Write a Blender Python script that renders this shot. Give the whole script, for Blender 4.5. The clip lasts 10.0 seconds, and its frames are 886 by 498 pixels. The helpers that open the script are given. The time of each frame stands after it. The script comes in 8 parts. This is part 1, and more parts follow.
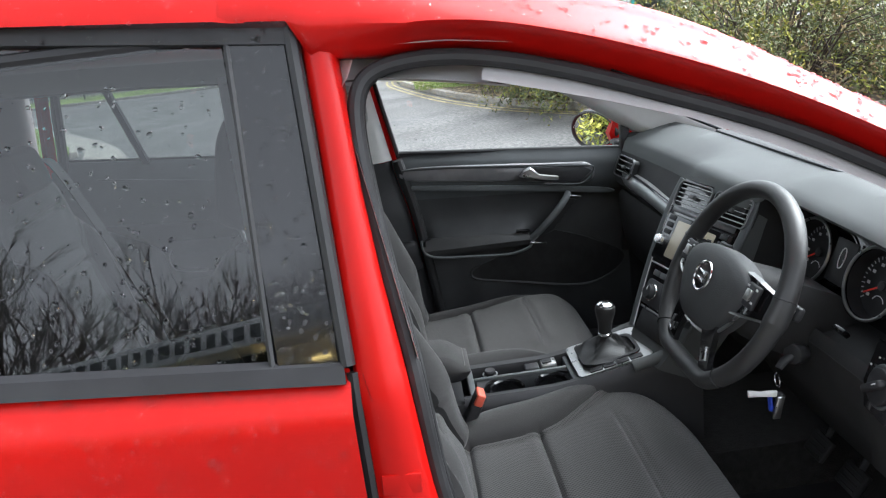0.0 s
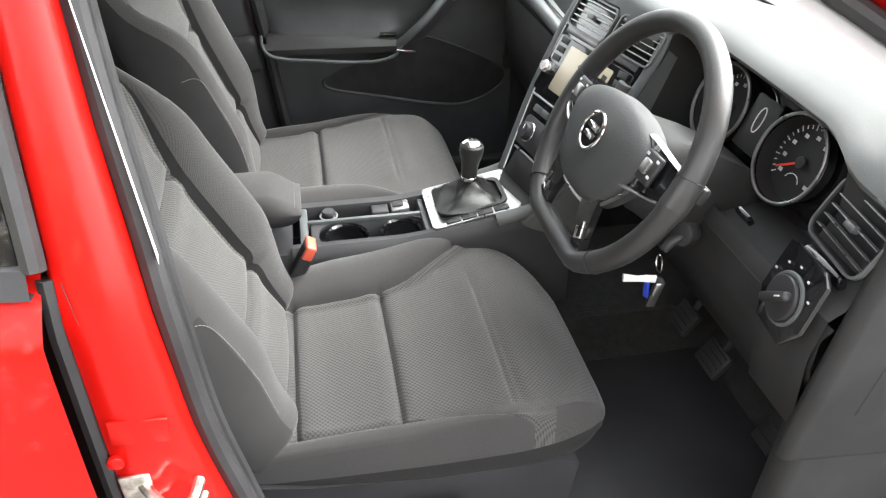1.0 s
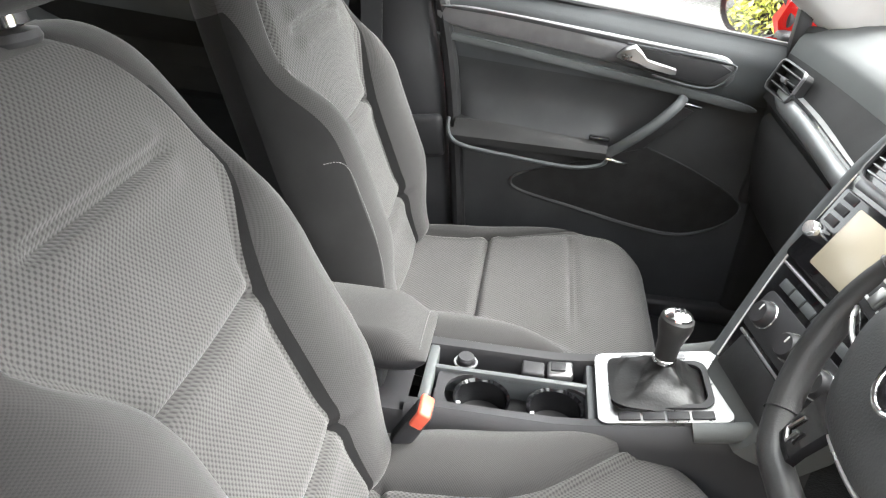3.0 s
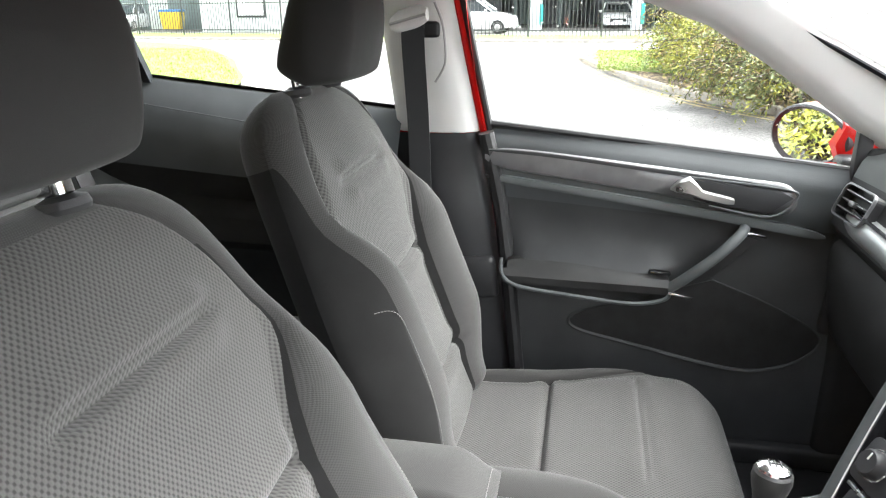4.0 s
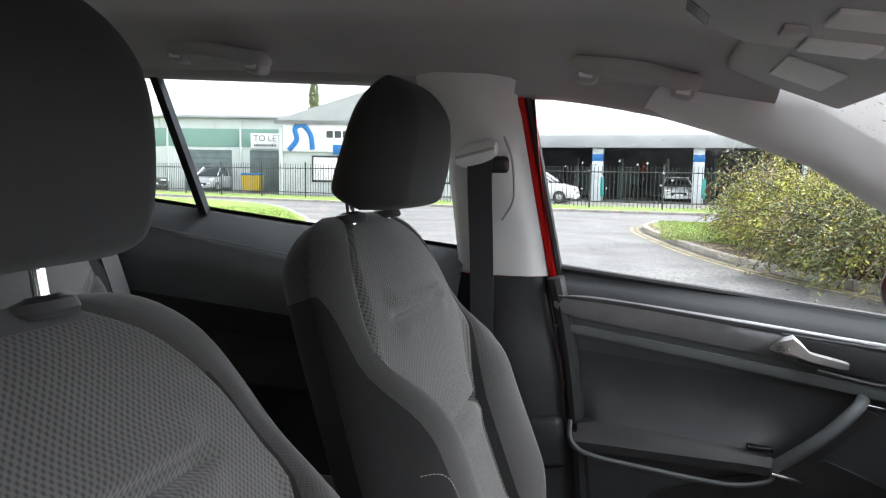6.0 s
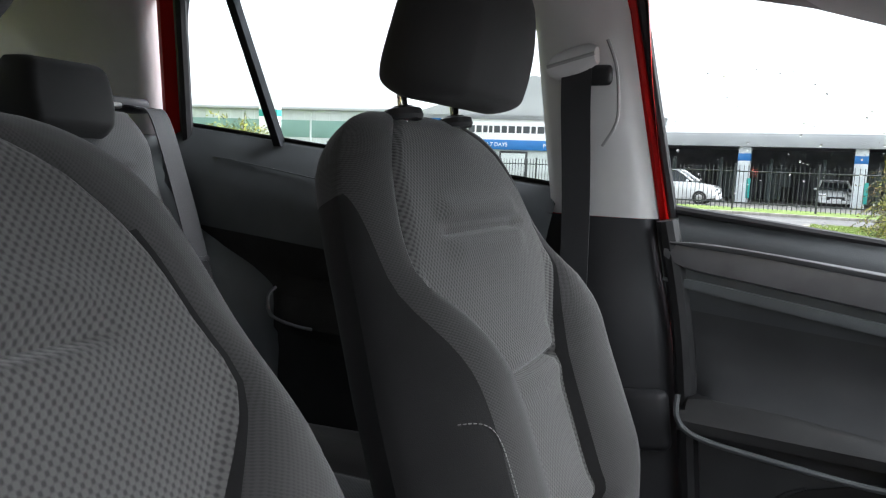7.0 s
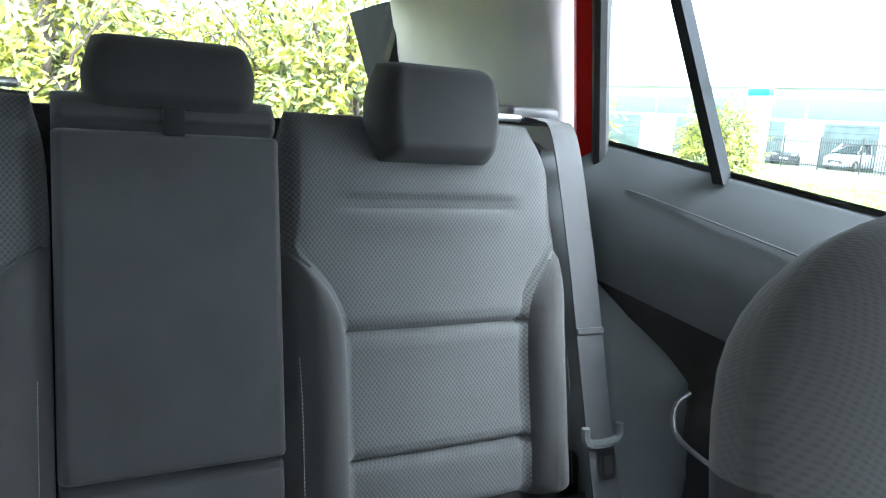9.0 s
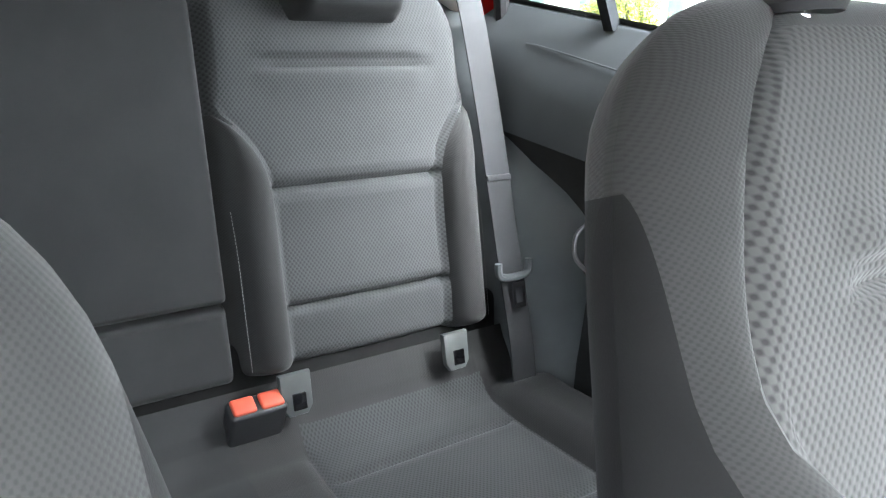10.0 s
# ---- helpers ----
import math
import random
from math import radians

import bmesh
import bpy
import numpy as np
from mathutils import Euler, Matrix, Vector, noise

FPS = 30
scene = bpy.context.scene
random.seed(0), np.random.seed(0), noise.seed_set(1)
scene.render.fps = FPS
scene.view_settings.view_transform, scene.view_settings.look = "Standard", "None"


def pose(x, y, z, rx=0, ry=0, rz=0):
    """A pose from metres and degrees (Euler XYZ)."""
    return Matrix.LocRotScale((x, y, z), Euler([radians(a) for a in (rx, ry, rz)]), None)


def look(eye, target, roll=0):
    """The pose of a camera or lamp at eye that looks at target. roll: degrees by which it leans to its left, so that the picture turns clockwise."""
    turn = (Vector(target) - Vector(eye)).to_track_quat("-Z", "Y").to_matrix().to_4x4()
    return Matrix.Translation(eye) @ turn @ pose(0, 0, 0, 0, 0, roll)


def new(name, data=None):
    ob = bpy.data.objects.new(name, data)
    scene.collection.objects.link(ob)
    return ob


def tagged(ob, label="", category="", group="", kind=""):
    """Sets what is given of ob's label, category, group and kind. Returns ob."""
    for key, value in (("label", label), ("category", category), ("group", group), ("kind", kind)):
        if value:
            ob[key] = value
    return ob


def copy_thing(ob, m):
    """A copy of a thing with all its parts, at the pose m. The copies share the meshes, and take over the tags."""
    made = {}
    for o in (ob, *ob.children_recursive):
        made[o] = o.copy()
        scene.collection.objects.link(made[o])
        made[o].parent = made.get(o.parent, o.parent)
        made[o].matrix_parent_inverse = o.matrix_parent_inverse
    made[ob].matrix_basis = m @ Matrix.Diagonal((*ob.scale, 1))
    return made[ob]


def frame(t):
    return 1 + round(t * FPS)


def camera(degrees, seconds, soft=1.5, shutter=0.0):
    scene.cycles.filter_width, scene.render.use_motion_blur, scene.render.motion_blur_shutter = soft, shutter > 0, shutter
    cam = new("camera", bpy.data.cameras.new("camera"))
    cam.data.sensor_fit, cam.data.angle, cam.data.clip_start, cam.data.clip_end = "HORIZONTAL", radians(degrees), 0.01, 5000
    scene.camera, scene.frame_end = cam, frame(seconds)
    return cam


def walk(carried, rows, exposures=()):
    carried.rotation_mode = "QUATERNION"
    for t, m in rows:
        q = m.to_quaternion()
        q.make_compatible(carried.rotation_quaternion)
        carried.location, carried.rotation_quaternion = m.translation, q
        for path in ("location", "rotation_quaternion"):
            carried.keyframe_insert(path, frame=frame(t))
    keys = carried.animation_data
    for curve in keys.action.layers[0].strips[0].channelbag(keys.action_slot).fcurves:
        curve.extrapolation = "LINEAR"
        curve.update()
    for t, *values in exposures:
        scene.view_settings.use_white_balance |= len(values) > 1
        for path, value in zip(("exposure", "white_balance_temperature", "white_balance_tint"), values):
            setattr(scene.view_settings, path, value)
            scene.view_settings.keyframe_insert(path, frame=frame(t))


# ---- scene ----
cam = camera(63.5, 10.0, soft=1.2)
PATH = [
    (0, (0.052, -1.554, 1.402), (0.109, 0.347, 0.784), -7.5),
    (0.5, (0.082, -1.416, 1.381), (0.403, 0.324, 0.448), -3.8),
    (1, (0.165, -1.229, 1.337), (0.484, 0.377, 0.188), 0.7),
    (1.2, (0.216, -1.191, 1.319), (0.478, 0.402, 0.139), 1.3),
    (1.5, (0.216, -1.121, 1.31), (0.481, 0.457, 0.11), 4.9),
    (1.8, (0.242, -1.041, 1.294), (0.456, 0.525, 0.068), 5.3),
    (2, (0.221, -0.989, 1.284), (0.414, 0.58, 0.06), 7.3),
    (2.5, (0.237, -0.907, 1.272), (0.167, 0.72, 0.112), 5.4),
    (2.7, (0.233, -0.878, 1.265), (0.094, 0.789, 0.169), 5.3),
    (3.8, (0.224, -0.81, 1.245), (-0.123, 1.019, 0.514), -0.3),
    (4.5, (0.195, -0.761, 1.246), (-0.228, 1.137, 0.778), -0.5),
    (5.2, (0.185, -0.732, 1.245), (-0.277, 1.187, 0.924), -1.0),
    (6.5, (0.18, -0.586, 1.11), (-0.503, 1.285, 0.927), 2.2),
    (7, (0.2, -0.465, 1.055), (-0.688, 1.312, 0.825), 2.3),
    (7.5, (0.171, -0.32, 1.041), (-0.9, 1.327, 0.665), 5.9),
    (8, (0.07, -0.167, 1.058), (-1.31, 1.21, 0.611), 5.6),
    (8.5, (-0.049, -0.097, 1.116), (-1.702, 0.928, 0.649), 6.3),
    (8.8, (-0.072, -0.074, 1.126), (-1.816, 0.843, 0.786), 4.7),
    (9, (-0.069, -0.068, 1.141), (-1.823, 0.824, 0.785), 3.9),
    (9.2, (-0.06, -0.078, 1.131), (-1.796, 0.841, 0.757), 3.8),
    (9.6, (-0.038, -0.075, 1.132), (-1.71, 0.874, 0.579), 3.7),
    (10, (0.005, -0.115, 1.102), (-1.558, 0.96, 0.467), 2.2),
]
walk(cam, [(t, look(eye, target, roll)) for t, eye, target, roll in PATH],
     [(0.0, 2.1, 5950, 9), (0.5, 2.95, 6200, 9), (1.0, 3.4, 6500, 10), (1.5, 3.5, 6500, 10), (2.5, 3.75, 6500, 10), (4.0, 3.6, 6400, 9), (4.5, 2.85, 6300, 10),
      (5.2, 2.6, 6350, 12), (6.5, 2.35, 6050, 11), (7.0, 2.25, 6050, 11), (7.5, 2.75, 6150, 13), (8.0, 3.4, 6050, 7), (8.5, 4.25, 5800, 3), (9.0, 4.15, 5500, 3), (9.5, 3.6, 5450, 4), (10.0, 4.45, 5950, 8)])
# ---- end of walk ----

# ---- world and light ----
world = bpy.data.worlds.new("overcast_sky")
scene.world = world
world.use_nodes = True
wn, wl = world.node_tree.nodes, world.node_tree.links
sky = wn.new("ShaderNodeTexSky")
sky.sky_type = 'NISHITA'
sky.sun_disc = False
sky.sun_elevation, sky.sun_rotation = radians(47), radians(72.6)
sky.air_density, sky.dust_density = 1.0, 4.0
hsv = wn.new("ShaderNodeHueSaturation")
hsv.inputs["Saturation"].default_value = 0.10
wl.new(sky.outputs[0], hsv.inputs["Color"])
wl.new(hsv.outputs[0], wn["Background"].inputs[0])
wn["Background"].inputs[1].default_value = 0.15

sun_data = bpy.data.lights.new("sun", 'SUN')
sun_data.energy, sun_data.angle, sun_data.color = 0.75, radians(60), (1.0, 0.98, 0.95)
sun = new("sun", sun_data)
sun.matrix_world = look((16, 5, 18), (0, 0, 0))


# ---- materials ----
def lin(c):
    return (*c, 1.0) if len(c) == 3 else c


class Mat:
    """A small node builder round one Principled shader."""

    def __init__(self, name, color, rough=0.5, metal=0.0, spec=0.5, coat=0.0, sheen=0.0):
        self.m = bpy.data.materials.new(name)
        self.m.use_nodes = True
        self.n, self.l = self.m.node_tree.nodes, self.m.node_tree.links
        self.b = self.n["Principled BSDF"]
        self.b.inputs["Base Color"].default_value = lin(color)
        self.b.inputs["Roughness"].default_value = rough
        self.b.inputs["Metallic"].default_value = metal
        self.b.inputs["Specular IOR Level"].default_value = spec
        self.b.inputs["Coat Weight"].default_value = coat
        self.b.inputs["Sheen Weight"].default_value = sheen
        self.color, self.rough = color, rough
        self.co = self.n.new("ShaderNodeTexCoord")

    def noise(self, scale, detail=3.0, coord="Object"):
        t = self.n.new("ShaderNodeTexNoise")
        t.inputs["Scale"].default_value, t.inputs["Detail"].default_value = scale, detail
        self.l.new(self.co.outputs[coord], t.inputs["Vector"])
        return t.outputs["Fac"]

    def math(self, op, a, b=None):
        t = self.n.new("ShaderNodeMath")
        t.operation = op
        for k, v in enumerate((a, b)):
            if v is None:
                continue
            if isinstance(v, (int, float)):
                t.inputs[k].default_value = v
            else:
                self.l.new(v, t.inputs[k])
        return t.outputs[0]

    def ramp(self, fac, lo, hi, a, b):
        """Blend colours a and b as fac goes from lo to hi."""
        t = self.n.new("ShaderNodeValToRGB")
        t.color_ramp.elements[0].position, t.color_ramp.elements[1].position = lo, hi
        t.color_ramp.elements[0].color, t.color_ramp.elements[1].color = lin(a), lin(b)
        self.l.new(fac, t.inputs[0])
        return t.outputs[0]

    def vary(self, scale=6.0, amount=0.15, detail=4.0, coord="Object", lo=0.35, hi=0.65):
        """Uneven base colour."""
        a = tuple(c * (1 - amount) for c in self.color)
        b = tuple(min(1, c * (1 + amount)) for c in self.color)
        self.l.new(self.ramp(self.noise(scale, detail, coord), lo, hi, a, b), self.b.inputs["Base Color"])
        return self

    def bump(self, height, strength=0.2, dist=0.001):
        t = self.n.new("ShaderNodeBump")
        t.inputs["Strength"].default_value, t.inputs["Distance"].default_value = strength, dist
        self.l.new(height, t.inputs["Height"])
        last = self.b.inputs["Normal"].links
        if last:
            self.l.new(last[0].from_socket, t.inputs["Normal"])
        self.l.new(t.outputs[0], self.b.inputs["Normal"])
        return self

    def grain(self, scale=400.0, strength=0.25, dist=0.0006, detail=2.0):
        return self.bump(self.noise(scale, detail), strength, dist)

    def rough_vary(self, scale=5.0, lo=0.3, hi=0.6):
        t = self.n.new("ShaderNodeMapRange")
        t.inputs[1].default_value, t.inputs[2].default_value = 0.3, 0.7
        t.inputs[3].default_value, t.inputs[4].default_value = lo, hi
        self.l.new(self.noise(scale, 4.0), t.inputs[0])
        self.l.new(t.outputs[0], self.b.inputs["Roughness"])
        return self

    def weave(self, pitch_u, pitch_v, light, dark, strength=0.6, dist=0.0012):
        """Knitted cloth: offset rows of small pockets, on the UV map in metres."""
        sep = self.n.new("ShaderNodeSeparateXYZ")
        self.l.new(self.co.outputs["UV"], sep.inputs[0])
        su = self.math("SINE", self.math("MULTIPLY", sep.outputs[0], 2 * math.pi / pitch_u))
        sv = self.math("SINE", self.math("MULTIPLY", sep.outputs[1], 2 * math.pi / pitch_v))
        h = self.math("ADD", self.math("MULTIPLY", self.math("MULTIPLY", su, sv), 0.5), 0.5)
        wear = self.noise(9.0, 4.0)
        mixn = self.n.new("ShaderNodeMix")
        mixn.data_type = 'RGBA'
        mixn.blend_type = 'MULTIPLY'
        mixn.inputs[0].default_value = 1.0
        self.l.new(self.ramp(h, 0.12, 0.6, dark, light), mixn.inputs[6])
        self.l.new(self.ramp(wear, 0.3, 0.7, (0.86, 0.86, 0.86), (1, 1, 1)), mixn.inputs[7])
        self.l.new(mixn.outputs[2], self.b.inputs["Base Color"])
        self.bump(h, strength, dist)
        return self.grain(1500.0, 0.25, 0.0005)


M = {}


def make_materials():
    M["paint"] = Mat("red_paint", (0.46, 0.0045, 0.0025), 0.36, 0.0, 0.2, coat=0.16).vary(3.0, 0.06).m
    M["paint"].node_tree.nodes["Principled BSDF"].inputs["Coat Roughness"].default_value = 0.06
    M["cloth"] = Mat("seat_centre_cloth", (0.06, 0.058, 0.056), 0.95, sheen=0.12).weave(0.0060, 0.0078, (0.060, 0.058, 0.0565), (0.019, 0.0185, 0.018), 0.5, 0.0009).m
    M["cloth_rear"] = Mat("rear_seat_cloth", (0.045, 0.046, 0.047), 0.95, sheen=0.12).weave(0.0060, 0.0078, (0.054, 0.0548, 0.0555), (0.024, 0.0245, 0.025), 0.35, 0.0008).m
    M["bolster"] = Mat("seat_bolster_cloth", (0.055, 0.054, 0.053), 0.95, sheen=0.12).weave(0.0026, 0.0036, (0.032, 0.0308, 0.0302), (0.020, 0.0193, 0.0189), 0.3, 0.0005).m
    M["insert"] = Mat("seat_insert_cloth", (0.019, 0.0183, 0.018), 0.9, spec=0.3, sheen=0.08).vary(10, 0.1).grain(1000, 0.3).m
    M["side"] = Mat("seat_side_cloth", (0.0125, 0.0121, 0.0122), 0.9, spec=0.2, sheen=0.05).vary(14, 0.12).grain(900, 0.3).m
    M["centre"] = Mat("armrest_cloth", (0.021, 0.0208, 0.0212), 0.9, sheen=0.08).vary(14, 0.12).grain(900, 0.3).m
    M["headrest"] = Mat("headrest_cloth", (0.014, 0.0137, 0.014), 0.9, sheen=0.06).vary(10, 0.12).grain(1100, 0.4).m
    M["stitch"] = Mat("seam_thread", (0.17, 0.165, 0.16), 0.8).m
    M["plastic"] = Mat("soft_dark_plastic", (0.082, 0.088, 0.091), 0.50, spec=0.4).vary(8, 0.15).grain(700, 0.35, 0.0007).m
    M["doorup"] = Mat("soft_dark_door_trim", (0.052, 0.057, 0.060), 0.45, spec=0.45).vary(8, 0.15).grain(700, 0.35, 0.0007).m
    M["doorlow"] = Mat("dark_door_trim", (0.040, 0.041, 0.043), 0.55, spec=0.35).vary(8, 0.15).grain(700, 0.35, 0.0007).m
    M["plastic2"] = Mat("hard_dark_plastic", (0.026, 0.026, 0.028), 0.48, spec=0.4).vary(8, 0.15).grain(900, 0.3, 0.0006).m
    M["dash"] = Mat("slush_moulded_dash", (0.100, 0.105, 0.105), 0.66, spec=0.20).vary(5, 0.10).grain(650, 0.4, 0.0008).m
    M["underdash"] = Mat("matt_black_plastic", (0.025, 0.025, 0.0255), 0.7, spec=0.25).vary(9, 0.2).grain(800, 0.3, 0.0006).m
    M["matblack"] = Mat("matt_black_trim", (0.020, 0.022, 0.025), 0.85, spec=0.15).vary(12, 0.2).m
    M["decor"] = Mat("pale_silver_decor", (0.34, 0.35, 0.35), 0.38, 0.6).vary(18, 0.08).rough_vary(30, 0.32, 0.45).m
    M["airbag"] = Mat("grained_airbag_plastic", (0.050, 0.052, 0.053), 0.62, spec=0.3).vary(9, 0.12).grain(420, 0.5, 0.0009).m
    M["gloss"] = Mat("piano_black", (0.006, 0.006, 0.007), 0.08, spec=0.5, coat=0.5).rough_vary(30, 0.06, 0.16).m
    M["softgrey"] = Mat("soft_grey_green_plastic", (0.12, 0.13, 0.132), 0.5, spec=0.4).vary(8, 0.12).grain(700, 0.35, 0.0007).m
    M["anchor"] = Mat("pale_grey_plastic", (0.085, 0.089, 0.088), 0.4).vary(20, 0.1).grain(700, 0.2).m
    M["rubber"] = Mat("black_rubber", (0.016, 0.016, 0.017), 0.55).vary(20, 0.2).grain(500, 0.2).m
    M["trimblack"] = Mat("satin_black_trim", (0.020, 0.020, 0.022), 0.55).vary(10, 0.2).grain(600, 0.15).m
    M["chrome"] = Mat("chrome", (0.82, 0.82, 0.82), 0.12, 1.0).rough_vary(40, 0.08, 0.2).m
    M["satin"] = Mat("satin_silver", (0.46, 0.46, 0.455), 0.36, 1.0).rough_vary(60, 0.25, 0.4).m
    M["greytrim"] = Mat("brushed_grey_decor", (0.16, 0.16, 0.165), 0.35, 0.6).vary(20, 0.12).m
    M["leather"] = Mat("black_leather", (0.028, 0.028, 0.028), 0.40, spec=0.5).vary(12, 0.15).grain(450, 0.35, 0.0008, 4).m
    M["gaiter"] = Mat("gaiter_leatherette", (0.012, 0.012, 0.012), 0.38).grain(300, 0.3, 0.001, 4).m
    M["lining"] = Mat("grey_headliner_cloth", (0.37, 0.36, 0.355), 0.95, sheen=0.2).vary(7, 0.05).grain(1200, 0.3).m
    M["pillar"] = Mat("light_grey_pillar_trim", (0.66, 0.65, 0.64), 0.6, spec=0.35).vary(7, 0.05).grain(800, 0.25).m
    M["carpet"] = Mat("black_carpet", (0.012, 0.012, 0.012), 1.0, sheen=0.1).vary(60, 0.4).grain(300, 0.8, 0.003).m
    M["mat"] = Mat("rubber_floor_mat", (0.010, 0.010, 0.011), 0.6).vary(25, 0.4).grain(250, 0.3).m
    M["belt"] = Mat("belt_webbing", (0.022, 0.022, 0.024), 0.8, sheen=0.2).grain(1400, 0.5, 0.0006).m
    M["redplastic"] = Mat("red_buckle_plastic", (0.62, 0.10, 0.055), 0.45).vary(30, 0.1).m
    M["white"] = Mat("white_plastic", (0.75, 0.75, 0.74), 0.45).vary(20, 0.05).m
    M["blue"] = Mat("blue_plastic", (0.02, 0.06, 0.55), 0.4).m
    M["screen"] = Mat("matte_screen", (0.42, 0.37, 0.28), 0.22, spec=0.6).vary(4, 0.08).m
    M["dial"] = Mat("dial_face", (0.012, 0.012, 0.013), 0.5).vary(40, 0.2).m
    M["dialpale"] = Mat("dial_marks", (0.55, 0.55, 0.55), 0.5).m
    M["needle"] = Mat("red_needle", (0.75, 0.04, 0.02), 0.4).m
    M["mirror"] = Mat("mirror_glass", (0.9, 0.9, 0.9), 0.01, 1.0).m
    M["rust"] = Mat("galvanised_striker", (0.62, 0.58, 0.52), 0.35, 1.0).vary(120, 0.3).m
    M["glass"] = glass("clear_glass", (0.92, 0.95, 0.93))
    M["privacy"] = glass("tinted_glass", (0.27, 0.30, 0.30))
    # outdoors
    a = Mat("damp_asphalt", (0.105, 0.105, 0.105), 0.5)
    big = a.ramp(a.noise(0.9, 9.0), 0.35, 0.65, (0.088, 0.085, 0.084), (0.130, 0.125, 0.121))
    chips = a.ramp(a.noise(30.0, 2.0), 0.40, 0.64, (0.55, 0.55, 0.55), (1.55, 1.53, 1.50))
    mul = a.n.new("ShaderNodeMix")
    mul.data_type, mul.blend_type = 'RGBA', 'MULTIPLY'
    mul.inputs[0].default_value = 1.0
    a.l.new(big, mul.inputs[6])
    a.l.new(chips, mul.inputs[7])
    a.l.new(mul.outputs[2], a.b.inputs["Base Color"])
    a.rough_vary(0.6, 0.58, 0.85).grain(90, 0.5, 0.004, 4)
    M["asphalt"] = a.m
    M["kerbstone"] = Mat("concrete_kerb", (0.31, 0.29, 0.26), 0.9).vary(7, 0.2, 8).grain(120, 0.4, 0.003).m
    M["soil"] = Mat("soil_with_leaves", (0.10, 0.075, 0.05), 0.95).vary(12, 0.4, 8).grain(40, 0.6, 0.02).m
    M["yellowline"] = Mat("yellow_road_paint", (0.30, 0.25, 0.12), 0.85).vary(9, 0.4, 8).m
    g = Mat("grass_turf", (0.15, 0.22, 0.035), 0.9)
    g.vary(3, 0.35, 8).grain(60, 0.8, 0.03)
    M["turf"] = g.m
    M["blade"] = leafmat("grass_blade", (0.14, 0.21, 0.03), (0.20, 0.26, 0.045))
    M["leaf_y"] = leafmat("yellow_green_leaf", (0.19, 0.23, 0.035), (0.41, 0.38, 0.06))
    M["leaf_g"] = leafmat("grey_green_leaf", (0.075, 0.10, 0.04), (0.17, 0.18, 0.07))
    M["leaf_d"] = leafmat("dry_leaf", (0.16, 0.12, 0.06), (0.30, 0.22, 0.10))
    M["bark"] = Mat("bark", (0.07, 0.055, 0.045), 0.95).vary(9, 0.3).grain(30, 0.6, 0.01).m
    M["fence"] = Mat("dark_fence_paint", (0.03, 0.034, 0.035), 0.5).vary(5, 0.2).m
    M["clad"] = Mat("pale_cladding", (0.52, 0.56, 0.54), 0.55).vary(0.8, 0.08).m
    M["cladgreen"] = Mat("green_cladding", (0.17, 0.29, 0.25), 0.55).vary(0.8, 0.08).m
    M["shutter"] = Mat("roller_shutter_grey", (0.10, 0.13, 0.13), 0.5).vary(1.5, 0.15).m
    M["roofgrey"] = Mat("grey_roof_sheet", (0.38, 0.39, 0.40), 0.45).vary(0.7, 0.1).m
    M["signwhite"] = Mat("white_sign_face", (0.80, 0.80, 0.80), 0.4).vary(1.2, 0.04).m
    M["signblue"] = Mat("blue_sign_face", (0.02, 0.15, 0.42), 0.4).vary(1.2, 0.06).m
    M["signdark"] = Mat("dark_sign_lettering", (0.05, 0.055, 0.06), 0.5).m
    M["signred"] = Mat("red_sign_lettering", (0.45, 0.03, 0.03), 0.5).m
    # base colour kept dark to carry the shade inside the open bays
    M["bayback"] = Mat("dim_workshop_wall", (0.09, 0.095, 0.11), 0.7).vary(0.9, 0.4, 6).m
    M["colwhite"] = Mat("white_column_paint", (0.62, 0.66, 0.67), 0.5).vary(2, 0.08).m
    M["teal"] = Mat("teal_band", (0.03, 0.33, 0.29), 0.5).m
    M["binyellow"] = Mat("yellow_bin_plastic", (0.62, 0.42, 0.02), 0.5).vary(3, 0.1).m
    M["carwhite"] = Mat("white_car_paint", (0.72, 0.73, 0.73), 0.25, coat=0.8).vary(2, 0.05).m
    M["carsilver"] = Mat("silver_car_paint", (0.42, 0.44, 0.45), 0.3, 0.5, coat=0.8).vary(2, 0.05).m
    M["cardark"] = Mat("dark_car_paint", (0.03, 0.035, 0.04), 0.25, coat=0.8).vary(2, 0.1).m
    M["carglass"] = Mat("dark_car_glass", (0.02, 0.025, 0.03), 0.08).m
    M["tyre"] = Mat("tyre_rubber", (0.02, 0.02, 0.02), 0.8).vary(20, 0.2).m
    M["showglass"] = Mat("dark_showroom_glass", (0.012, 0.013, 0.015), 0.06).vary(0.5, 0.3).m
    M["fascia"] = Mat("grey_fascia", (0.46, 0.48, 0.50), 0.4).vary(0.5, 0.06).m
    M["mullion"] = Mat("dark_mullion_paint", (0.05, 0.052, 0.055), 0.5).vary(3, 0.1).m
    w = Mat("rain_water", (1.0, 1.0, 1.0), 0.02)
    w.b.inputs["Transmission Weight"].default_value, w.b.inputs["IOR"].default_value = 1.0, 1.33
    M["water"] = w.m
    M["tube"] = emit("strip_light", (1.0, 0.72, 0.25), 9.0)


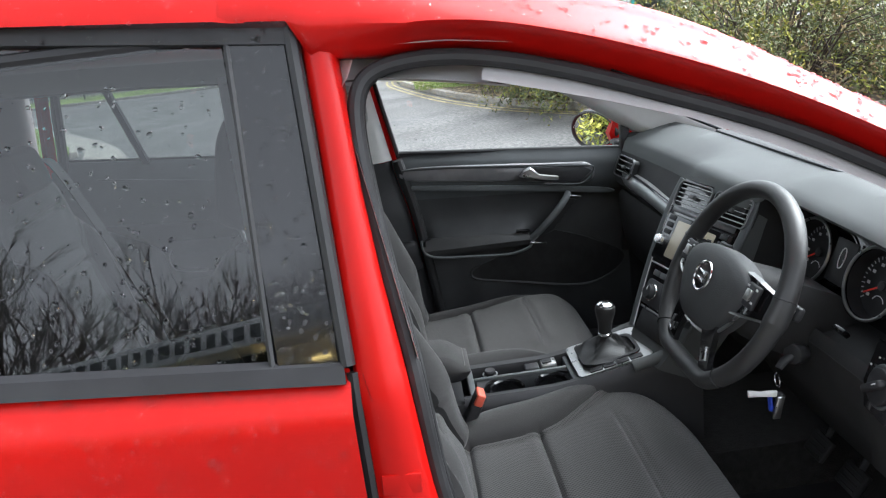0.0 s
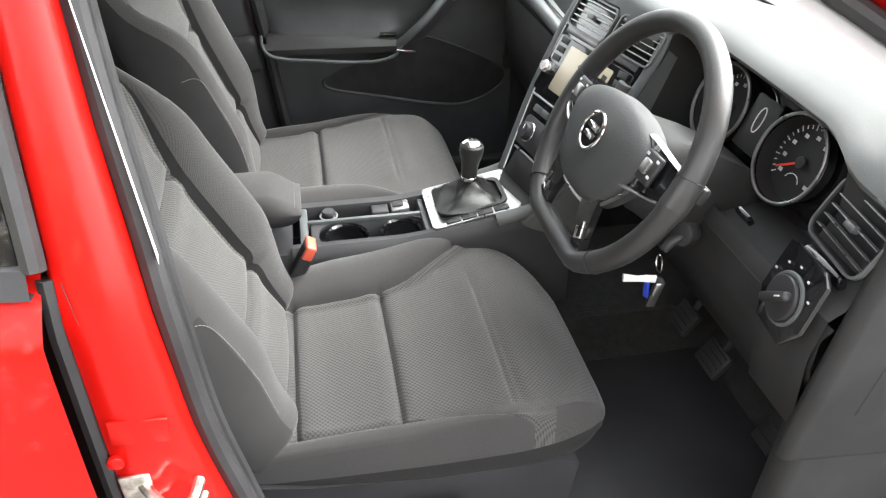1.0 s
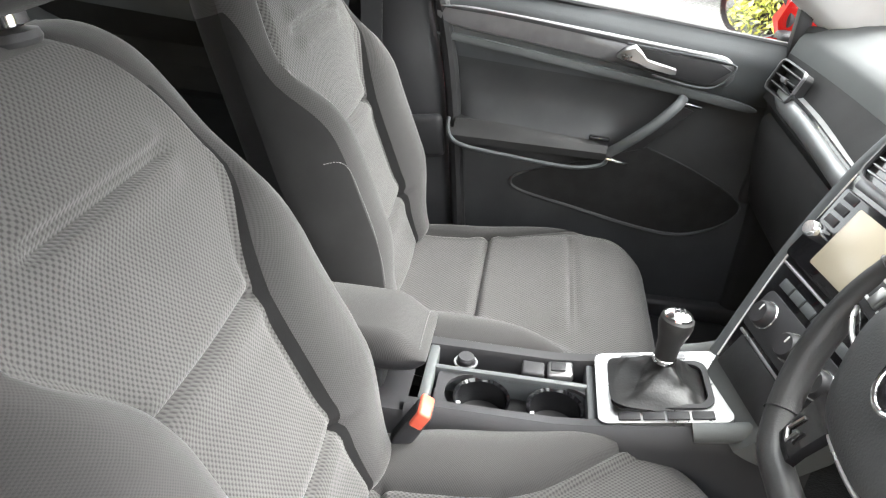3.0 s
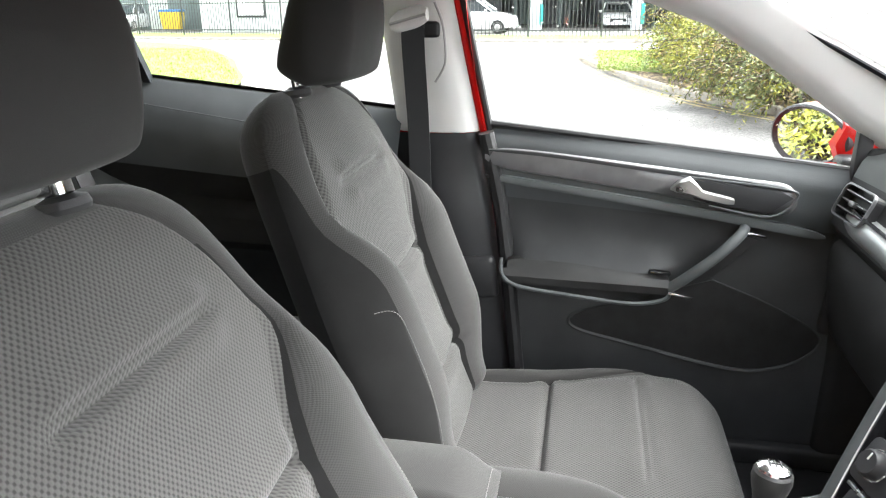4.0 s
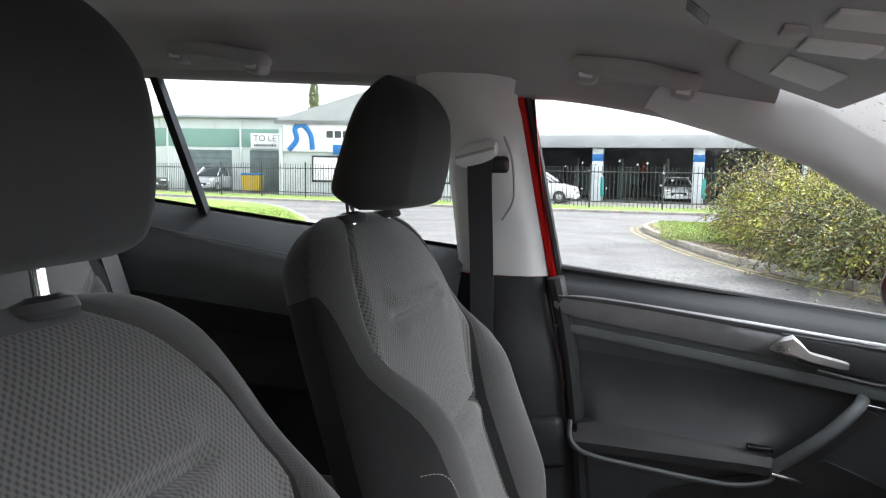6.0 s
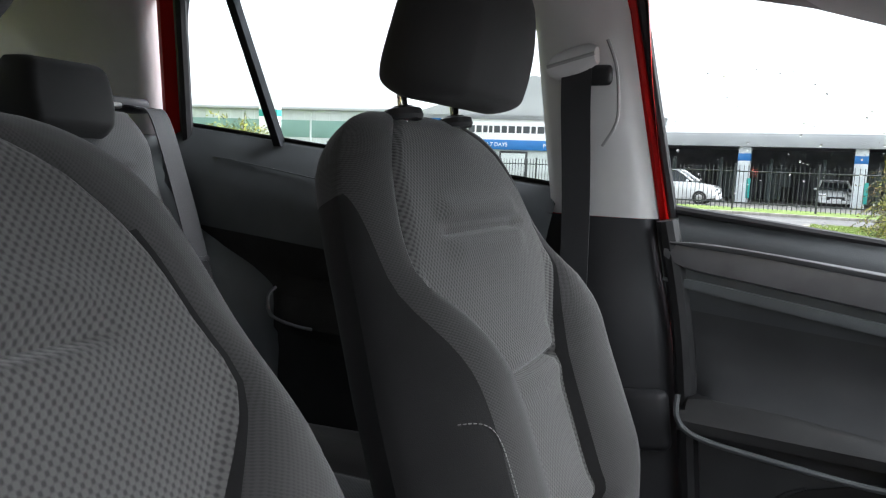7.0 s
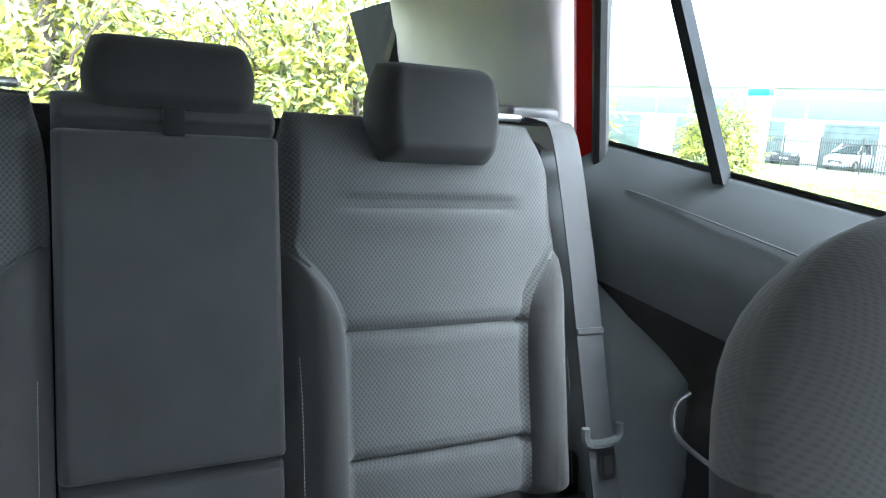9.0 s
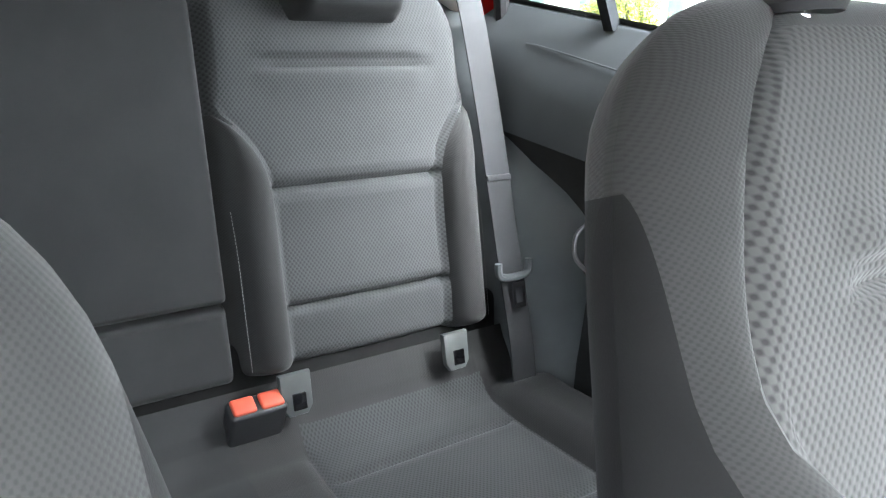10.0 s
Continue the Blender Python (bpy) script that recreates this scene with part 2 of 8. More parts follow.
def glass(name, tint):
    m = bpy.data.materials.new(name)
    m.use_nodes = True
    n, l = m.node_tree.nodes, m.node_tree.links
    n.remove(n["Principled BSDF"])
    tr, gl, lw, pw, mr, mx = (n.new(k) for k in ("ShaderNodeBsdfTransparent", "ShaderNodeBsdfGlossy", "ShaderNodeLayerWeight", "ShaderNodeMath", "ShaderNodeMapRange", "ShaderNodeMixShader"))
    tr.inputs[0].default_value = lin(tint)
    gl.inputs["Roughness"].default_value = 0.01
    lw.inputs[0].default_value = 0.5
    pw.operation, pw.inputs[1].default_value = "POWER", 5.0
    mr.inputs[3].default_value, mr.inputs[4].default_value = 0.085, 1.0
    l.new(lw.outputs["Facing"], pw.inputs[0])
    l.new(pw.outputs[0], mr.inputs[0])
    l.new(mr.outputs[0], mx.inputs[0])
    l.new(tr.outputs[0], mx.inputs[1])
    l.new(gl.outputs[0], mx.inputs[2])
    l.new(mx.outputs[0], n["Material Output"].inputs[0])
    return m


def emit(name, color, strength):
    m = bpy.data.materials.new(name)
    m.use_nodes = True
    b = m.node_tree.nodes["Principled BSDF"]
    b.inputs["Base Color"].default_value = lin(color)
    b.inputs["Emission Color"].default_value = lin(color)
    b.inputs["Emission Strength"].default_value = strength
    return m


def leafmat(name, a, b):
    x = Mat(name, a, 0.65)
    g = x.n.new("ShaderNodeNewGeometry")
    x.l.new(x.ramp(g.outputs["Random Per Island"], 0.0, 1.0, a, b), x.b.inputs["Base Color"])
    x.b.inputs["Subsurface Weight"].default_value = 0.0
    return x.m


make_materials()


# ---- building helpers ----
def part(name, bm, material, parent=None, label="", smooth=35, uvs=None):
    """Link a bmesh or (verts, faces) as one mesh object, under parent if given."""
    me = bpy.data.meshes.new(name)
    if isinstance(bm, tuple):
        me.from_pydata([tuple(v) for v in bm[0]], [], bm[1])
    else:
        bm.normal_update()
        bm.to_mesh(me)
        bm.free()
    if smooth:
        me.polygons.foreach_set("use_smooth", [True] * len(me.polygons))
        me.set_sharp_from_angle(angle=radians(smooth))
    if uvs is not None:
        lay = me.uv_layers.new(name="metres")
        for lp in me.loops:
            lay.data[lp.index].uv = uvs[lp.vertex_index]
    me.materials.append(M[material])
    ob = new(name, me)
    if parent is not None:
        ob.parent = parent
    if label:
        ob["label"] = label
    return ob


def thing(name, label, category, group="", kind="", at=None):
    ob = new(name)
    ob.empty_display_size = 0.05
    if at is not None:
        ob.matrix_world = at
    return tagged(ob, label, category, group, kind)


def box(sx, sy, sz, bevel=0.004, seg=2, at=None):
    bm = bmesh.new()
    bmesh.ops.create_cube(bm, size=1.0, matrix=Matrix.Diagonal((sx, sy, sz, 1)))
    if bevel:
        bmesh.ops.bevel(bm, geom=bm.edges[:], offset=min(bevel, 0.49 * min(sx, sy, sz)), segments=seg, profile=0.5, affect='EDGES')
    if at is not None:
        bmesh.ops.transform(bm, matrix=at, verts=bm.verts)
    return bm


def join(*bms):
    out = bms[0]
    for b in bms[1:]:
        me = bpy.data.meshes.new("tmp")
        b.to_mesh(me)
        b.free()
        out.from_mesh(me)
        bpy.data.meshes.remove(me)
    return out


def cyl(r, h, seg=24, bevel=0.0, at=None, r2=None):
    bm = bmesh.new()
    bmesh.ops.create_cone(bm, cap_ends=True, segments=seg, radius1=r, radius2=r if r2 is None else r2, depth=h)
    if bevel:
        ed = [e for e in bm.edges if len(e.link_faces) == 2 and e.calc_face_angle(0) > 1.0]
        bmesh.ops.bevel(bm, geom=ed, offset=bevel, segments=2, profile=0.5, affect='EDGES')
    if at is not None:
        bmesh.ops.transform(bm, matrix=at, verts=bm.verts)
    return bm


def revolve(profile, seg=32, at=None):
    """profile: (radius, height) from bottom to top, turned about z."""
    bm = bmesh.new()
    rings = []
    for r, h in profile:
        if r < 1e-6:
            rings.append([bm.verts.new((0, 0, h))])
        else:
            rings.append([bm.verts.new((r * math.cos(2 * math.pi * k / seg), r * math.sin(2 * math.pi * k / seg), h)) for k in range(seg)])
    for a, b in zip(rings, rings[1:]):
        for k in range(seg):
            j = (k + 1) % seg
            if len(a) == 1 and len(b) > 1:
                bm.faces.new((a[0], b[j], b[k])[::-1])
            elif len(b) == 1 and len(a) > 1:
                bm.faces.new((a[k], a[j], b[0]))
            elif len(a) > 1:
                bm.faces.new((a[k], a[j], b[j], b[k]))
    if at is not None:
        bmesh.ops.transform(bm, matrix=at, verts=bm.verts)
    return bm


def loft(rings, closed=True, caps=True):
    """Skin through rings of equally many points."""
    bm = bmesh.new()
    vs = [[bm.verts.new(p) for p in ring] for ring in rings]
    n = len(rings[0])
    for a, b in zip(vs, vs[1:]):
        for k in range(n if closed else n - 1):
            j = (k + 1) % n
            bm.faces.new((a[k], a[j], b[j], b[k]))
    if caps and closed:
        bm.faces.new(vs[0][::-1])
        bm.faces.new(vs[-1])
    bmesh.ops.recalc_face_normals(bm, faces=bm.faces)
    return bm


def smooth_path(pts, n=6, closed=False):
    """Catmull-Rom through pts."""
    P = [Vector(p) for p in pts]
    out = []
    m = len(P)
    for i in range(m if closed else m - 1):
        p0 = P[(i - 1) % m] if closed or i > 0 else P[i]
        p1, p2 = P[i], P[(i + 1) % m]
        p3 = P[(i + 2) % m] if closed or i + 2 < m else p2
        for k in range(n):
            t = k / n
            out.append(0.5 * ((2 * p1) + (p2 - p0) * t + (2 * p0 - 5 * p1 + 4 * p2 - p3) * t * t + (3 * p1 - p0 - 3 * p2 + p3) * t ** 3))
    if not closed:
        out.append(P[-1])
    return out


def tube(pts, r, seg=10, closed=False, flat=1.0, side=None):
    """A round (or flattened) bar along pts; r: a number or one a point."""
    P = [Vector(p) for p in pts]
    rings = []
    n = len(P)
    up = Vector(side) if side else None
    for i, p in enumerate(P):
        a = P[(i - 1) % n] if closed or i else P[i]
        b = P[(i + 1) % n] if closed or i < n - 1 else P[i]
        d = (b - a).normalized()
        if up is None:
            up = Vector((0, 0, 1)) if abs(d.z) < 0.9 else Vector((1, 0, 0))
        x = d.cross(up).normalized()
        y = x.cross(d).normalized()
        if side is None:
            up = y
        rr = r[i] if isinstance(r, (list, tuple)) else r
        rings.append([p + x * math.cos(2 * math.pi * k / seg) * rr + y * math.sin(2 * math.pi * k / seg) * rr * flat for k in range(seg)])
    if closed:
        return loft(rings + [rings[0]], True, False)
    return loft(rings)


def plate(outline, thick, at, bevel=0.003, hole=None):
    """An outline (x, y) raised by thick along z, with bevelled rims, then placed by the matrix at."""
    bm = bmesh.new()
    f = bm.faces.new([bm.verts.new((x, y, 0)) for x, y in outline])
    if f.normal.z < 0:
        f.normal_flip()
    f.normal_update()
    if f.normal.z < 0:
        f.normal_flip()
    top = bmesh.ops.extrude_face_region(bm, geom=[f])
    vs = [v for v in top["geom"] if isinstance(v, bmesh.types.BMVert)]
    bmesh.ops.translate(bm, vec=(0, 0, thick), verts=vs)
    bmesh.ops.recalc_face_normals(bm, faces=bm.faces)
    if bevel:
        ed = [e for e in bm.edges if all(v.co.z > thick * 0.5 for v in e.verts)]
        bmesh.ops.bevel(bm, geom=ed, offset=bevel, segments=2, profile=0.5, affect='EDGES')
    bmesh.ops.transform(bm, matrix=at, verts=bm.verts)
    return bm


def frame_ring(outer, inner, thick, at):
    """A flat frame between two outlines of equally many points."""
    n = len(outer)
    v = [(x, y, 0) for x, y in outer] + [(x, y, 0) for x, y in inner] + [(x, y, thick) for x, y in outer] + [(x, y, thick) for x, y in inner]
    f = []
    for k in range(n):
        j = (k + 1) % n
        f += [(2 * n + k, 2 * n + j, 3 * n + j, 3 * n + k), (k, n + k, n + j, j), (k, j, 2 * n + j, 2 * n + k), (n + j, n + k, 3 * n + k, 3 * n + j)]
    return ([at @ Vector(p) for p in v], f)


def rounded(w, h, r, n=5):
    """Outline of a rounded rectangle about the origin."""
    out = []
    for cx, cy, a0 in ((w / 2 - r, h / 2 - r, 0), (-w / 2 + r, h / 2 - r, 90), (-w / 2 + r, -h / 2 + r, 180), (w / 2 - r, -h / 2 + r, 270)):
        for k in range(n + 1):
            a = radians(a0 + 90 * k / n)
            out.append((cx + r * math.cos(a), cy + r * math.sin(a)))
    return out


def axes(o, x, y):
    """The pose with its origin at o, its x along x, and y as near as can be to y."""
    x = Vector(x).normalized()
    z = x.cross(Vector(y)).normalized()
    y = z.cross(x)
    m = Matrix((x, y, z)).transposed().to_4x4()
    m.translation = o
    return m


def table(pairs):
    xs, ys = [p[0] for p in pairs], [p[1] for p in pairs]
    return lambda v: float(np.interp(v, xs, ys))


def spline(pairs):
    """Like table, with rounded corners."""
    f = table(pairs)
    return lambda v: (f(v - 0.02) + 2 * f(v) + f(v + 0.02)) / 4


def sstep(e0, e1, v):
    t = min(1, max(0, (v - e0) / (e1 - e0)))
    return t * t * (3 - 2 * t)


def text_on(body, size, at, material, parent, name="lettering", thick=0.002):
    """Lettering with the built-in font, as a mesh."""
    cu = bpy.data.curves.new(name, 'FONT')
    cu.body, cu.size, cu.align_x, cu.align_y, cu.extrude = body, size, 'CENTER', 'CENTER', thick
    cu.resolution_u = 3
    tmp = bpy.data.objects.new("tmp", cu)
    scene.collection.objects.link(tmp)
    bpy.context.view_layer.update()
    me = bpy.data.meshes.new_from_object(tmp.evaluated_get(bpy.context.evaluated_depsgraph_get()))
    bpy.data.objects.remove(tmp)
    bpy.data.curves.remove(cu)
    me.name = name
    me.transform(at)
    me.materials.clear()
    me.materials.append(M[material])
    ob = new(name, me)
    ob.parent = parent
    return ob


def bars(n, size, gap, at, material, parent, name="lettering_bar", seed=1):
    """Writing that cannot be read: a row of plain bars."""
    rnd = random.Random(seed)
    x = 0.0
    bms = []
    for k in range(n):
        w = size * rnd.uniform(0.5, 1.1)
        bms.append(box(w, size, 0.003, 0, at=at @ pose(x + w / 2, 0, 0)))
        x += w + gap
    return part(name, join(*bms), material, parent, smooth=0)

# ---- padded seats ----
def pad(parent, rows, W, us, top, mid, bot, to, ra0, ra1, ru, zones, seams=(), col_groove=0.009, closed_back=True, single=(), bend=None, taper=1.0):
    """A padded body over the length a (rows) and the width u, as a skin of named zones.
    W, us: half width and half width of the inner panel at a; top(a, u): height of its face; mid, bot: heights of its rim and its back;
    to(a, u, h): into the seat's space; ra0, ra1, ru: radii of the two ends and of the sides; seams: (a, reach, depth) across.
    zones(a, c): name of the part, by a and by the place across, c: -1.2 .. 1.2, within 1 the inner panel."""
    a0, a1 = rows[0], rows[-1]
    cc = sorted(set([round(v, 4) for v in np.linspace(-1, 1, 25)] + [-0.97, -0.93, 0.93, 0.97]))
    sc = [0.03, 0.08, 0.16, 0.27, 0.36, 0.44, 0.50, 0.56, 0.62, 0.68, 0.74, 0.80, 0.87, 0.925, 0.965, 0.99, 1.0]
    cols = [("s", -c) for c in sc[::-1]] + [("c", c) for c in cc] + [("s", c) for c in sc]
    nA, nU = len(rows), len(cols)
    V, B, UV = [], [], []
    for a in rows:
        w, s = W(a), min(us(a), W(a) * 0.97)
        e0, e1 = a - a0, a1 - a
        k = 1.0
        if e0 < ra0:
            k *= math.sqrt(max(0, 1 - (1 - e0 / ra0) ** 2))
        if e1 < ra1:
            k *= math.sqrt(max(0, 1 - (1 - e1 / ra1) ** 2))
        for kind, c in cols:
            fr = abs(c)
            if bend and kind == "s":
                g = bend(a)
                fr = fr / 0.5 * g if fr < 0.5 else g + (fr - 0.5) / 0.5 * (1 - g)
            u = s * c if kind == "c" else math.copysign(s + (w - s) * fr, c)
            eu = w - abs(u)
            ku = math.sqrt(max(0, 1 - (1 - eu / ru) ** 2)) if eu < ru else 1.0
            h = top(a, u, s, w)
            for sa, reach, depth in seams:
                if abs(u) < reach + 0.02:
                    fade = 1 - sstep(reach - 0.008, reach + 0.004, abs(u))
                    h -= depth * math.exp(-((a - sa) / 0.0055) ** 2) * fade
                    h += 0.35 * depth * math.exp(-((abs(a - sa) - 0.022) / 0.014) ** 2) * fade
            if s < w * 0.955:
                h -= col_groove * math.exp(-((abs(u) - s) / 0.005) ** 2)
            V.append(to(a, u, mid + (h - mid) * k * ku))
            back = bot(a) if callable(bot) else bot
            B.append(to(a, u * (1 - (1 - taper) * k * ku), mid + (back - mid) * k * ku))
            UV.append((u, a))
    groups = {}
    for i in range(nA - 1):
        for j in range(nU - 1):
            (k1, c1), (k2, c2) = cols[j], cols[j + 1]
            c = (c1 + c2) / 2 if k1 == k2 == "c" else math.copysign(1.0 + 0.1 * (abs(c1) + abs(c2)), c1 + c2)
            z = zones((rows[i] + rows[i + 1]) / 2, c) + ((0 if abs(c) <= 1.0 else math.copysign(1, c)),)
            if z[0] in single:
                z = z[:3] + (0,)
            q = (i * nU + j, i * nU + j + 1, (i + 1) * nU + j + 1, (i + 1) * nU + j)
            groups.setdefault(z, []).append(("t", q))
    if closed_back:
        for i in range(nA - 1):
            for j in range(nU - 1):
                q = (i * nU + j, (i + 1) * nU + j, (i + 1) * nU + j + 1, i * nU + j + 1)
                groups.setdefault(zones((rows[i] + rows[i + 1]) / 2, None) + (0,), []).append(("b", q))
    out = {}
    for (name, material, label, _), quads in groups.items():
        idx, vs, uv, fs = {}, [], [], []
        for side, q in quads:
            f = []
            for v in q:
                key = (side, v)
                if key not in idx:
                    idx[key] = len(vs)
                    vs.append((V if side == "t" else B)[v])
                    uv.append(UV[v])
                f.append(idx[key])
            fs.append(f)
        out[name] = part(name, (vs, fs), material, parent, label, smooth=60, uvs=uv)
    return out


def rows_for(a0, a1, r0, r1, seams, step=0.016):
    r = [a0 + r0 * (1 - math.cos(t)) for t in np.linspace(0, math.pi / 2, 9)]
    r += [a1 - r1 * (1 - math.cos(t)) for t in np.linspace(0, math.pi / 2, 9)]
    r += list(np.arange(a0 + r0, a1 - r1, step))
    for s in seams:
        r += [s + d for d in (-0.02, -0.012, -0.007, -0.0035, 0, 0.0035, 0.007, 0.012, 0.02)]
    r = sorted(v for v in r if a0 <= v <= a1)
    return [v for k, v in enumerate(r) if k == 0 or v - r[k - 1] > 0.0012 or v == a1]


def stitch_line(parent, pts, name="stitching", dash=0.005, r=0.0006):
    """A row of small thread stitches along a path."""
    P = smooth_path(pts, 10)
    L = [0.0]
    for a, b in zip(P, P[1:]):
        L.append(L[-1] + (b - a).length)
    vs, fs = [], []
    s = 0.0
    while s + dash < L[-1]:
        ends = []
        for d in (s, s + dash * 0.7):
            k = max(0, int(np.searchsorted(L, d)) - 1)
            k = min(k, len(P) - 2)
            t = (d - L[k]) / max(1e-9, L[k + 1] - L[k])
            ends.append(P[k].lerp(P[k + 1], t))
        d = (ends[1] - ends[0]).normalized()
        x = d.cross(Vector((0.3, 0.5, 0.8))).normalized() * r
        y = d.cross(x).normalized() * r
        b = len(vs)
        for e in ends:
            vs += [e + x, e + y, e - x, e - y]
        fs += [(b + k, b + (k + 1) % 4, b + 4 + (k + 1) % 4, b + 4 + k) for k in range(4)] + [(b, b + 1, b + 2, b + 3), (b + 4, b + 5, b + 6, b + 7)]
        s += dash
    return part(name, (vs, fs), "stitch", parent, "pale thread stitching", smooth=0)


def front_seat(offset, label, group, lean=20.5, back=0.0, lift=0.0, outer=1, inward=0.0, wide=0.0):
    """offset: place of the cushion; lean: tilt of the backrest in degrees; back, inward, wide: its shifts and extra width at the top; outer: side of the door."""
    seat = thing("car_seat", label, "car seat", group, at=pose(*offset))
    # cushion: a runs forward, u across, h up
    W = spline([(-0.10, 0.245), (0.05, 0.276), (0.20, 0.294), (0.33, 0.293), (0.41, 0.276), (0.455, 0.238), (0.485, 0.190), (0.50, 0.13)])
    Wf = (lambda a: W(a) - 0.022 * sstep(0.34, 0.46, a)) if outer < 0 else W
    us = spline([(-0.10, 0.135), (0.16, 0.145), (0.22, 0.165), (0.28, 0.205), (0.34, 0.255), (0.39, 0.29), (0.50, 0.32)])
    base = spline([(-0.10, 0.478), (0.0, 0.482), (0.16, 0.490), (0.34, 0.510), (0.43, 0.507), (0.50, 0.478)])

    def top(a, u, s, w):
        h = base(a)
        b = (0.016 if u * outer > 0 else 0.042) * (1 - sstep(0.24, 0.42, a)) * (0.4 + 0.6 * sstep(-0.1, 0.1, a))
        h += b * math.sin(math.pi * min(1, max(0, (abs(u) - s * 0.92) / max(0.02, (w - s * 0.92)))) ** 0.9)
        h += 0.006 * math.cos(math.pi * min(1, abs(u) / s) * 0.5)
        return h

    edge = table([(0.0, 0.0), (0.145, 0.172), (0.30, 0.216)])  # the door side is cut closer
    seams = [(0.005, 0.145, 0.010), (0.165, 0.15, 0.012), (0.335, 0.15, 0.006), (0.347, 0.15, 0.004)]

    def zones(a, c):
        if c is None:
            return ("cushion_base", "side", "")
        if a > 0.474 or (abs(c) > 0.84 and a > 0.40):
            return ("cushion_front", "bolster", "plain grey cloth front edge")
        if abs(c) <= 1.0 or us(a) > W(a) * 0.93:
            return ("cushion_panel", "cloth", "grey woven cloth panel")
        if abs(c) > 1.165:
            return ("cushion_side", "bolster", "")
        return ("cushion_bolster", "bolster", "plain grey cloth bolster")

    pad(seat, rows_for(-0.10, 0.50, 0.03, 0.075, [s[0] for s in seams]), Wf, us, top, 0.442, 0.385, lambda a, u, h: (a, outer * edge(u * outer) if u * outer > 0 else u, h), 0.03, 0.075, 0.045, zones, seams, single=("cushion_panel", "cushion_front"))
    # backrest
    tilt_b = radians(lean)
    ca, sa = math.cos(tilt_b), math.sin(tilt_b)
    to = lambda a, u, h: (-0.02 + back - sa * a + ca * h, u + inward, 0.55 + ca * a + sa * h)
    wb = spline([(-0.08, 0.215), (0.02, 0.246), (0.10, 0.256), (0.18, 0.251), (0.28, 0.243), (0.39, 0.226), (0.46, 0.216), (0.52, 0.203), (0.70, 0.172)])
    Wb = lambda a: wb(a) + wide * sstep(0.25, 0.45, a) - 0.085 * (1 - math.sqrt(max(0.0, 1 - min(1, max(0, (a - 0.510) / 0.092)) ** 2)))
    ub = spline([(-0.08, 0.112), (0.10, 0.105), (0.25, 0.108), (0.31, 0.130), (0.35, 0.164), (0.39, 0.194), (0.43, 0.186), (0.49, 0.170), (0.54, 0.146), (0.565, 0.118), (0.585, 0.09), (0.605, 0.06)])

    def topb(a, u, s, w):
        b = 0.060 * (1 - sstep(0.28, 0.47, a)) * (0.35 + 0.65 * sstep(-0.05, 0.12, a))
        h = b * math.sin(math.pi * min(1, max(0, (abs(u) - s * 0.95) / max(0.02, (w - s * 0.95)))) ** 0.85)
        h += 0.007 * math.cos(math.pi * min(1, abs(u) / s) * 0.5) - 0.016 * sstep(0.45, 0.60, a)
        return h

    flank, crest = 0.68, 0.206 if outer < 0 else 0.258
    sb = [(0.055, 0.115, 0.012), (0.262, 0.112, 0.015), (0.442, 0.110, 0.012), (0.452, 0.110, 0.006)]

    def zonesb(a, c):
        if c is None:
            return ("backrest_cover", "side", "dark charcoal cloth back") if a < 0.505 else ("upper_cover", "bolster", "")
        if abs(c) <= 1.0 and a < 0.580:
            return ("backrest_panel", "cloth", "grey woven cloth panel")
        if abs(c) > 1.10 and a < 0.505:
            if outer < 0 and c < 0:
                return ("bolster_insert", "insert", "smooth grey cloth insert") if a < crest else ("backrest_bolster", "bolster", "plain grey cloth bolster")
            return ("backrest_flank", "side", "dark charcoal cloth flank")
        return ("backrest_bolster", "bolster", "plain grey cloth bolster")

    pad(seat, sorted(set(rows_for(-0.08, 0.605, 0.03, 0.06, [s[0] for s in sb]) + [0.36 + 0.0061 * k for k in range(24)] + [crest, 0.505])), Wb, ub, topb, -0.055, -0.125, to, 0.03, 0.065, 0.055, zonesb, sb, single=("backrest_panel",), bend=lambda a: flank + (0.99 - flank) * min(1, max(0, (a - 0.385) / 0.12)) ** 1.4, taper=0.90)
    for sgn in (-1, 1):
        # stitched side panel on each flank
        rim = []
        for a, f in ((0.0, flank - 0.01), (0.06, flank - 0.01), (crest - 0.13, flank - 0.01), (crest - 0.07, flank - 0.01), (crest - 0.025, flank), (crest - 0.006, flank + 0.05), (crest + 0.001, flank + 0.15)):
            u = ub(a) + (Wb(a) - ub(a)) * f
            eu = Wb(a) - u
            k = math.sqrt(max(0, 1 - (1 - eu / 0.055) ** 2)) if eu < 0.055 else 1.0
            rim.append(to(a, sgn * u, -0.055 + (topb(a, u, ub(a), Wb(a)) + 0.055) * k + 0.001))
        stitch_line(seat, rim)
        stitch_line(seat, [(a, sgn * ((W(a) if sgn != outer else edge(W(a))) - 0.003), 0.462) for a in (-0.02, 0.08, 0.18, 0.26)])
        # head restraint posts with their collars
        at = Matrix.Translation(to(0.583, sgn * 0.07 - inward, -0.030)) @ Euler((0, -tilt_b * 0.4, 0)).to_matrix().to_4x4()
        collar = part("post_collar", revolve([(0.0, 0.0), (0.022, 0.0), (0.024, 0.005), (0.022, 0.012), (0.013, 0.015), (0.012, 0.016)], 20, at @ pose(0, 0, 0.004)), "plastic2", seat, "black plastic collar")
        part("post", cyl(0.006, 0.09, 14, at=at @ pose(0, 0, 0.045)), "chrome", collar, "chrome post")
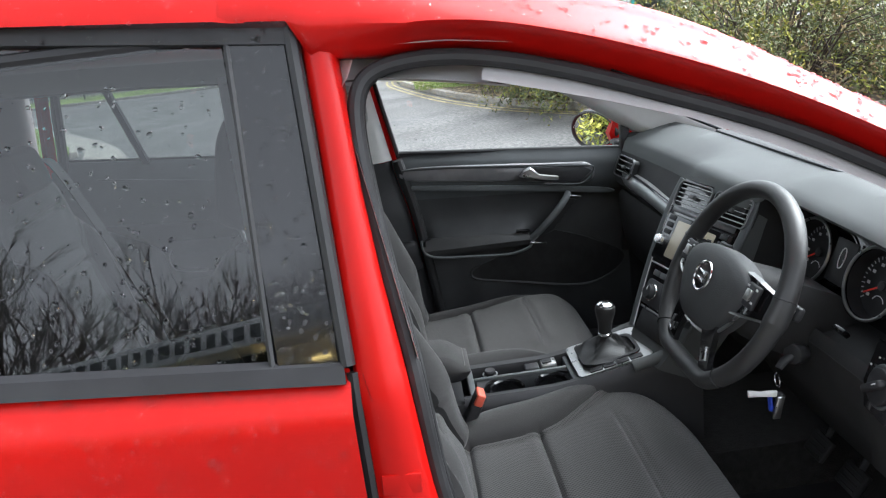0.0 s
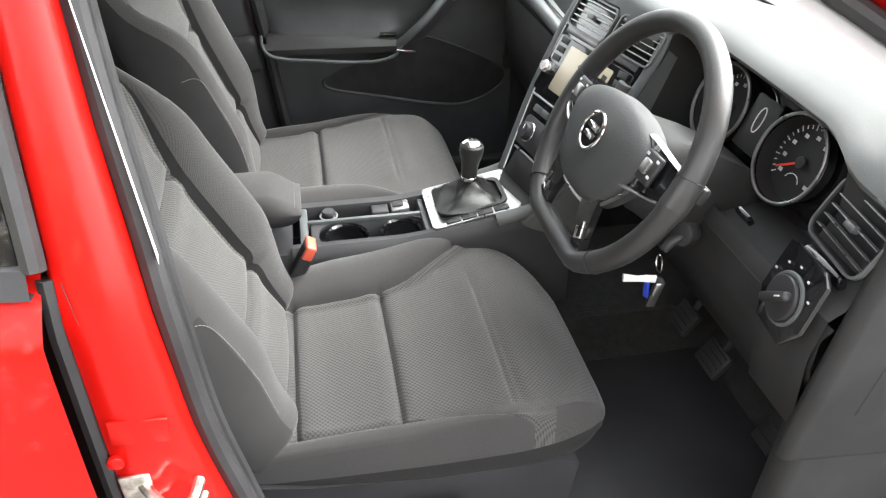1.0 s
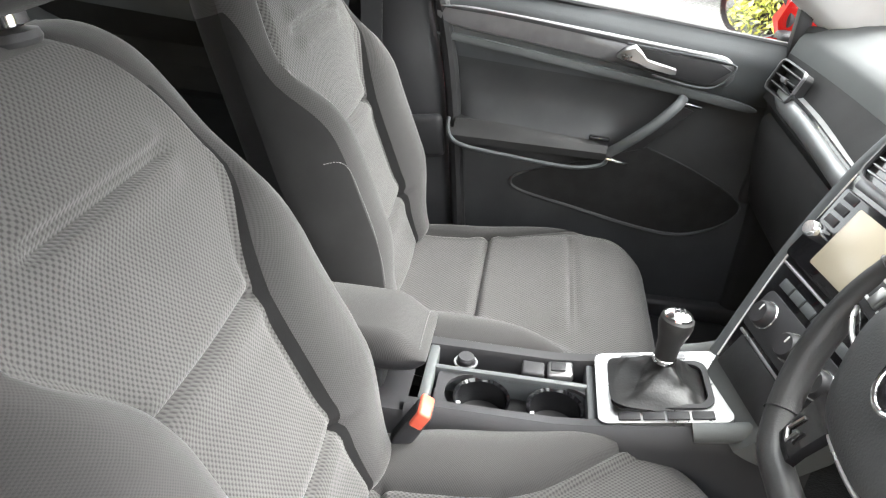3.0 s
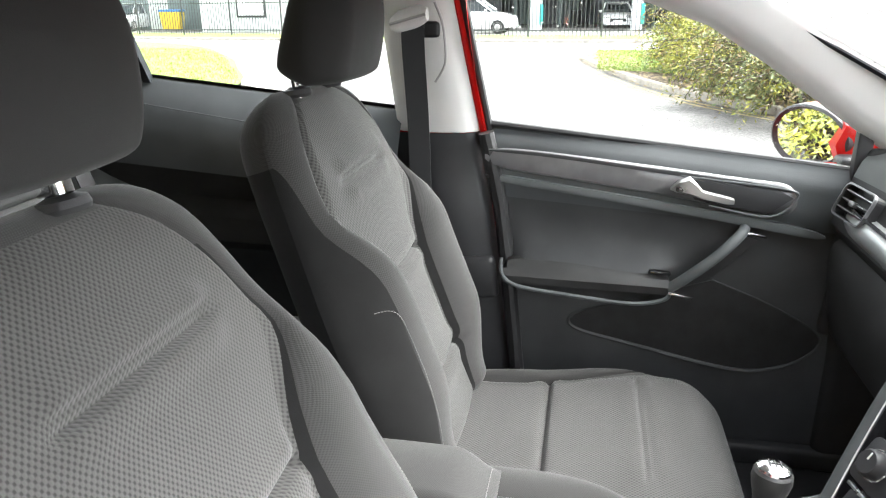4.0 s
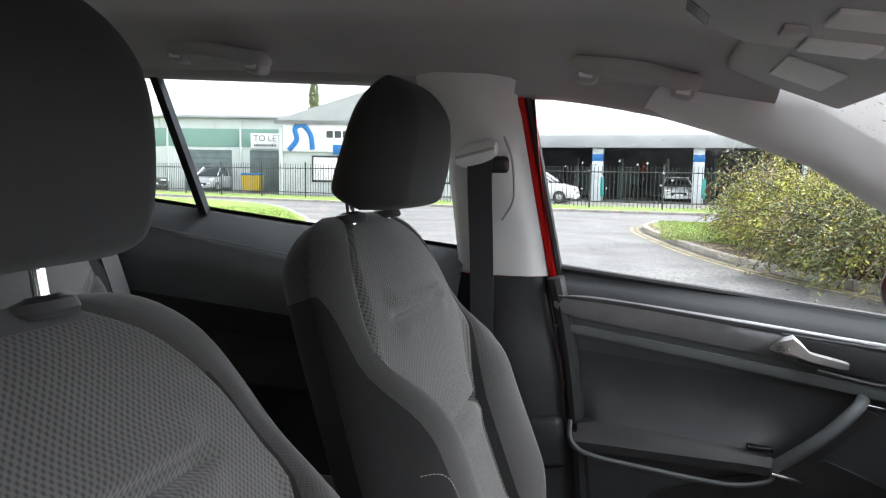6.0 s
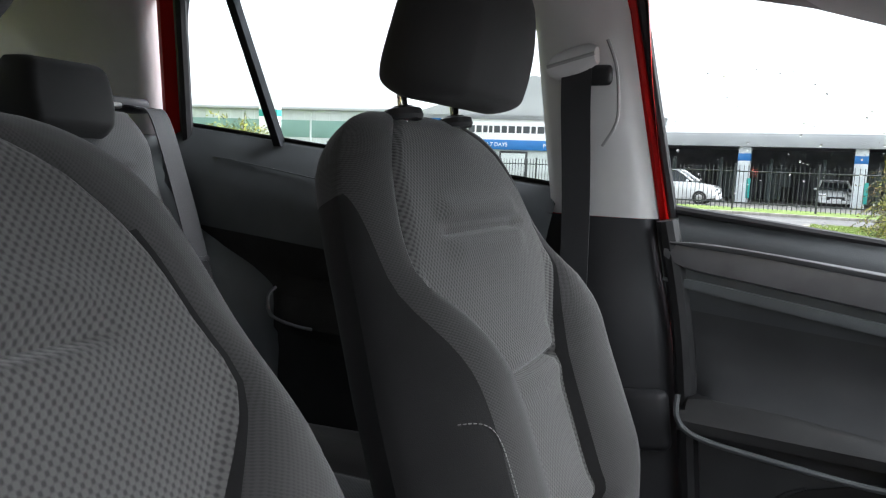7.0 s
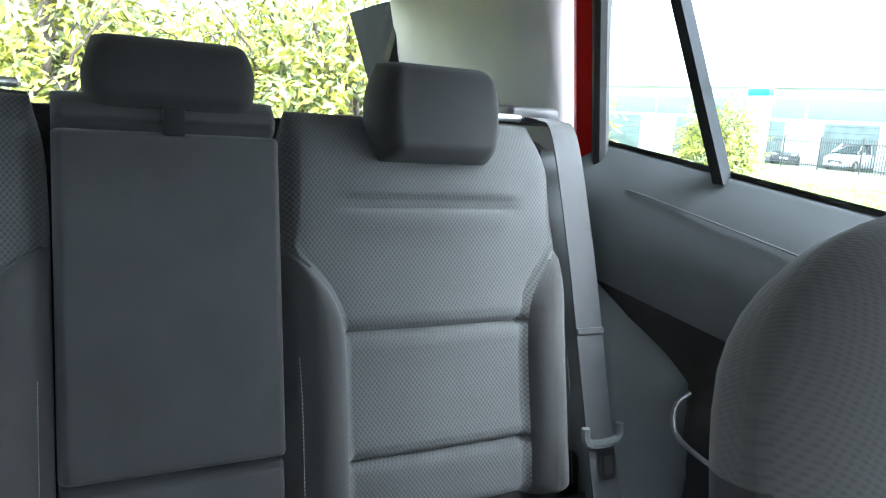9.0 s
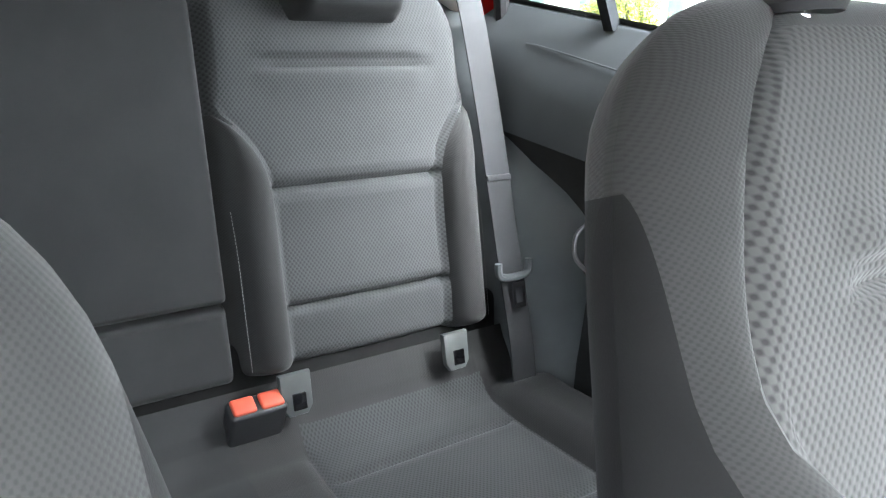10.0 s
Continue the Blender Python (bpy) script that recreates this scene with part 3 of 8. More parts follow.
    # head restraint: upright, thinner towards its top
    Wh = lambda a: 0.130 - 0.020 * max(0, 1 - a / 0.05) ** 2 - 0.010 * (a / 0.188) ** 2 - 0.070 * (1 - math.sqrt(max(0.0, 1 - min(1, max(0, (a - 0.100) / 0.089)) ** 2)))
    foot = Vector(to(0.592 + lift, -inward, 0.014))
    hl = radians(lean - 27.5)
    ch, sh_ = math.cos(hl), math.sin(hl)
    toh = lambda a, u, h: (foot.x - sh_ * a + ch * h, foot.y + u, foot.z + ch * a + sh_ * h)
    pad(seat, rows_for(0.0, 0.188, 0.022, 0.05, [], 0.008), Wh, lambda a: Wh(a) * 0.7, lambda a, u, s, w: 0.052 - 0.020 * (u / 0.13) ** 2 + 0.014 * math.sin(a / 0.188 * math.pi) - 0.012 * a / 0.188,
        -0.01, lambda a: -0.070 + 0.034 * a / 0.188, toh, 0.022, 0.055, 0.045, lambda a, c: ("headrest", "headrest", "dark cloth headrest"), col_groove=0.0, single=("headrest",))
    # plastic valance and runners under the cushion
    for sgn in (-1, 1):
        prof = [(-0.16, 0.30), (-0.17, 0.43), (-0.10, 0.455), (0.02, 0.428), (0.20, 0.408), (0.40, 0.405), (0.44, 0.39), (0.43, 0.30), (0.30, 0.27), (0.0, 0.27)]
        val = part("side_valance", plate([p[:2] for p in prof], -0.022 if sgn > 0 else 0.022, Matrix(((1, 0, 0, 0), (0, 0, 1, sgn * (0.270 if sgn != outer else 0.212)), (0, 1, 0, 0), (0, 0, 0, 1))), 0.0), "plastic2", seat, "black plastic side valance")
        lever = part("height_lever", box(0.17, 0.016, 0.028, 0.008, 3, at=pose(0.16, sgn * (0.302 if sgn != outer else 0.246), 0.352, 0, 3, 0)), "plastic", val, "grey plastic lever")
        part("lever_recess", box(0.20, 0.004, 0.05, 0.002, at=pose(0.15, sgn * (0.294 if sgn != outer else 0.236), 0.352)), "gloss", val)
        part("runner", box(0.52, 0.045, 0.04, 0.006, at=pose(0.12, sgn * 0.19, 0.235)), "plastic2", seat)
    part("seat_frame", box(0.46, 0.40, 0.11, 0.02, at=pose(0.14, 0, 0.30)), "plastic2", seat)
    return seat


passenger_seat = front_seat((0.008, 0.345, 0.017), "grey cloth front passenger seat with tall dark headrest", "front seats", 20.5, 0.017)
driver_seat = front_seat((0.088, -0.332, 0.010), "grey cloth driver seat beside the open doorway", "front seats", 26.5, -0.012, 0.020, outer=-1, inward=0.019, wide=0.022)

# small fabric label on the passenger backrest flank
tagged(part("seat_label", box(0.004, 0.014, 0.034, 0.001, at=pose(-0.148, 0.548, 0.925, 0, -20, 0)), "side"), "small dark fabric tag on seat flank", "fabric tag")


# ---- rear bench ----
def rear_bench():
    bench = thing("rear_bench_seat", "grey cloth rear bench with split backrest and folding armrest", "car seat", at=pose(0.065, 0, 0.035))
    lean = radians(12.5)
    ca, sa = math.cos(lean), math.sin(lean)
    to = lambda y0: (lambda a, u, h: (-0.929 - sa * a + ca * h, y0 + u, 0.568 + ca * a + sa * h))
    A1 = 0.560

    def wing(y0, half, name):
        W = spline([(0.0, half), (0.40, half), (0.50, half - 0.004), (0.56, half - 0.02)])
        us = spline([(0.0, 0.138), (0.26, 0.138), (0.31, 0.150), (0.36, 0.192), (0.395, half + 0.02), (0.60, half + 0.05)])

        def top(a, u, s, w):
            b = 0.05 * (1 - sstep(0.28, 0.42, a))
            h = b * math.sin(math.pi * min(1, max(0, (abs(u) - s * 0.95) / max(0.02, (w - s * 0.95)))) ** 0.8)
            return h + 0.006 * math.cos(math.pi * min(1, abs(u) / s) * 0.5) - 0.03 * sstep(0.47, 0.56, a)

        seams = [(0.092, 0.138, 0.014), (0.262, 0.138, 0.015), (0.426, 0.124, 0.010), (0.436, 0.124, 0.007)]

        def zones(a, c):
            if c is None:
                return (name + "_back", "side", "")
            if abs(c) <= 1.0 or us(a) > W(a) * 0.95:
                return (name + "_panel", "cloth_rear", "grey woven cloth panel")
            return (name + "_bolster", "bolster", "plain grey cloth bolster")

        pad(bench, rows_for(0, A1, 0.03, 0.04, [s[0] for s in seams]), W, us, top, -0.06, -0.13, to(y0), 0.03, 0.04, 0.03, zones, seams, single=(name + "_panel",))
        for sgn in (-1, 1):
            stitch_line(bench, [to(y0)(a, sgn * (half - 0.012), 0.024 * (1 - sstep(0.2, 0.3, a))) for a in (0.02, 0.1, 0.18, 0.24)])

    wing(0.366, 0.212, "side_backrest")
    wing(-0.345, 0.240, "side_backrest")
    # folding armrest with the padded strip below it
    half = 0.127
    c = to(0.025)
    zone = lambda n, l: (lambda a, cc: (n, "centre", l))
    flat = lambda a, u, s, w: 0.022
    pad(bench, rows_for(0.115, 0.515, 0.012, 0.012, []), lambda a: half, lambda a: half * 0.8, flat, -0.03, -0.08, c, 0.012, 0.012, 0.014, zone("folding_armrest", "dark cloth folding armrest"), col_groove=0, single=("folding_armrest",))
    pad(bench, rows_for(0.0, 0.112, 0.02, 0.01, []), lambda a: half, lambda a: half * 0.8, lambda a, u, s, w: 0.012, -0.04, -0.1, c, 0.02, 0.01, 0.014, zone("armrest_base", ""), col_groove=0, single=("armrest_base",))
    pad(bench, rows_for(0.518, 0.562, 0.01, 0.02, []), lambda a: half, lambda a: half * 0.8, lambda a, u, s, w: 0.012 - 0.02 * sstep(0.53, 0.56, a), -0.04, -0.1, c, 0.01, 0.02, 0.014, zone("armrest_cap", ""), col_groove=0, single=("armrest_cap",))
    part("armrest_strap", box(0.006, 0.024, 0.034, 0.002, at=pose(*c(0.522, 0.0, 0.024), 0, -15, 0)), "side", bench, "black fabric pull strap")
    # head restraints
    def headrest(y, half, a0, a1, fw):
        Wh = spline([(a0, half - 0.012), (a0 + 0.03, half), (a1 - 0.04, half), (a1, half - 0.015)])
        pad(bench, rows_for(a0, a1, 0.02, 0.03, []), Wh, lambda a: half * 0.7, lambda a, u, s, w: fw, fw - 0.06, fw - 0.12, to(y), 0.02, 0.03, 0.025,
            lambda a, c: ("headrest", "headrest", "dark cloth rear headrest"), col_groove=0, single=("headrest",))
    headrest(0.366, 0.092, 0.487, 0.622, 0.055)
    headrest(-0.345, 0.092, 0.487, 0.622, 0.055)
    headrest(0.028, 0.100, 0.535, 0.628, 0.03)
    # cushion
    Wc = spline([(-0.42, 0.66), (0.0, 0.665), (0.07, 0.655)])
    base = spline([(-0.93, 0.575), (-0.915, 0.52), (-0.88, 0.470), (-0.80, 0.462), (-0.60, 0.475), (-0.47, 0.48), (-0.42, 0.46)])

    def topc(a, u, s, w):
        h = base(a)
        for y0 in (0.385, -0.385):
            d = abs(u - y0)
            h += (0.040 if abs(u) > 0.4 else 0.012) * sstep(0.155, 0.185, d) * (1 - sstep(0.30, 0.36, d)) * sstep(-0.90, -0.82, a)
            h -= 0.006 * math.exp(-((d - 0.16) / 0.006) ** 2) * sstep(-0.90, -0.86, a)
            if d < 0.15:
                for sa_ in (-0.905, -0.800, -0.60):
                    h -= 0.007 * math.exp(-((a - sa_) / 0.006) ** 2)
        return h

    rows = sorted(set(list(np.arange(-0.93, -0.42, 0.010)) + [-0.42, -0.426, -0.435] + [s + d for s in (-0.905, -0.800, -0.60) for d in (-0.006, -0.003, 0, 0.003, 0.006)]))
    us_all = sorted(set(list(np.arange(-0.66, 0.6601, 0.012)) + [y + s * 0.16 + d for y in (0.385, -0.385) for s in (-1, 1) for d in (-0.006, -0.003, 0, 0.003, 0.006)]))
    groups = {}
    for i in range(len(rows) - 1):
        for j in range(len(us_all) - 1):
            um = (us_all[j] + us_all[j + 1]) / 2
            am = (rows[i] + rows[i + 1]) / 2
            d = min(abs(um - 0.385), abs(um + 0.385))
            z = ("cushion_panel" if d < 0.16 and am > -0.895 else "cushion_bolster", math.copysign(1, um))
            if abs(um) < 0.135:
                z = ("cushion_centre", 0)
            groups.setdefault(z, []).append((i, j))
    mats = {"cushion_panel": "cloth_rear", "cushion_bolster": "bolster", "cushion_centre": "centre"}
    for z, cells in groups.items():
        idx, vs, uv, fs = {}, [], [], []
        for i, j in cells:
            f = []
            for p, q in ((i, j), (i, j + 1), (i + 1, j + 1), (i + 1, j)):
                if (p, q) not in idx:
                    idx[(p, q)] = len(vs)
                    e = min(1, (0.665 - abs(us_all[q])) / 0.03)
                    k = math.sqrt(max(0, 1 - (1 - e) ** 2))
                    vs.append((rows[p], us_all[q], 0.40 + (topc(rows[p], us_all[q], 0, 0) - 0.40) * k))
                    uv.append((us_all[q], rows[p]))
                f.append(idx[(p, q)])
            fs.append(f)
        part(z[0], (vs, fs), mats[z[0]], bench, smooth=60, uvs=uv)
    part("cushion_front", box(0.04, 1.32, 0.24, 0.02, 3, at=pose(-0.425, 0, 0.345)), "bolster", bench)
    part("backrest_shell", box(0.03, 1.24, 0.56, 0.01, at=pose(-1.16, 0, 0.82, 0, -15, 0)), "carpet", bench, "dark carpeted back")
    part("cushion_gusset", box(0.07, 1.24, 0.15, 0.02, 3, at=pose(-0.972, 0, 0.535, 0, -12, 0)), "side", bench, "dark cloth below the backrest")
    # child seat anchor covers
    for y in (0.217, 0.484, -0.226, -0.506):
        at = axes((-0.890, y, 0.557), (0, 1, 0), (-0.25, 0, 1))
        cov = part("anchor_cover", plate([(-0.023, 0.030), (-0.022, -0.018), (-0.014, -0.030), (0.014, -0.030), (0.022, -0.018), (0.023, 0.030)], 0.010, at, 0.004), "anchor", bench, "grey plastic anchor cover")
        part("anchor_slot", box(0.020, 0.024, 0.003, 0.002, at=at @ pose(0.002, -0.010, 0.0105)), "gloss", cov)
    # buckles standing between the cushions
    for ys in ((0.143, 0.181), (-0.120,)):
        ym = sum(ys) / len(ys)
        b = part("belt_buckle", box(0.034, 0.036 * len(ys) + 0.006, 0.070, 0.006, 3, at=pose(-0.900, ym, 0.528, 0, 26, 0)), "plastic2", bench, "belt buckle with red button")
        for y in ys:
            part("release_button", box(0.026, 0.032, 0.036, 0.004, 3, at=pose(-0.892, y, 0.548, 0, 26, 0)), "redplastic", b, "red release button")
    return bench


rear_bench()

# ---- car body ----
TUMBLE = 0.36


def belt(x, s=1):
    """Height of the window sills along the car (s: -1 right, 1 left)."""
    return 1.006 - 0.112 * x if s > 0 else 0.990 - 0.085 * x


def side_y(z, out=0.0):
    """Half width of the body side at a height; out: metres outward."""
    if z > 0.95:
        return 0.745 - TUMBLE * (z - 0.95) + out
    return 0.745 + 0.02 * math.sin(min(1, (0.95 - z) / 0.5) * math.pi * 0.6) + out


body = thing("hatchback_car", "red hatchback body shell, wet with rain drops", "car")

# the rim of the front door opening, rear edge first, as (x, z)
RIM = [(0.115, 0.30), (0.085, 0.48), (0.045, 0.68), (0.023, 0.80), (0.009, 0.97), (-0.006, 1.09), (-0.016, 1.20), (-0.019, 1.28), (-0.010, 1.325), (0.015, 1.348), (0.066, 1.357),
       (0.13, 1.354), (0.195, 1.342), (0.27, 1.321), (0.338, 1.298), (0.41, 1.271), (0.49, 1.240), (0.57, 1.205), (0.65, 1.163), (0.80, 1.075), (0.92, 0.99), (1.00, 0.87), (1.015, 0.70), (0.99, 0.45), (0.90, 0.33), (0.60, 0.28), (0.25, 0.275)]


def on_side(x, z, s, out=0.0):
    return Vector((x, s * side_y(z, out), z))


def side_frame(s, name):
    """Painted door surround, cantrail and pillar on one side (s: -1 right, 1 left)."""
    rim = [Vector((x, 0, z)) for x, z in RIM]
    pts = smooth_path(rim, 4, closed=True)
    up = [Vector((x, 0, z)) for x, z in ((-0.168, 1.382), (-0.14, 1.379), (-0.10, 1.375), (-0.085, 1.373), (-0.07, 1.371), (-0.055, 1.370), (0.0, 1.364))] + pts[10 * 4: 20 * 4]
    # cantrail and windscreen pillar: a moulded section swept along the upper rim
    rings = []
    for k, p in enumerate(up):
        a, b = up[max(0, k - 1)], up[min(len(up) - 1, k + 1)]
        d = (b - a).normalized()
        n = Vector((-d.z, 0, d.x))
        if n.z < 0 and n.x > 0:
            n = -n
        prof = [(-0.006, -0.070), (0.0, -0.052), (0.014, -0.034), (0.028, -0.014), (0.035, 0.004), (0.042, 0.010), (0.056, 0.003), (0.078, -0.012), (0.102, -0.034), (0.122, -0.066), (0.138, -0.125)]
        ring = []
        rec = sstep(-0.06, 0.10, p.x)
        flat_lip = [(-0.004, -0.045), (0.0, -0.006), (0.010, 0.004), (0.022, 0.008), (0.034, 0.011)]
        for k2, (up_, out) in enumerate(prof):
            if k2 < 5:
                up_, out = (a_ + (b_ - a_) * rec for a_, b_ in zip(flat_lip[k2], (up_, out)))
                out = out if s < 0 else max(out, -0.012)
            if k2 < 6:
                f = sstep(-0.085, -0.055, p.x)
                up_, out = 0.046 + (up_ - 0.046) * f, 0.004 + (out - 0.004) * f
            if k2 > 6 and s > 0:
                e = sstep(0.25, 0.40, p.x)
                up_, out = up_ + (0.056 - up_) * e, out + (-0.012 * (k2 - 6) - out) * e
            q = p + n * up_ * (1 - 0.28 * sstep(-0.02, 0.16, p.x) * sstep(0.03, 0.08, up_)) * (1 - 0.24 * sstep(0.38, 0.66, p.x))
            ring.append(Vector((q.x, s * (side_y(p.z) + out), q.z)))
        rings.append(ring)
    part(name, loft(rings, closed=False, caps=False), "paint", body, "glossy red paint with rain drops", smooth=50)
    # pillar between the doors
    rings = []
    for z in np.linspace(0.30, 1.400, 40):
        xr = float(np.interp(z, [0.3, 0.48, 0.68, 0.80, 0.97, 1.09, 1.20, 1.405], [0.115, 0.085, 0.045, 0.023, 0.009, -0.006, -0.016, -0.026]))
        xl = float(np.interp(z, [0.3, 0.80, 0.97, 1.27, 1.45], [-0.050, -0.056, -0.057, -0.063, -0.070]))
        ring = []
        for f, out in ((0, -0.06 if s < 0 else -0.016), (0.0, -0.012), (0.10, -0.004), (0.55, 0.003), (0.86, -0.003), (1.0, -0.014), (1.02, -0.07 if s < 0 else -0.03)):
            ring.append(Vector((xl + (xr - xl) * f, s * side_y(z, out), z)))
        rings.append(ring)
    part("door_pillar", loft(rings, closed=False, caps=False), "paint", body, "glossy red door pillar", smooth=50)
    if s > 0:
        return
    # rubber seal round the opening
    seal = [on_side(p.x, p.z, s, -0.034) for p in smooth_path(rim, 5, closed=True)]
    c = sum(seal, Vector()) / len(seal)
    inner = [p + (c - p).normalized() * 0.009 for p in seal]
    part("door_seal", tube(inner, 0.0115, 10, closed=True), "rubber", body, "black rubber door seal")
    lip = [p + (c - p).normalized() * 0.016 + Vector((0, -s * 0.016, 0)) for p in seal]
    part("seal_lip", tube(lip, 0.007, 8, closed=True), "rubber", body)


side_frame(-1, "side_frame")
side_frame(1, "side_frame")

# striker and latch plate on the right pillar
st = part("door_striker", join(tube(smooth_path([(-0.075, -0.755, 0.742), (-0.05, -0.785, 0.742), (-0.028, -0.786, 0.740), (-0.022, -0.758, 0.738)], 6), 0.0055, 10),
     tube(smooth_path([(-0.075, -0.755, 0.720), (-0.05, -0.785, 0.718), (-0.028, -0.786, 0.718), (-0.022, -0.758, 0.716)], 6), 0.0055, 10), box(0.03, 0.006, 0.055, 0.003, at=pose(-0.078, -0.758, 0.73))), "rust", body, "bare metal door striker")
st.location = (0.045, 0, 0.020)
for dz in (0.075, -0.01):
    part("embossed_plate", box(0.052, 0.004, 0.030, 0.0018, at=pose(-0.017, -0.7535, 0.755 + dz, 0, 4, 0)), "paint", body)
    part("screw_head", cyl(0.008, 0.006, 12, 0.001, at=pose(-0.045, -0.755, 0.72 + dz, 90, 0, 0)), "paint", body)

# roof skin
nx, ny = 46, 28
vs, fs = [], []


def roof_z(x, y):
    crown = 1.497 + 0.012 * math.sin((x + 1.5) / 1.7 * math.pi * 0.5) if x < 0.2 else 1.509
    front = 0.33 * max(0, x - 0.12) ** 1.25 * 1.25
    rear = 0.06 * max(0, -0.9 - x) ** 1.3
    return crown - front - rear - 0.050 * (abs(y) / 0.5) ** 2.4 - 0.055 * min(0, x) - 0.045 * sstep(-0.5, 0.2, x)


for i in range(nx):
    x = -1.62 + 1.90 * i / (nx - 1)
    for j in range(ny):
        y = -0.52 + 1.04 * j / (ny - 1)
        vs.append((x, y, roof_z(x, y)))
fs = [(i * ny + j, i * ny + j + 1, (i + 1) * ny + j + 1, (i + 1) * ny + j) for i in range(nx - 1) for j in range(ny - 1)]
part("roof_panel", (vs, fs), "paint", body, "glossy red roof with rain drops")

# rear part of the sides, above and behind the back doors, and the tail
for s in (-1, 1):
    rings = []
    for x in list(np.linspace(-1.75, -0.17, 28)) + [-0.15, -0.13]:
        z0 = 1.382 - 0.100 * (x + 0.168) - 0.06 * max(0, -0.9 - x) ** 1.3
        prof = [(0.047, -0.012), (0.047, 0.007), (0.056, 0.003), (0.078, -0.012), (0.102, -0.034), (0.122, -0.066), (0.138, -0.125)]
        sink = 0.0025 if x > -0.168 else 0.0
        rings.append([Vector((x, s * (side_y(z0) + o - sink), z0 + u - sink)) for u, o in prof])
    part("roof_side_rail", loft(rings, False, False), "paint", body, smooth=50)
    # quarter panel behind the rear door
    rings = []
    for x in np.linspace(-1.95, -1.06, 12):
        rings.append([on_side(x, z, s, 0.0) for z in (0.35, 0.6, 0.85, 0.98, 1.10, 1.2, 1.3, 1.385)])
    part("quarter_panel", loft(rings, False, False), "paint", body)
part("tail_panel", box(0.06, 1.4, 0.68, 0.02, at=pose(-1.98, 0, 0.66)), "paint", body)
part("nose_panel", box(0.06, 1.42, 0.56, 0.03, 3, at=pose(2.10, 0, 0.62)), "paint", body, "glossy red front end")
part("scuttle_panel", loft([[Vector((x, y, 0.966 - 0.03 * (y / 0.7) ** 2)) for y in np.linspace(-0.70, 0.70, 12)] for x in (0.86, 0.98, 1.10, 1.16)], False, False), "plastic2", body, "black plastic scuttle panel")
part("bonnet", loft([[Vector((x, y, 0.985 - 0.10 * (x - 1.15) - 0.05 * (y / 0.7) ** 2 + 0.01 * math.cos(y * 6))) for y in np.linspace(-0.74, 0.74, 16)] for x in np.linspace(1.14, 2.1, 10)], False, False), "paint", body, "glossy red bonnet")
for s in (-1, 1):
    part("front_wing", loft([[on_side(x, z, s, 0.02) for z in (0.35, 0.6, 0.8, 0.93)] for x in np.linspace(1.02, 2.1, 8)], False, False), "paint", body)

# glazing
def screen_pt(x, y):
    return Vector((x, y, 1.395 - 0.555 * (x - 0.34) - 0.07 * (y / 0.6) ** 2 * (1 - 0.5 * (x - 0.3))))


ws = part("windscreen", loft([[screen_pt(0.34 + t * (0.80 - 0.10 * (y / 0.62) ** 2), y * (1 + 0.10 * t)) for y in np.linspace(-0.58, 0.58, 20)] for t in np.linspace(0, 1, 14)], False, False), "glass", body, "wet clear windscreen")
ws.visible_shadow = False
part("windscreen_border", tube([screen_pt(0.34 + t * 0.72, -0.565 - 0.06 * t) + Vector((0, 0, -0.030)) for t in np.linspace(0, 1, 14)], 0.012, 6, flat=0.4), "matblack", body, "black ceramic border")
part("windscreen_border", tube([screen_pt(0.34 + t * 0.72, 0.60 + 0.06 * t) + Vector((0, 0, -0.004)) for t in np.linspace(0, 1, 14)], 0.012, 6, flat=0.4), "matblack", body, "black ceramic border")
rw = part("rear_window", loft([[Vector((-1.60 - 0.28 * t - 0.03 * math.cos(y * 2.4), y, 1.415 - 0.36 * t)) for y in np.linspace(-0.56, 0.56, 14)] for t in np.linspace(0, 1, 8)], False, False), "glass", body, "clear heated rear window")
rw.visible_shadow = False
for y in (0.58, -0.58):
    part("rear_window_frame", tube([Vector((-1.56 - 0.28 * t, y + 0.02 * (1 if y > 0 else -1) * t, 1.43 - 0.36 * t)) for t in np.linspace(0, 1, 8)], 0.024, 8), "plastic2", body)
part("tailgate_sill", box(0.16, 1.20, 0.05, 0.015, at=pose(-1.82, 0, 1.035)), "plastic2", body)
# unseen panel, added to keep the tail's red bounce off the pillar trims
part("tailgate_lining", box(0.02, 1.30, 0.62, 0.008, at=pose(-1.935, 0, 0.76)), "plastic2", body, "dark tailgate lining")
for s in (-1, 1):
    part("rear_quarter_lining", loft([[on_side(x, z, s, -0.018) for z in (0.60, 0.9, 1.10, 1.2, 1.3, 1.40)] for x in np.linspace(-1.95, -1.40, 5)], False, False), "matblack", body, "dark lining beside the rear window")
part("tailgate_header", box(0.14, 1.14, 0.05, 0.015, at=pose(-1.56, 0, 1.425)), "lining", body)

# interior shell
cabin = thing("cabin_lining", "pale grey headlining and pillar trims of the cabin", "car interior")
rings = []
for x in np.linspace(-1.60, 0.36, 34):
    ring = []
    for y in np.linspace(-1, 1, 31):
        edge = 0.575
        zc = 1.425 - 0.035 * max(0, x - 0.10) / 0.26 + 0.045 * max(0, -x) - 0.012 * abs(x + 0.4)
        yy = y * edge
        drop = (0.075 if y > 0 else 0.035) * sstep(0.74, 1.0, abs(y)) + 0.012 * abs(y) ** 2
        ring.append(Vector((x, yy, zc - drop)))
    rings.append(ring)
part("headliner", loft(rings, False, False), "lining", cabin, "pale grey woven headlining", smooth=60)


def sheet(rings, thick=0.0):
    return loft([[Vector(p) for p in r] for r in rings], False, False)


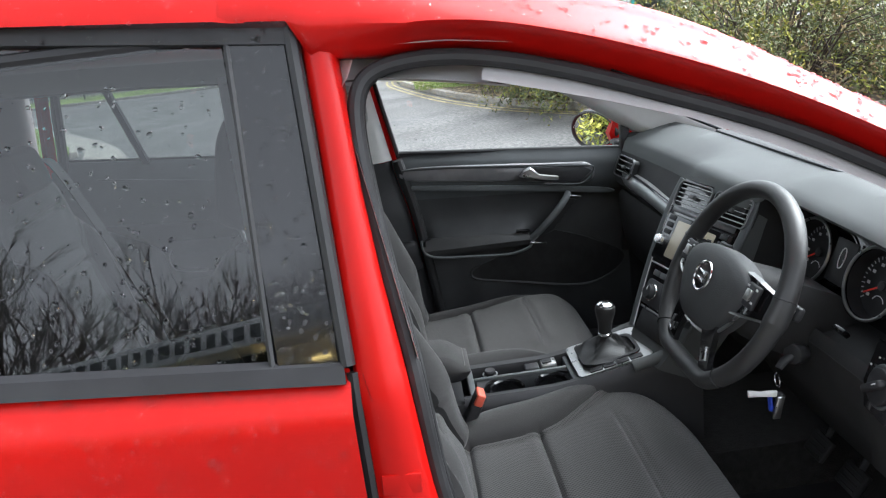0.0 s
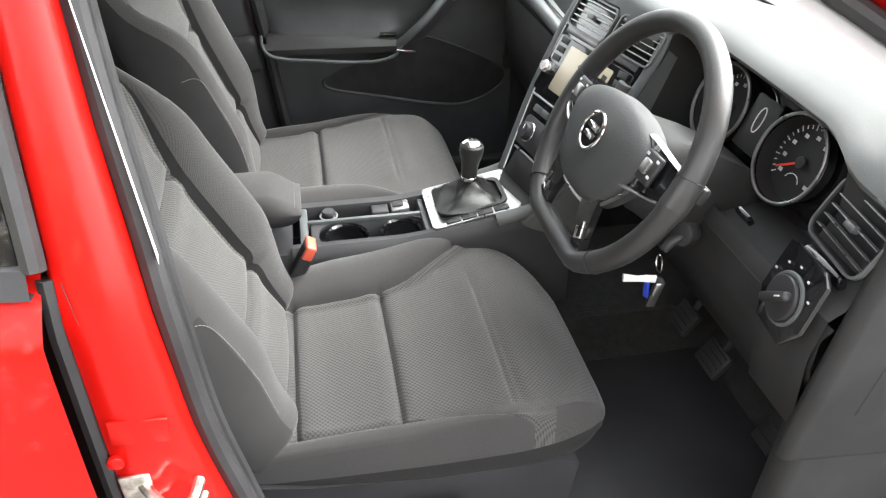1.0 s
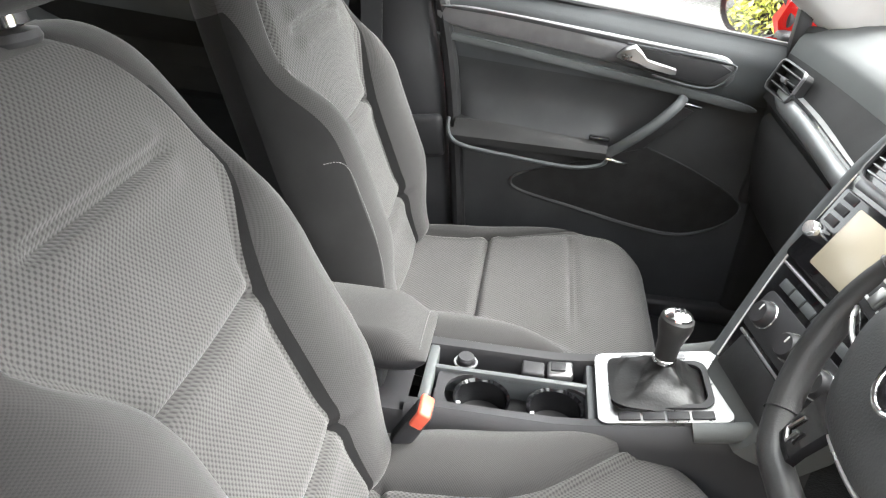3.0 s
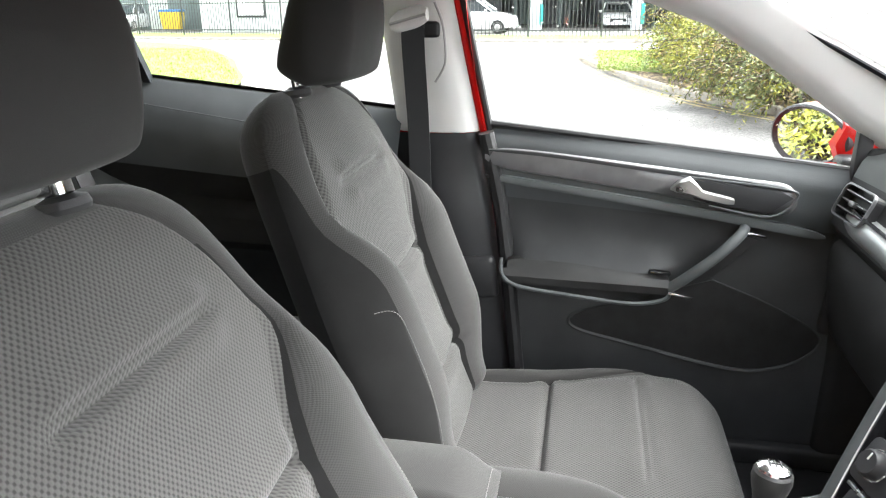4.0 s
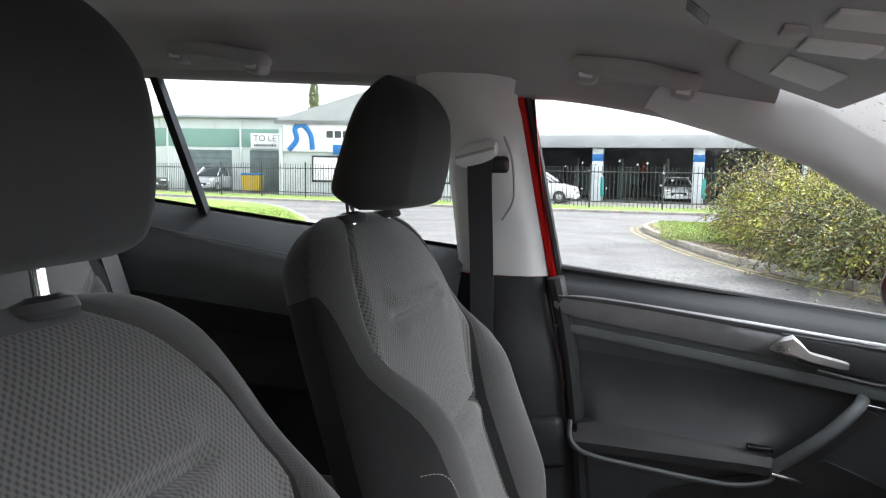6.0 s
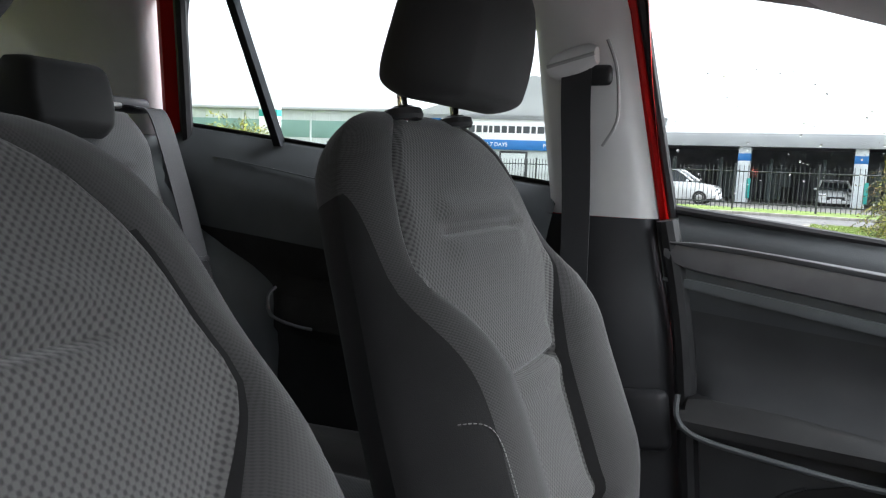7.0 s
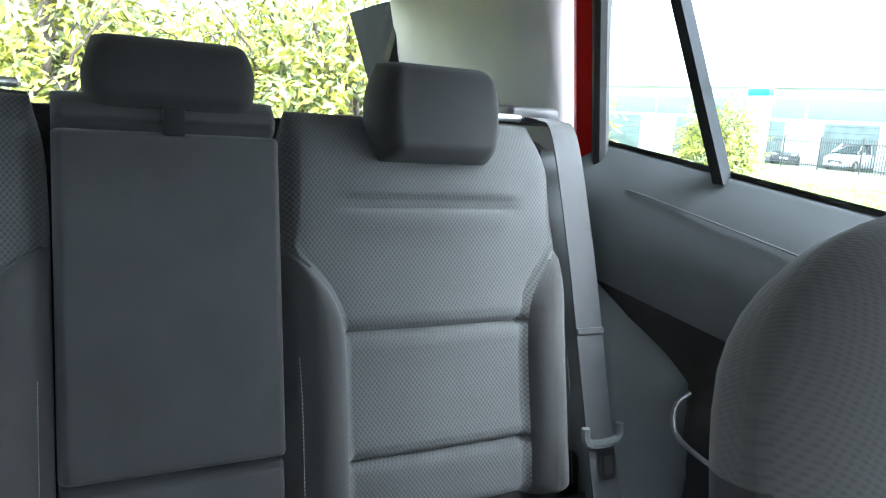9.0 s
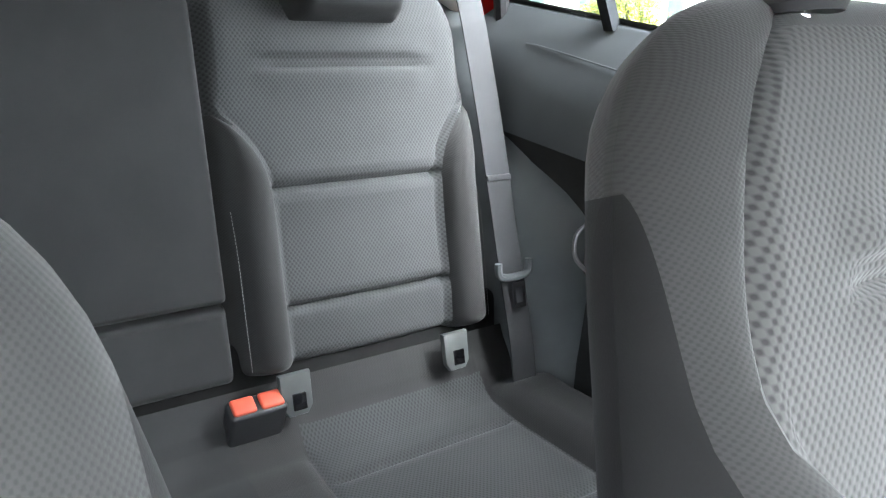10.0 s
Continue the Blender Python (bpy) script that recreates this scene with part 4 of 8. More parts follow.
for s in (-1, 1):
    # windscreen pillar trim
    rings = []
    for t in np.linspace(0, 1, 16):
        x = 0.16 + 0.80 * t
        z = float(np.interp(x, [0.16, 0.30, 0.43, 0.54, 0.65, 0.80, 0.96], [1.309, 1.268, 1.220, 1.152, 1.078, 0.975, 0.87] if s > 0 else [1.337, 1.297, 1.254, 1.204, 1.145, 1.058, 0.965]))
        y = side_y(z) - 0.02
        w = 0.075 + 0.055 * t
        k = 1.0 if s > 0 else 0.35
        ring = [(x, s * (y + 0.012), z - 0.022), (x + 0.004, s * (y - 0.012), z - 0.014), (x + 0.02, s * (y - 0.035), z + 0.01 * k), (x + 0.045 + w * 0.4, s * (y - 0.05), z + (0.035 + w * 0.25) * k), (x + 0.06 + w, s * (y - 0.045), z + (0.055 + w * 0.3) * k), (x + 0.08 + w, s * (y - 0.02), z + (0.06 + w * 0.3) * k)]
        rings.append(ring if s > 0 else ring[:3])
    # same pale trim both sides; the right one's shade is its darker lining colour
    part("windscreen_pillar_trim", sheet(rings), "pillar" if s > 0 else "lining", cabin, "pale grey moulded pillar trim", smooth=60)
    # trim above the doors, between headliner and window
    rings = []
    for x in np.linspace(-1.10, 0.20, 28):
        zt = float(np.interp(x, [-1.1, -0.9, -0.3, -0.16, -0.09, 0.02, 0.12, 0.20], [1.366, 1.374, 1.346, 1.334, 1.322, 1.318, 1.302, 1.286])) + (0.022 if s < 0 else 0)
        y = side_y(zt) - (0.018 if s > 0 else 0.052)
        rings.append([(x, s * (y + 0.02), zt - 0.006), (x, s * (y + 0.004), zt - 0.010), (x, s * (y - 0.012), zt - 0.002), (x, s * (y - 0.03), zt + 0.022), (x, s * (y - 0.05), zt + 0.055)])
    part("roof_edge_trim", sheet(rings), "lining", cabin, "pale grey roof edge trim", smooth=60)
    # pillar between the doors: upper pale, lower dark
    rings = []
    for z in np.linspace(0.985, 1.36, 20):
        f = (z - 0.985) / 0.375
        xf = (0.028 if s < 0 else -0.002) - (0.062 if s < 0 else 0.050) * f - 0.02 * sstep(0.8, 1, f)
        xr = -0.180 - 0.01 * f - 0.05 * sstep(0.75, 1, f) if s > 0 else -0.16 - 0.02 * f
        xf += 0.05 * sstep(0.86, 1, f)
        y = side_y(z) - (0.035 if s > 0 else 0.044)
        rings.append([(xf, s * (y + 0.03), z), (xf - 0.004, s * (y + 0.006), z), (xf - 0.03, s * (y - 0.012), z), (xf - 0.07, s * (y - 0.02), z), (xr + 0.05, s * (y - 0.018), z), (xr + 0.015, s * (y - 0.008), z), (xr, s * (y + 0.005), z), (xr - 0.004, s * (y + (0.045 if s > 0 else 0.018)), z)])
    part("door_pillar_trim", sheet(rings), "pillar", cabin, "pale grey upper pillar trim", smooth=60)
    rings = []
    for z in np.linspace(0.25, 0.985, 26):
        xf = float(np.interp(z, [0.25, 0.6, 0.8, 0.985], [0.075, 0.030, 0.005, -0.033])) - (0.012 if s < 0 else -0.022)
        xr = xf - 0.205
        y = side_y(z) - (0.045 if s > 0 else 0.05) - 0.012 * sstep(0.9, 0.8, z)
        rings.append([(xf, s * (y + 0.05), z), (xf - 0.004, s * (y + 0.004), z), (xf - 0.02, s * (y - 0.010), z), (xf - 0.10, s * (y - 0.018), z), (xr + 0.03, s * (y - 0.012), z), (xr, s * (y + 0.02), z)])
    part("lower_pillar_trim", sheet(rings), "plastic2", cabin, "dark plastic lower pillar trim", smooth=60)
    part("pillar_pocket", box(0.085, 0.03, 0.10, 0.02, 3, at=pose(0.0, s * 0.675, 0.665, 0, -8, 0)), "plastic2", cabin)
    # red edge of the door frame beside the trim
    if s > 0:
      part("painted_flange", tube([on_side(0.004 - 0.052 * f, 0.985 + 0.33 * f, s, -0.020) for f in np.linspace(0, 1, 8)], 0.008, 8), "paint", body, "thin red painted flange")
    if s > 0:
      part("window_channel", tube([on_side(0.016 - 0.052 * f, 0.985 + 0.33 * f, s, -0.014) for f in np.linspace(0, 1, 8)], 0.009, 8), "rubber", body)
    if s > 0:
        part("lower_door_seal", tube(smooth_path([(0.012, 0.692, 0.985), (0.038, 0.700, 0.86), (0.056, 0.702, 0.74), (0.080, 0.700, 0.52), (0.100, 0.69, 0.32)], 5), 0.017, 10), "rubber", body, "black rubber door seal")
    # rear pillar trim, red frame and rubber of the back door opening
    rings = []
    for z in np.linspace(1.06, 1.40, 14):
        f = (z - 1.06) / 0.34
        xf = -1.085 + 0.10 * f
        y = side_y(z) - 0.03
        rings.append([(xf + 0.004, s * (y + 0.03), z), (xf, s * y, z), (xf - 0.03, s * (y - 0.016), z), (xf - 0.16, s * (y - 0.03), z), (xf - 0.42, s * (y - 0.035), z + 0.02), (xf - 0.62, s * (y - 0.02), z + 0.02)])
    part("rear_pillar_trim", sheet(rings), "pillar", cabin, "pale grey rear pillar trim", smooth=60)
    part("painted_rear_frame", loft([[on_side(-1.06 + 0.105 * f, 1.06 + 0.33 * f, s, -0.03), on_side(-1.045 + 0.105 * f, 1.06 + 0.33 * f, s, -0.036), on_side(-1.022 + 0.10 * f, 1.06 + 0.33 * f, s, -0.02)] for f in np.linspace(0, 1, 8)], False, False), "paint", body, "red painted rear door frame")
    part("rear_seal", tube([on_side(-1.004 + 0.10 * f, 1.05 + 0.33 * f, s, -0.022) for f in np.linspace(-0.1, 1, 10)], 0.013, 8), "rubber", body, "black rubber rear door seal")
    # side lining behind the rear doors and the luggage space
    part("luggage_side_lining", loft([[(x, s * (0.655 - 0.05 * abs(f - 0.5)), 0.40 + 0.70 * f) for f in np.linspace(0, 1, 6)] for x in np.linspace(-1.95, -1.10, 6)], False, False), "plastic2", cabin)

# grab handles
for x0, z0, x1, z1, s in ((0.055, 1.354, 0.240, 1.318, 1), (-0.705, 1.406, -0.505, 1.376, 1), (-0.705, 1.406, -0.505, 1.376, -1)):
    y = 0.515
    h = thing("grab_handle", "pale grey plastic roof grab handle", "grab handle", "roof handles")
    a, b = Vector((x0, s * y, z0)), Vector((x1, s * y, z1))
    at = lambda f, dy, dz: a.lerp(b, f) + Vector((0, s * dy, dz))
    path = smooth_path([at(0.0, 0.03, 0.012), at(0.02, 0.0, 0.004), at(0.12, -0.014, 0.002), at(0.5, -0.018, 0.006), at(0.88, -0.014, 0.002), at(0.98, 0.0, 0.004), at(1.0, 0.03, 0.012)], 6)
    part("grip", tube(path, 0.010, 12, flat=1.5), "lining", h)
    for f in (0.10, 0.90):
        part("handle_foot", box(0.036, 0.045, 0.040, 0.010, 3, at=pose(*at(f, 0.012, -0.004), 0, 10, 0)), "lining", h)
        part("foot_cap", box(0.022, 0.004, 0.022, 0.002, at=pose(*at(f, -0.012, -0.006), 0, 10, 0)), "pillar", h)

# sun visors and the roof console
for y in (-0.33, 0.34):
    visor = thing("sun_visor", "folded pale grey sun visor under the roof", "sun visor", "sun visors")
    part("visor_panel", box(0.18, 0.38, 0.022, 0.010, 3, at=pose(0.365, y, 1.322, 0, 21, 0)), "lining", visor, "grey cloth visor")
    part("vanity_flap", box(0.07, 0.14, 0.004, 0.002, at=pose(0.360, y, 1.310, 0, 21, 0)), "pillar", visor, "pale mirror flap")
    part("visor_pivot", tube([(0.435, y - 0.22, 1.306), (0.435, y + 0.20, 1.306)], 0.006, 8), "lining", visor)
con = thing("roof_console", "pale grey roof console with small vent slots", "roof console")
prof = [(-1.0, 0.055), (-0.98, 0.02), (-0.93, 0.004), (-0.80, -0.002), (0, -0.004), (0.80, -0.002), (0.93, 0.004), (0.98, 0.02), (1.0, 0.055)]
cz = table([(0.185, 1.375), (0.195, 1.352), (0.235, 1.318), (0.26, 1.308), (0.40, 1.286), (0.42, 1.29)])
part("console_body", loft([[(x, -0.02 + y * w, cz(x) + d) for y, d in prof] for x, w in ((0.185, 0.09), (0.195, 0.10), (0.215, 0.106), (0.235, 0.11), (0.26, 0.114), (0.33, 0.118), (0.40, 0.118), (0.42, 0.112))], False, False), "lining", con, smooth=50)
slope = math.degrees(math.atan2(1.352 - 1.318, 0.04))
for yc in (-0.085, 0.045):
    for k in range(5):
        part("vent_slot", box(0.026, 0.005, 0.004, 0.001, at=pose(0.215, yc + 0.010 * k - 0.01, cz(0.215) - 0.002, 0, slope, 0)), "gloss", con)
for k in range(7):
    part("vent_hole", cyl(0.0028, 0.004, 8, at=pose(0.200 + 0.006 * k, -0.127 - 0.0006 * k, cz(0.200 + 0.006 * k) + 0.018, 90, 0, 0)), "gloss", con)
for yc in (0.035, -0.075):
    part("reading_light", box(0.06, 0.05, 0.005, 0.003, at=pose(0.33, yc, cz(0.33) - 0.005, 0, 9, 0)), "pillar", con)
part("console_switch", box(0.02, 0.03, 0.008, 0.003, at=pose(0.285, -0.02, cz(0.285) - 0.006, 0, 9, 0)), "lining", con)

# floor, sills, firewall
part("floor_carpet", loft([[(x, y, z) for y, z in ((-0.70, 0.30), (-0.66, 0.235), (-0.20, 0.225), (-0.16, 0.36), (0.16, 0.36), (0.20, 0.225), (0.66, 0.235), (0.70, 0.30))] for x in np.linspace(-0.95, 1.05, 12)], False, False), "carpet", cabin, "black carpet floor")
part("footwell_bulkhead", loft([[(x, y, z) for y in np.linspace(-0.70, 0.70, 8)] for x, z in ((0.92, 0.23), (1.02, 0.33), (1.10, 0.55), (1.12, 0.85))], False, False), "carpet", cabin, "black carpeted bulkhead")
for s in (-1, 1):
    part("sill_trim", box(1.05, 0.09, 0.05, 0.012, 3, at=pose(0.50, s * 0.705, 0.285)), "plastic2", cabin, "black plastic sill trim")
    part("kick_panel", box(0.40, 0.05, 0.48, 0.02, 3, at=pose(0.94, s * 0.69, 0.42)), "underdash", cabin)
part("luggage_floor", box(0.95, 1.25, 0.04, 0.01, at=pose(-1.50, 0, 0.55)), "carpet", cabin)
part("parcel_shelf", box(0.52, 1.16, 0.022, 0.008, at=pose(-1.46, 0, 1.07, 0, 2, 0)), "plastic2", cabin, "dark parcel shelf")
for s in (-1, 1):
    rings = []
    for z in np.linspace(0.42, 1.13, 18):
        xf = float(np.interp(z, [0.42, 0.70, 0.80, 0.89, 0.92, 0.97, 1.04, 1.13], [-0.755, -0.760, -0.778, -0.838, -0.869, -0.917, -0.985, -1.085]))
        y = 0.690 - 0.02 * sstep(0.75, 0.55, z)
        rings.append([(xf + 0.004, s * (y + 0.02), z), (xf, s * y, z), (xf - 0.02, s * (y - 0.022), z), (xf - 0.06, s * (y - 0.052), z), (xf - 0.12, s * (y - 0.068), z), (xf - 0.20, s * (y - 0.072), z)])
    part("rear_side_trim", sheet(rings), "softgrey", cabin, "dark grey moulded rear side trim", smooth=60)

# wheels under the body
for x in (1.55, -1.25):
    for s in (-1, 1):
        w = part("wheel", revolve([(0.0, -0.10), (0.19, -0.10), (0.20, -0.11), (0.29, -0.11), (0.315, -0.09), (0.318, 0.09), (0.29, 0.11), (0.20, 0.11), (0.19, 0.09), (0.0, 0.07)], 36, pose(x, s * 0.70, 0.318, 90, 0, 0)), "tyre", body, "black tyre")
        part("rim", revolve([(0.0, 0.02), (0.05, 0.03), (0.17, 0.015), (0.195, 0.03), (0.20, 0.0)], 24, pose(x, s * (0.70 + 0.09), 0.318, -90 * s, 0, 0)), "satin", w, "silver wheel rim")
part("underbody", box(4.0, 1.45, 0.12, 0.03, at=pose(0.15, 0, 0.20)), "plastic2", body)

# ---- doors ----
def window_glass(name, outline, s, parent, material, label):
    """A pane in the leaning plane of the side windows; outline: (x, z)."""
    vs = [on_side(x, z, s, -0.004) for x, z in outline] + [on_side(x, z, s, -0.008) for x, z in outline]
    n = len(outline)
    fs = [list(range(n)), list(range(n, 2 * n))[::-1]]
    p = part(name, ([tuple(v) for v in vs], [fs[0]]), material, parent, label, smooth=0)
    p.visible_shadow = False
    return p


def xz(s, y):
    """Pose that lays an (x, z) outline on the plane y, raised towards the cabin."""
    if s > 0:
        return Matrix(((1, 0, 0, 0), (0, 0, -1, y), (0, 1, 0, 0), (0, 0, 0, 1)))
    return Matrix(((1, 0, 0, 0), (0, 0, 1, -y), (0, 1, 0, 0), (0, 0, 0, 1)))


def front_passenger_door():
    d = thing("front_passenger_door", "closed front passenger door with dark trim panel", "car door")
    s = 1
    # trim panel: built from height to height, with the armrest swelling out of it
    rings = []
    Z = [0.30, 0.36, 0.42, 0.48, 0.54, 0.60, 0.63, 0.65, 0.665, 0.68, 0.70, 0.72, 0.745, 0.78, 0.82, 0.85, 0.88, 0.905, 0.93, 0.95, 0.965, 0.98, 0.992, 1.0, 1.004]
    X = list(np.linspace(0.0, 1.0, 46))
    for zz in Z:
        ring = []
        for xx in X:
            x = float(np.interp(zz, [0.30, 0.48, 0.68, 0.85, 1.0], [0.085, 0.068, 0.05, 0.022, -0.012])) + xx * 0.92
            z = zz - 0.112 * x * sstep(0.62, 0.99, zz)
            y = 0.712 - 0.012 * sstep(0.7, 0.5, zz)
            arm = sstep(0.655, 0.69, zz) * (1 - sstep(0.70, 0.76, zz)) * sstep(0.06, 0.10, x) * (1 - sstep(0.36, 0.46, x))
            y -= 0.050 * arm
            y -= 0.018 * sstep(0.84, 0.86, zz) * (1 - 0.3 * sstep(0.90, 0.97, zz))
            y += 0.022 * sstep(0.965, 1.004, zz)
            pocket = sstep(0.62, 0.56, zz + 0.06 * (x - 0.3)) * sstep(0.16, 0.24, x)
            y -= 0.012 * pocket
            ring.append((x, y, z))
        rings.append(ring)
    panel = part("trim_panel", sheet(rings[15:]), "doorup", d, "soft dark upper trim panel", smooth=40)
    part("lower_trim_panel", sheet(rings[:16]), "doorlow", d, "dark grained lower trim panel", smooth=40)
    # decor strip and the bright line below it
    def strip(pts, half, y, out, name, material, label=""):
        P = smooth_path([(x, y, z) for x, z in pts], 6)
        rings = []
        n = len(P)
        for k, p in enumerate(P):
            h = half[0] + (half[1] - half[0]) * k / (n - 1)
            f = min(1.0, (k + 0.15) / 4, (n - 1 - k + 0.15) / 4)
            f = math.sqrt(max(0.02, 1 - (1 - f) ** 2))
            rings.append([(p.x, y, p.z - h * f), (p.x, y - out * 0.8, p.z - h * f * 0.85), (p.x, y - out, p.z), (p.x, y - out * 0.8, p.z + h * f * 0.85), (p.x, y, p.z + h * f)])
        return part(name, sheet(rings), material, d, label, smooth=60)

    strip([(0.012, 0.936), (0.15, 0.922), (0.35, 0.898), (0.55, 0.872), (0.635, 0.862)], (0.022, 0.036), 0.690, 0.012, "decor_strip", "greytrim", "brushed grey decor strip")
    strip([(0.02, 0.952), (0.15, 0.943), (0.35, 0.920), (0.55, 0.897), (0.625, 0.886)], (0.004, 0.005), 0.680, 0.005, "decor_edge", "doorlow", "raised decor edge")
    strip([(0.012, 0.893), (0.15, 0.874), (0.35, 0.846), (0.55, 0.816), (0.70, 0.790)], (0.009, 0.011), 0.696, 0.010, "lower_trim_line", "plastic", "")
    # inner handle in its recess
    rec = part("handle_recess", plate([(0.415, 0.905), (0.60, 0.886), (0.628, 0.872), (0.585, 0.838), (0.47, 0.855), (0.44, 0.862)], 0.006, xz(1, 0.682), 0.002), "plastic2", d, "dark handle recess")
    part("recess_rim", tube(smooth_path([(0.41, 0.676, 0.910), (0.60, 0.676, 0.891), (0.633, 0.676, 0.874), (0.588, 0.676, 0.833), (0.47, 0.676, 0.850)], 5), 0.0024, 8), "plastic", rec, "thin grey rim")
    part("door_handle", loft([[Vector(p) + Vector((0, 0, dz)) + Vector((0, dy, 0)) for dz, dy in ((-h, 0.004), (-h * 0.7, -0.006), (h * 0.7, -0.006), (h, 0.004))] for p, h in (((0.392, 0.672, 0.884), 0.003), ((0.405, 0.664, 0.890), 0.013), ((0.425, 0.660, 0.893), 0.019), ((0.440, 0.658, 0.885), 0.014), ((0.452, 0.656, 0.877), 0.009), ((0.50, 0.652, 0.868), 0.008), ((0.512, 0.655, 0.866), 0.006))], True), "satin", rec, "satin chrome door handle")
    # armrest pad, pull grip with chrome ends, window switch
    arm = part("armrest_pad", loft([[(x, y, z - 0.02 * x) for y, z in ((0.70, 0.715 + w), (0.672, 0.712 + w), (0.655, 0.700), (0.648, 0.685), (0.652, 0.668), (0.70, 0.655))] for x, w in ((0.055, -0.02), (0.065, 0.0), (0.09, 0.006), (0.20, 0.004), (0.32, 0.0), (0.39, -0.006), (0.405, -0.016))], False), "leather", d, "black padded armrest")
    part("armrest_edge", tube(smooth_path([(0.052, 0.660, 0.72), (0.056, 0.650, 0.685), (0.09, 0.646, 0.662), (0.20, 0.646, 0.648), (0.33, 0.646, 0.638), (0.395, 0.648, 0.650), (0.408, 0.65, 0.668)], 6), 0.0045, 8), "plastic", arm)
    pull = part("pull_grip", tube(smooth_path([(0.40, 0.660, 0.668), (0.44, 0.642, 0.708), (0.49, 0.640, 0.755), (0.53, 0.655, 0.795), (0.545, 0.68, 0.806)], 6), 0.0085, 12, flat=1.3), "plastic", d, "dark pull grip with chrome ends")
    part("chrome_end", box(0.052, 0.012, 0.006, 0.002, at=pose(0.428, 0.646, 0.664, 0, 10, 0)), "chrome", pull, "chrome end strip")
    part("chrome_end", box(0.048, 0.012, 0.006, 0.002, at=pose(0.560, 0.668, 0.797, 0, 10, 0)), "chrome", pull, "chrome end strip")
    part("pull_web", plate([(0.42, 0.660), (0.545, 0.785), (0.575, 0.775), (0.46, 0.652)], 0.006, xz(1, 0.70), 0.002), "plastic2", pull)
    part("window_switch", box(0.045, 0.016, 0.008, 0.003, at=pose(0.385, 0.668, 0.704, 0, 4, 0)), "gloss", arm, "gloss black window switch")
    # map pocket with its rim
    rim = smooth_path([(0.495, 0.688, 0.686), (0.60, 0.688, 0.645), (0.70, 0.688, 0.592), (0.722, 0.688, 0.555), (0.68, 0.688, 0.51), (0.60, 0.686, 0.482), (0.50, 0.686, 0.490), (0.35, 0.688, 0.522), (0.225, 0.690, 0.550), (0.205, 0.692, 0.575), (0.24, 0.694, 0.60)], 6)
    pk = part("map_pocket", tube(rim, [0.0020 + 0.0035 * sstep(10, 34, k) * (1 - sstep(52, 60, k)) for k in range(len(rim))], 8), "doorlow", d, "moulded map pocket rim")
    # no hollow here: a flat black plate stands for the pocket's inner shade
    part("pocket_opening", plate([(p.x, p.z) for p in rim[::2]], 0.003, xz(1, 0.690), 0), "mat", pk, "dark pocket opening")
    # outer skin, sill rubber, glass
    part("outer_skin", sheet([[on_side(x, z, 1, 0.012) for z in (0.30, 0.5, 0.7, 0.85, 0.93, belt(x) - 0.02)] for x in np.linspace(-0.03, 0.98, 12)]), "paint", d, "glossy red outer skin")
    part("sill_rubber", tube([on_side(x, belt(x) - 0.002, 1, -0.012) for x in np.linspace(-0.02, 0.86, 10)], 0.007, 8), "rubber", d, "black window sill rubber")
    top = [(-0.065, 1.316), (0.0, 1.322), (0.12, 1.316), (0.24, 1.284), (0.37, 1.24), (0.50, 1.17), (0.65, 1.072), (0.74, 1.01), (0.74, belt(0.74))]
    window_glass("window_pane", [(-0.01, belt(0))] + top, 1, d, "glass", "rain-spotted clear window pane")
    tp = smooth_path([(x, 0, z) for x, z in top[:-1]], 4)
    part("window_frame", tube([on_side(p.x, p.z + 0.010, 1, -0.004) for p in tp], 0.009, 8), "rubber", d, "black window frame")
    # corner triangle and quarter light
    part("mirror_corner", plate([(0.735, 0.90), (0.735, 1.02), (0.765, 1.01), (0.765, 0.90)], 0.02, Matrix(((1, 0, 0, 0), (0, 0, -1, 0.728), (0, 1, 0, 0), (0, 0, 0, 1))), 0.004), "plastic2", d, "dark mirror mounting triangle")
    window_glass("quarter_light", [(0.77, 0.92), (0.77, 0.985), (0.92, 0.90)], 1, d, "glass", "small quarter light")
    return d


front_passenger_door()

# door mirror outside the passenger window
mir = thing("door_mirror", "red door mirror with black rim and clear glass", "door mirror")
c = Vector((0.705, 0.880, 0.962))
at = axes(c, (0.58, -1.0, 0.0), (0.0, 0.0, 1.0))
oval = [(0.105 * math.cos(t) * (1.0 if math.cos(t) > 0 else 1.05) + 0.0, 0.066 * math.sin(t) * (1 - 0.12 * math.cos(t))) for t in np.linspace(0, 2 * math.pi, 33)[:-1]]
shell = [[(x * k, y * k, z) for x, y in oval] for k, z in ((0.93, 0.020), (1.0, 0.016), (1.04, -0.004), (1.05, -0.03), (1.0, -0.07), (0.82, -0.105), (0.45, -0.125), (0.05, -0.13))]
rings = [[at @ Vector(p) for p in r] for r in shell]
sh = part("mirror_shell", loft(rings[2:], True, False), "paint", mir, "glossy red mirror shell")
part("mirror_rim", loft([[at @ Vector((x * 0.86, y * 0.84, 0.010)) for x, y in oval]] + rings[:3], True, False), "plastic2", mir, "black mirror rim")
part("mirror_pane", ([at @ Vector((x * 0.88, y * 0.86, 0.012)) for x, y in oval], [list(range(32))]), "mirror", mir, "clear mirror glass", smooth=0)
part("mirror_arm", loft([[(x, y, 0.958 + dz * h) for x, dz in ((0.735, -1), (0.720, 0), (0.735, 1), (0.80, 0.9), (0.81, 0), (0.80, -0.9))] for y, h in ((0.835, 0.052), (0.805, 0.048), (0.785, 0.042))], True), "paint", mir, "glossy red mirror arm")
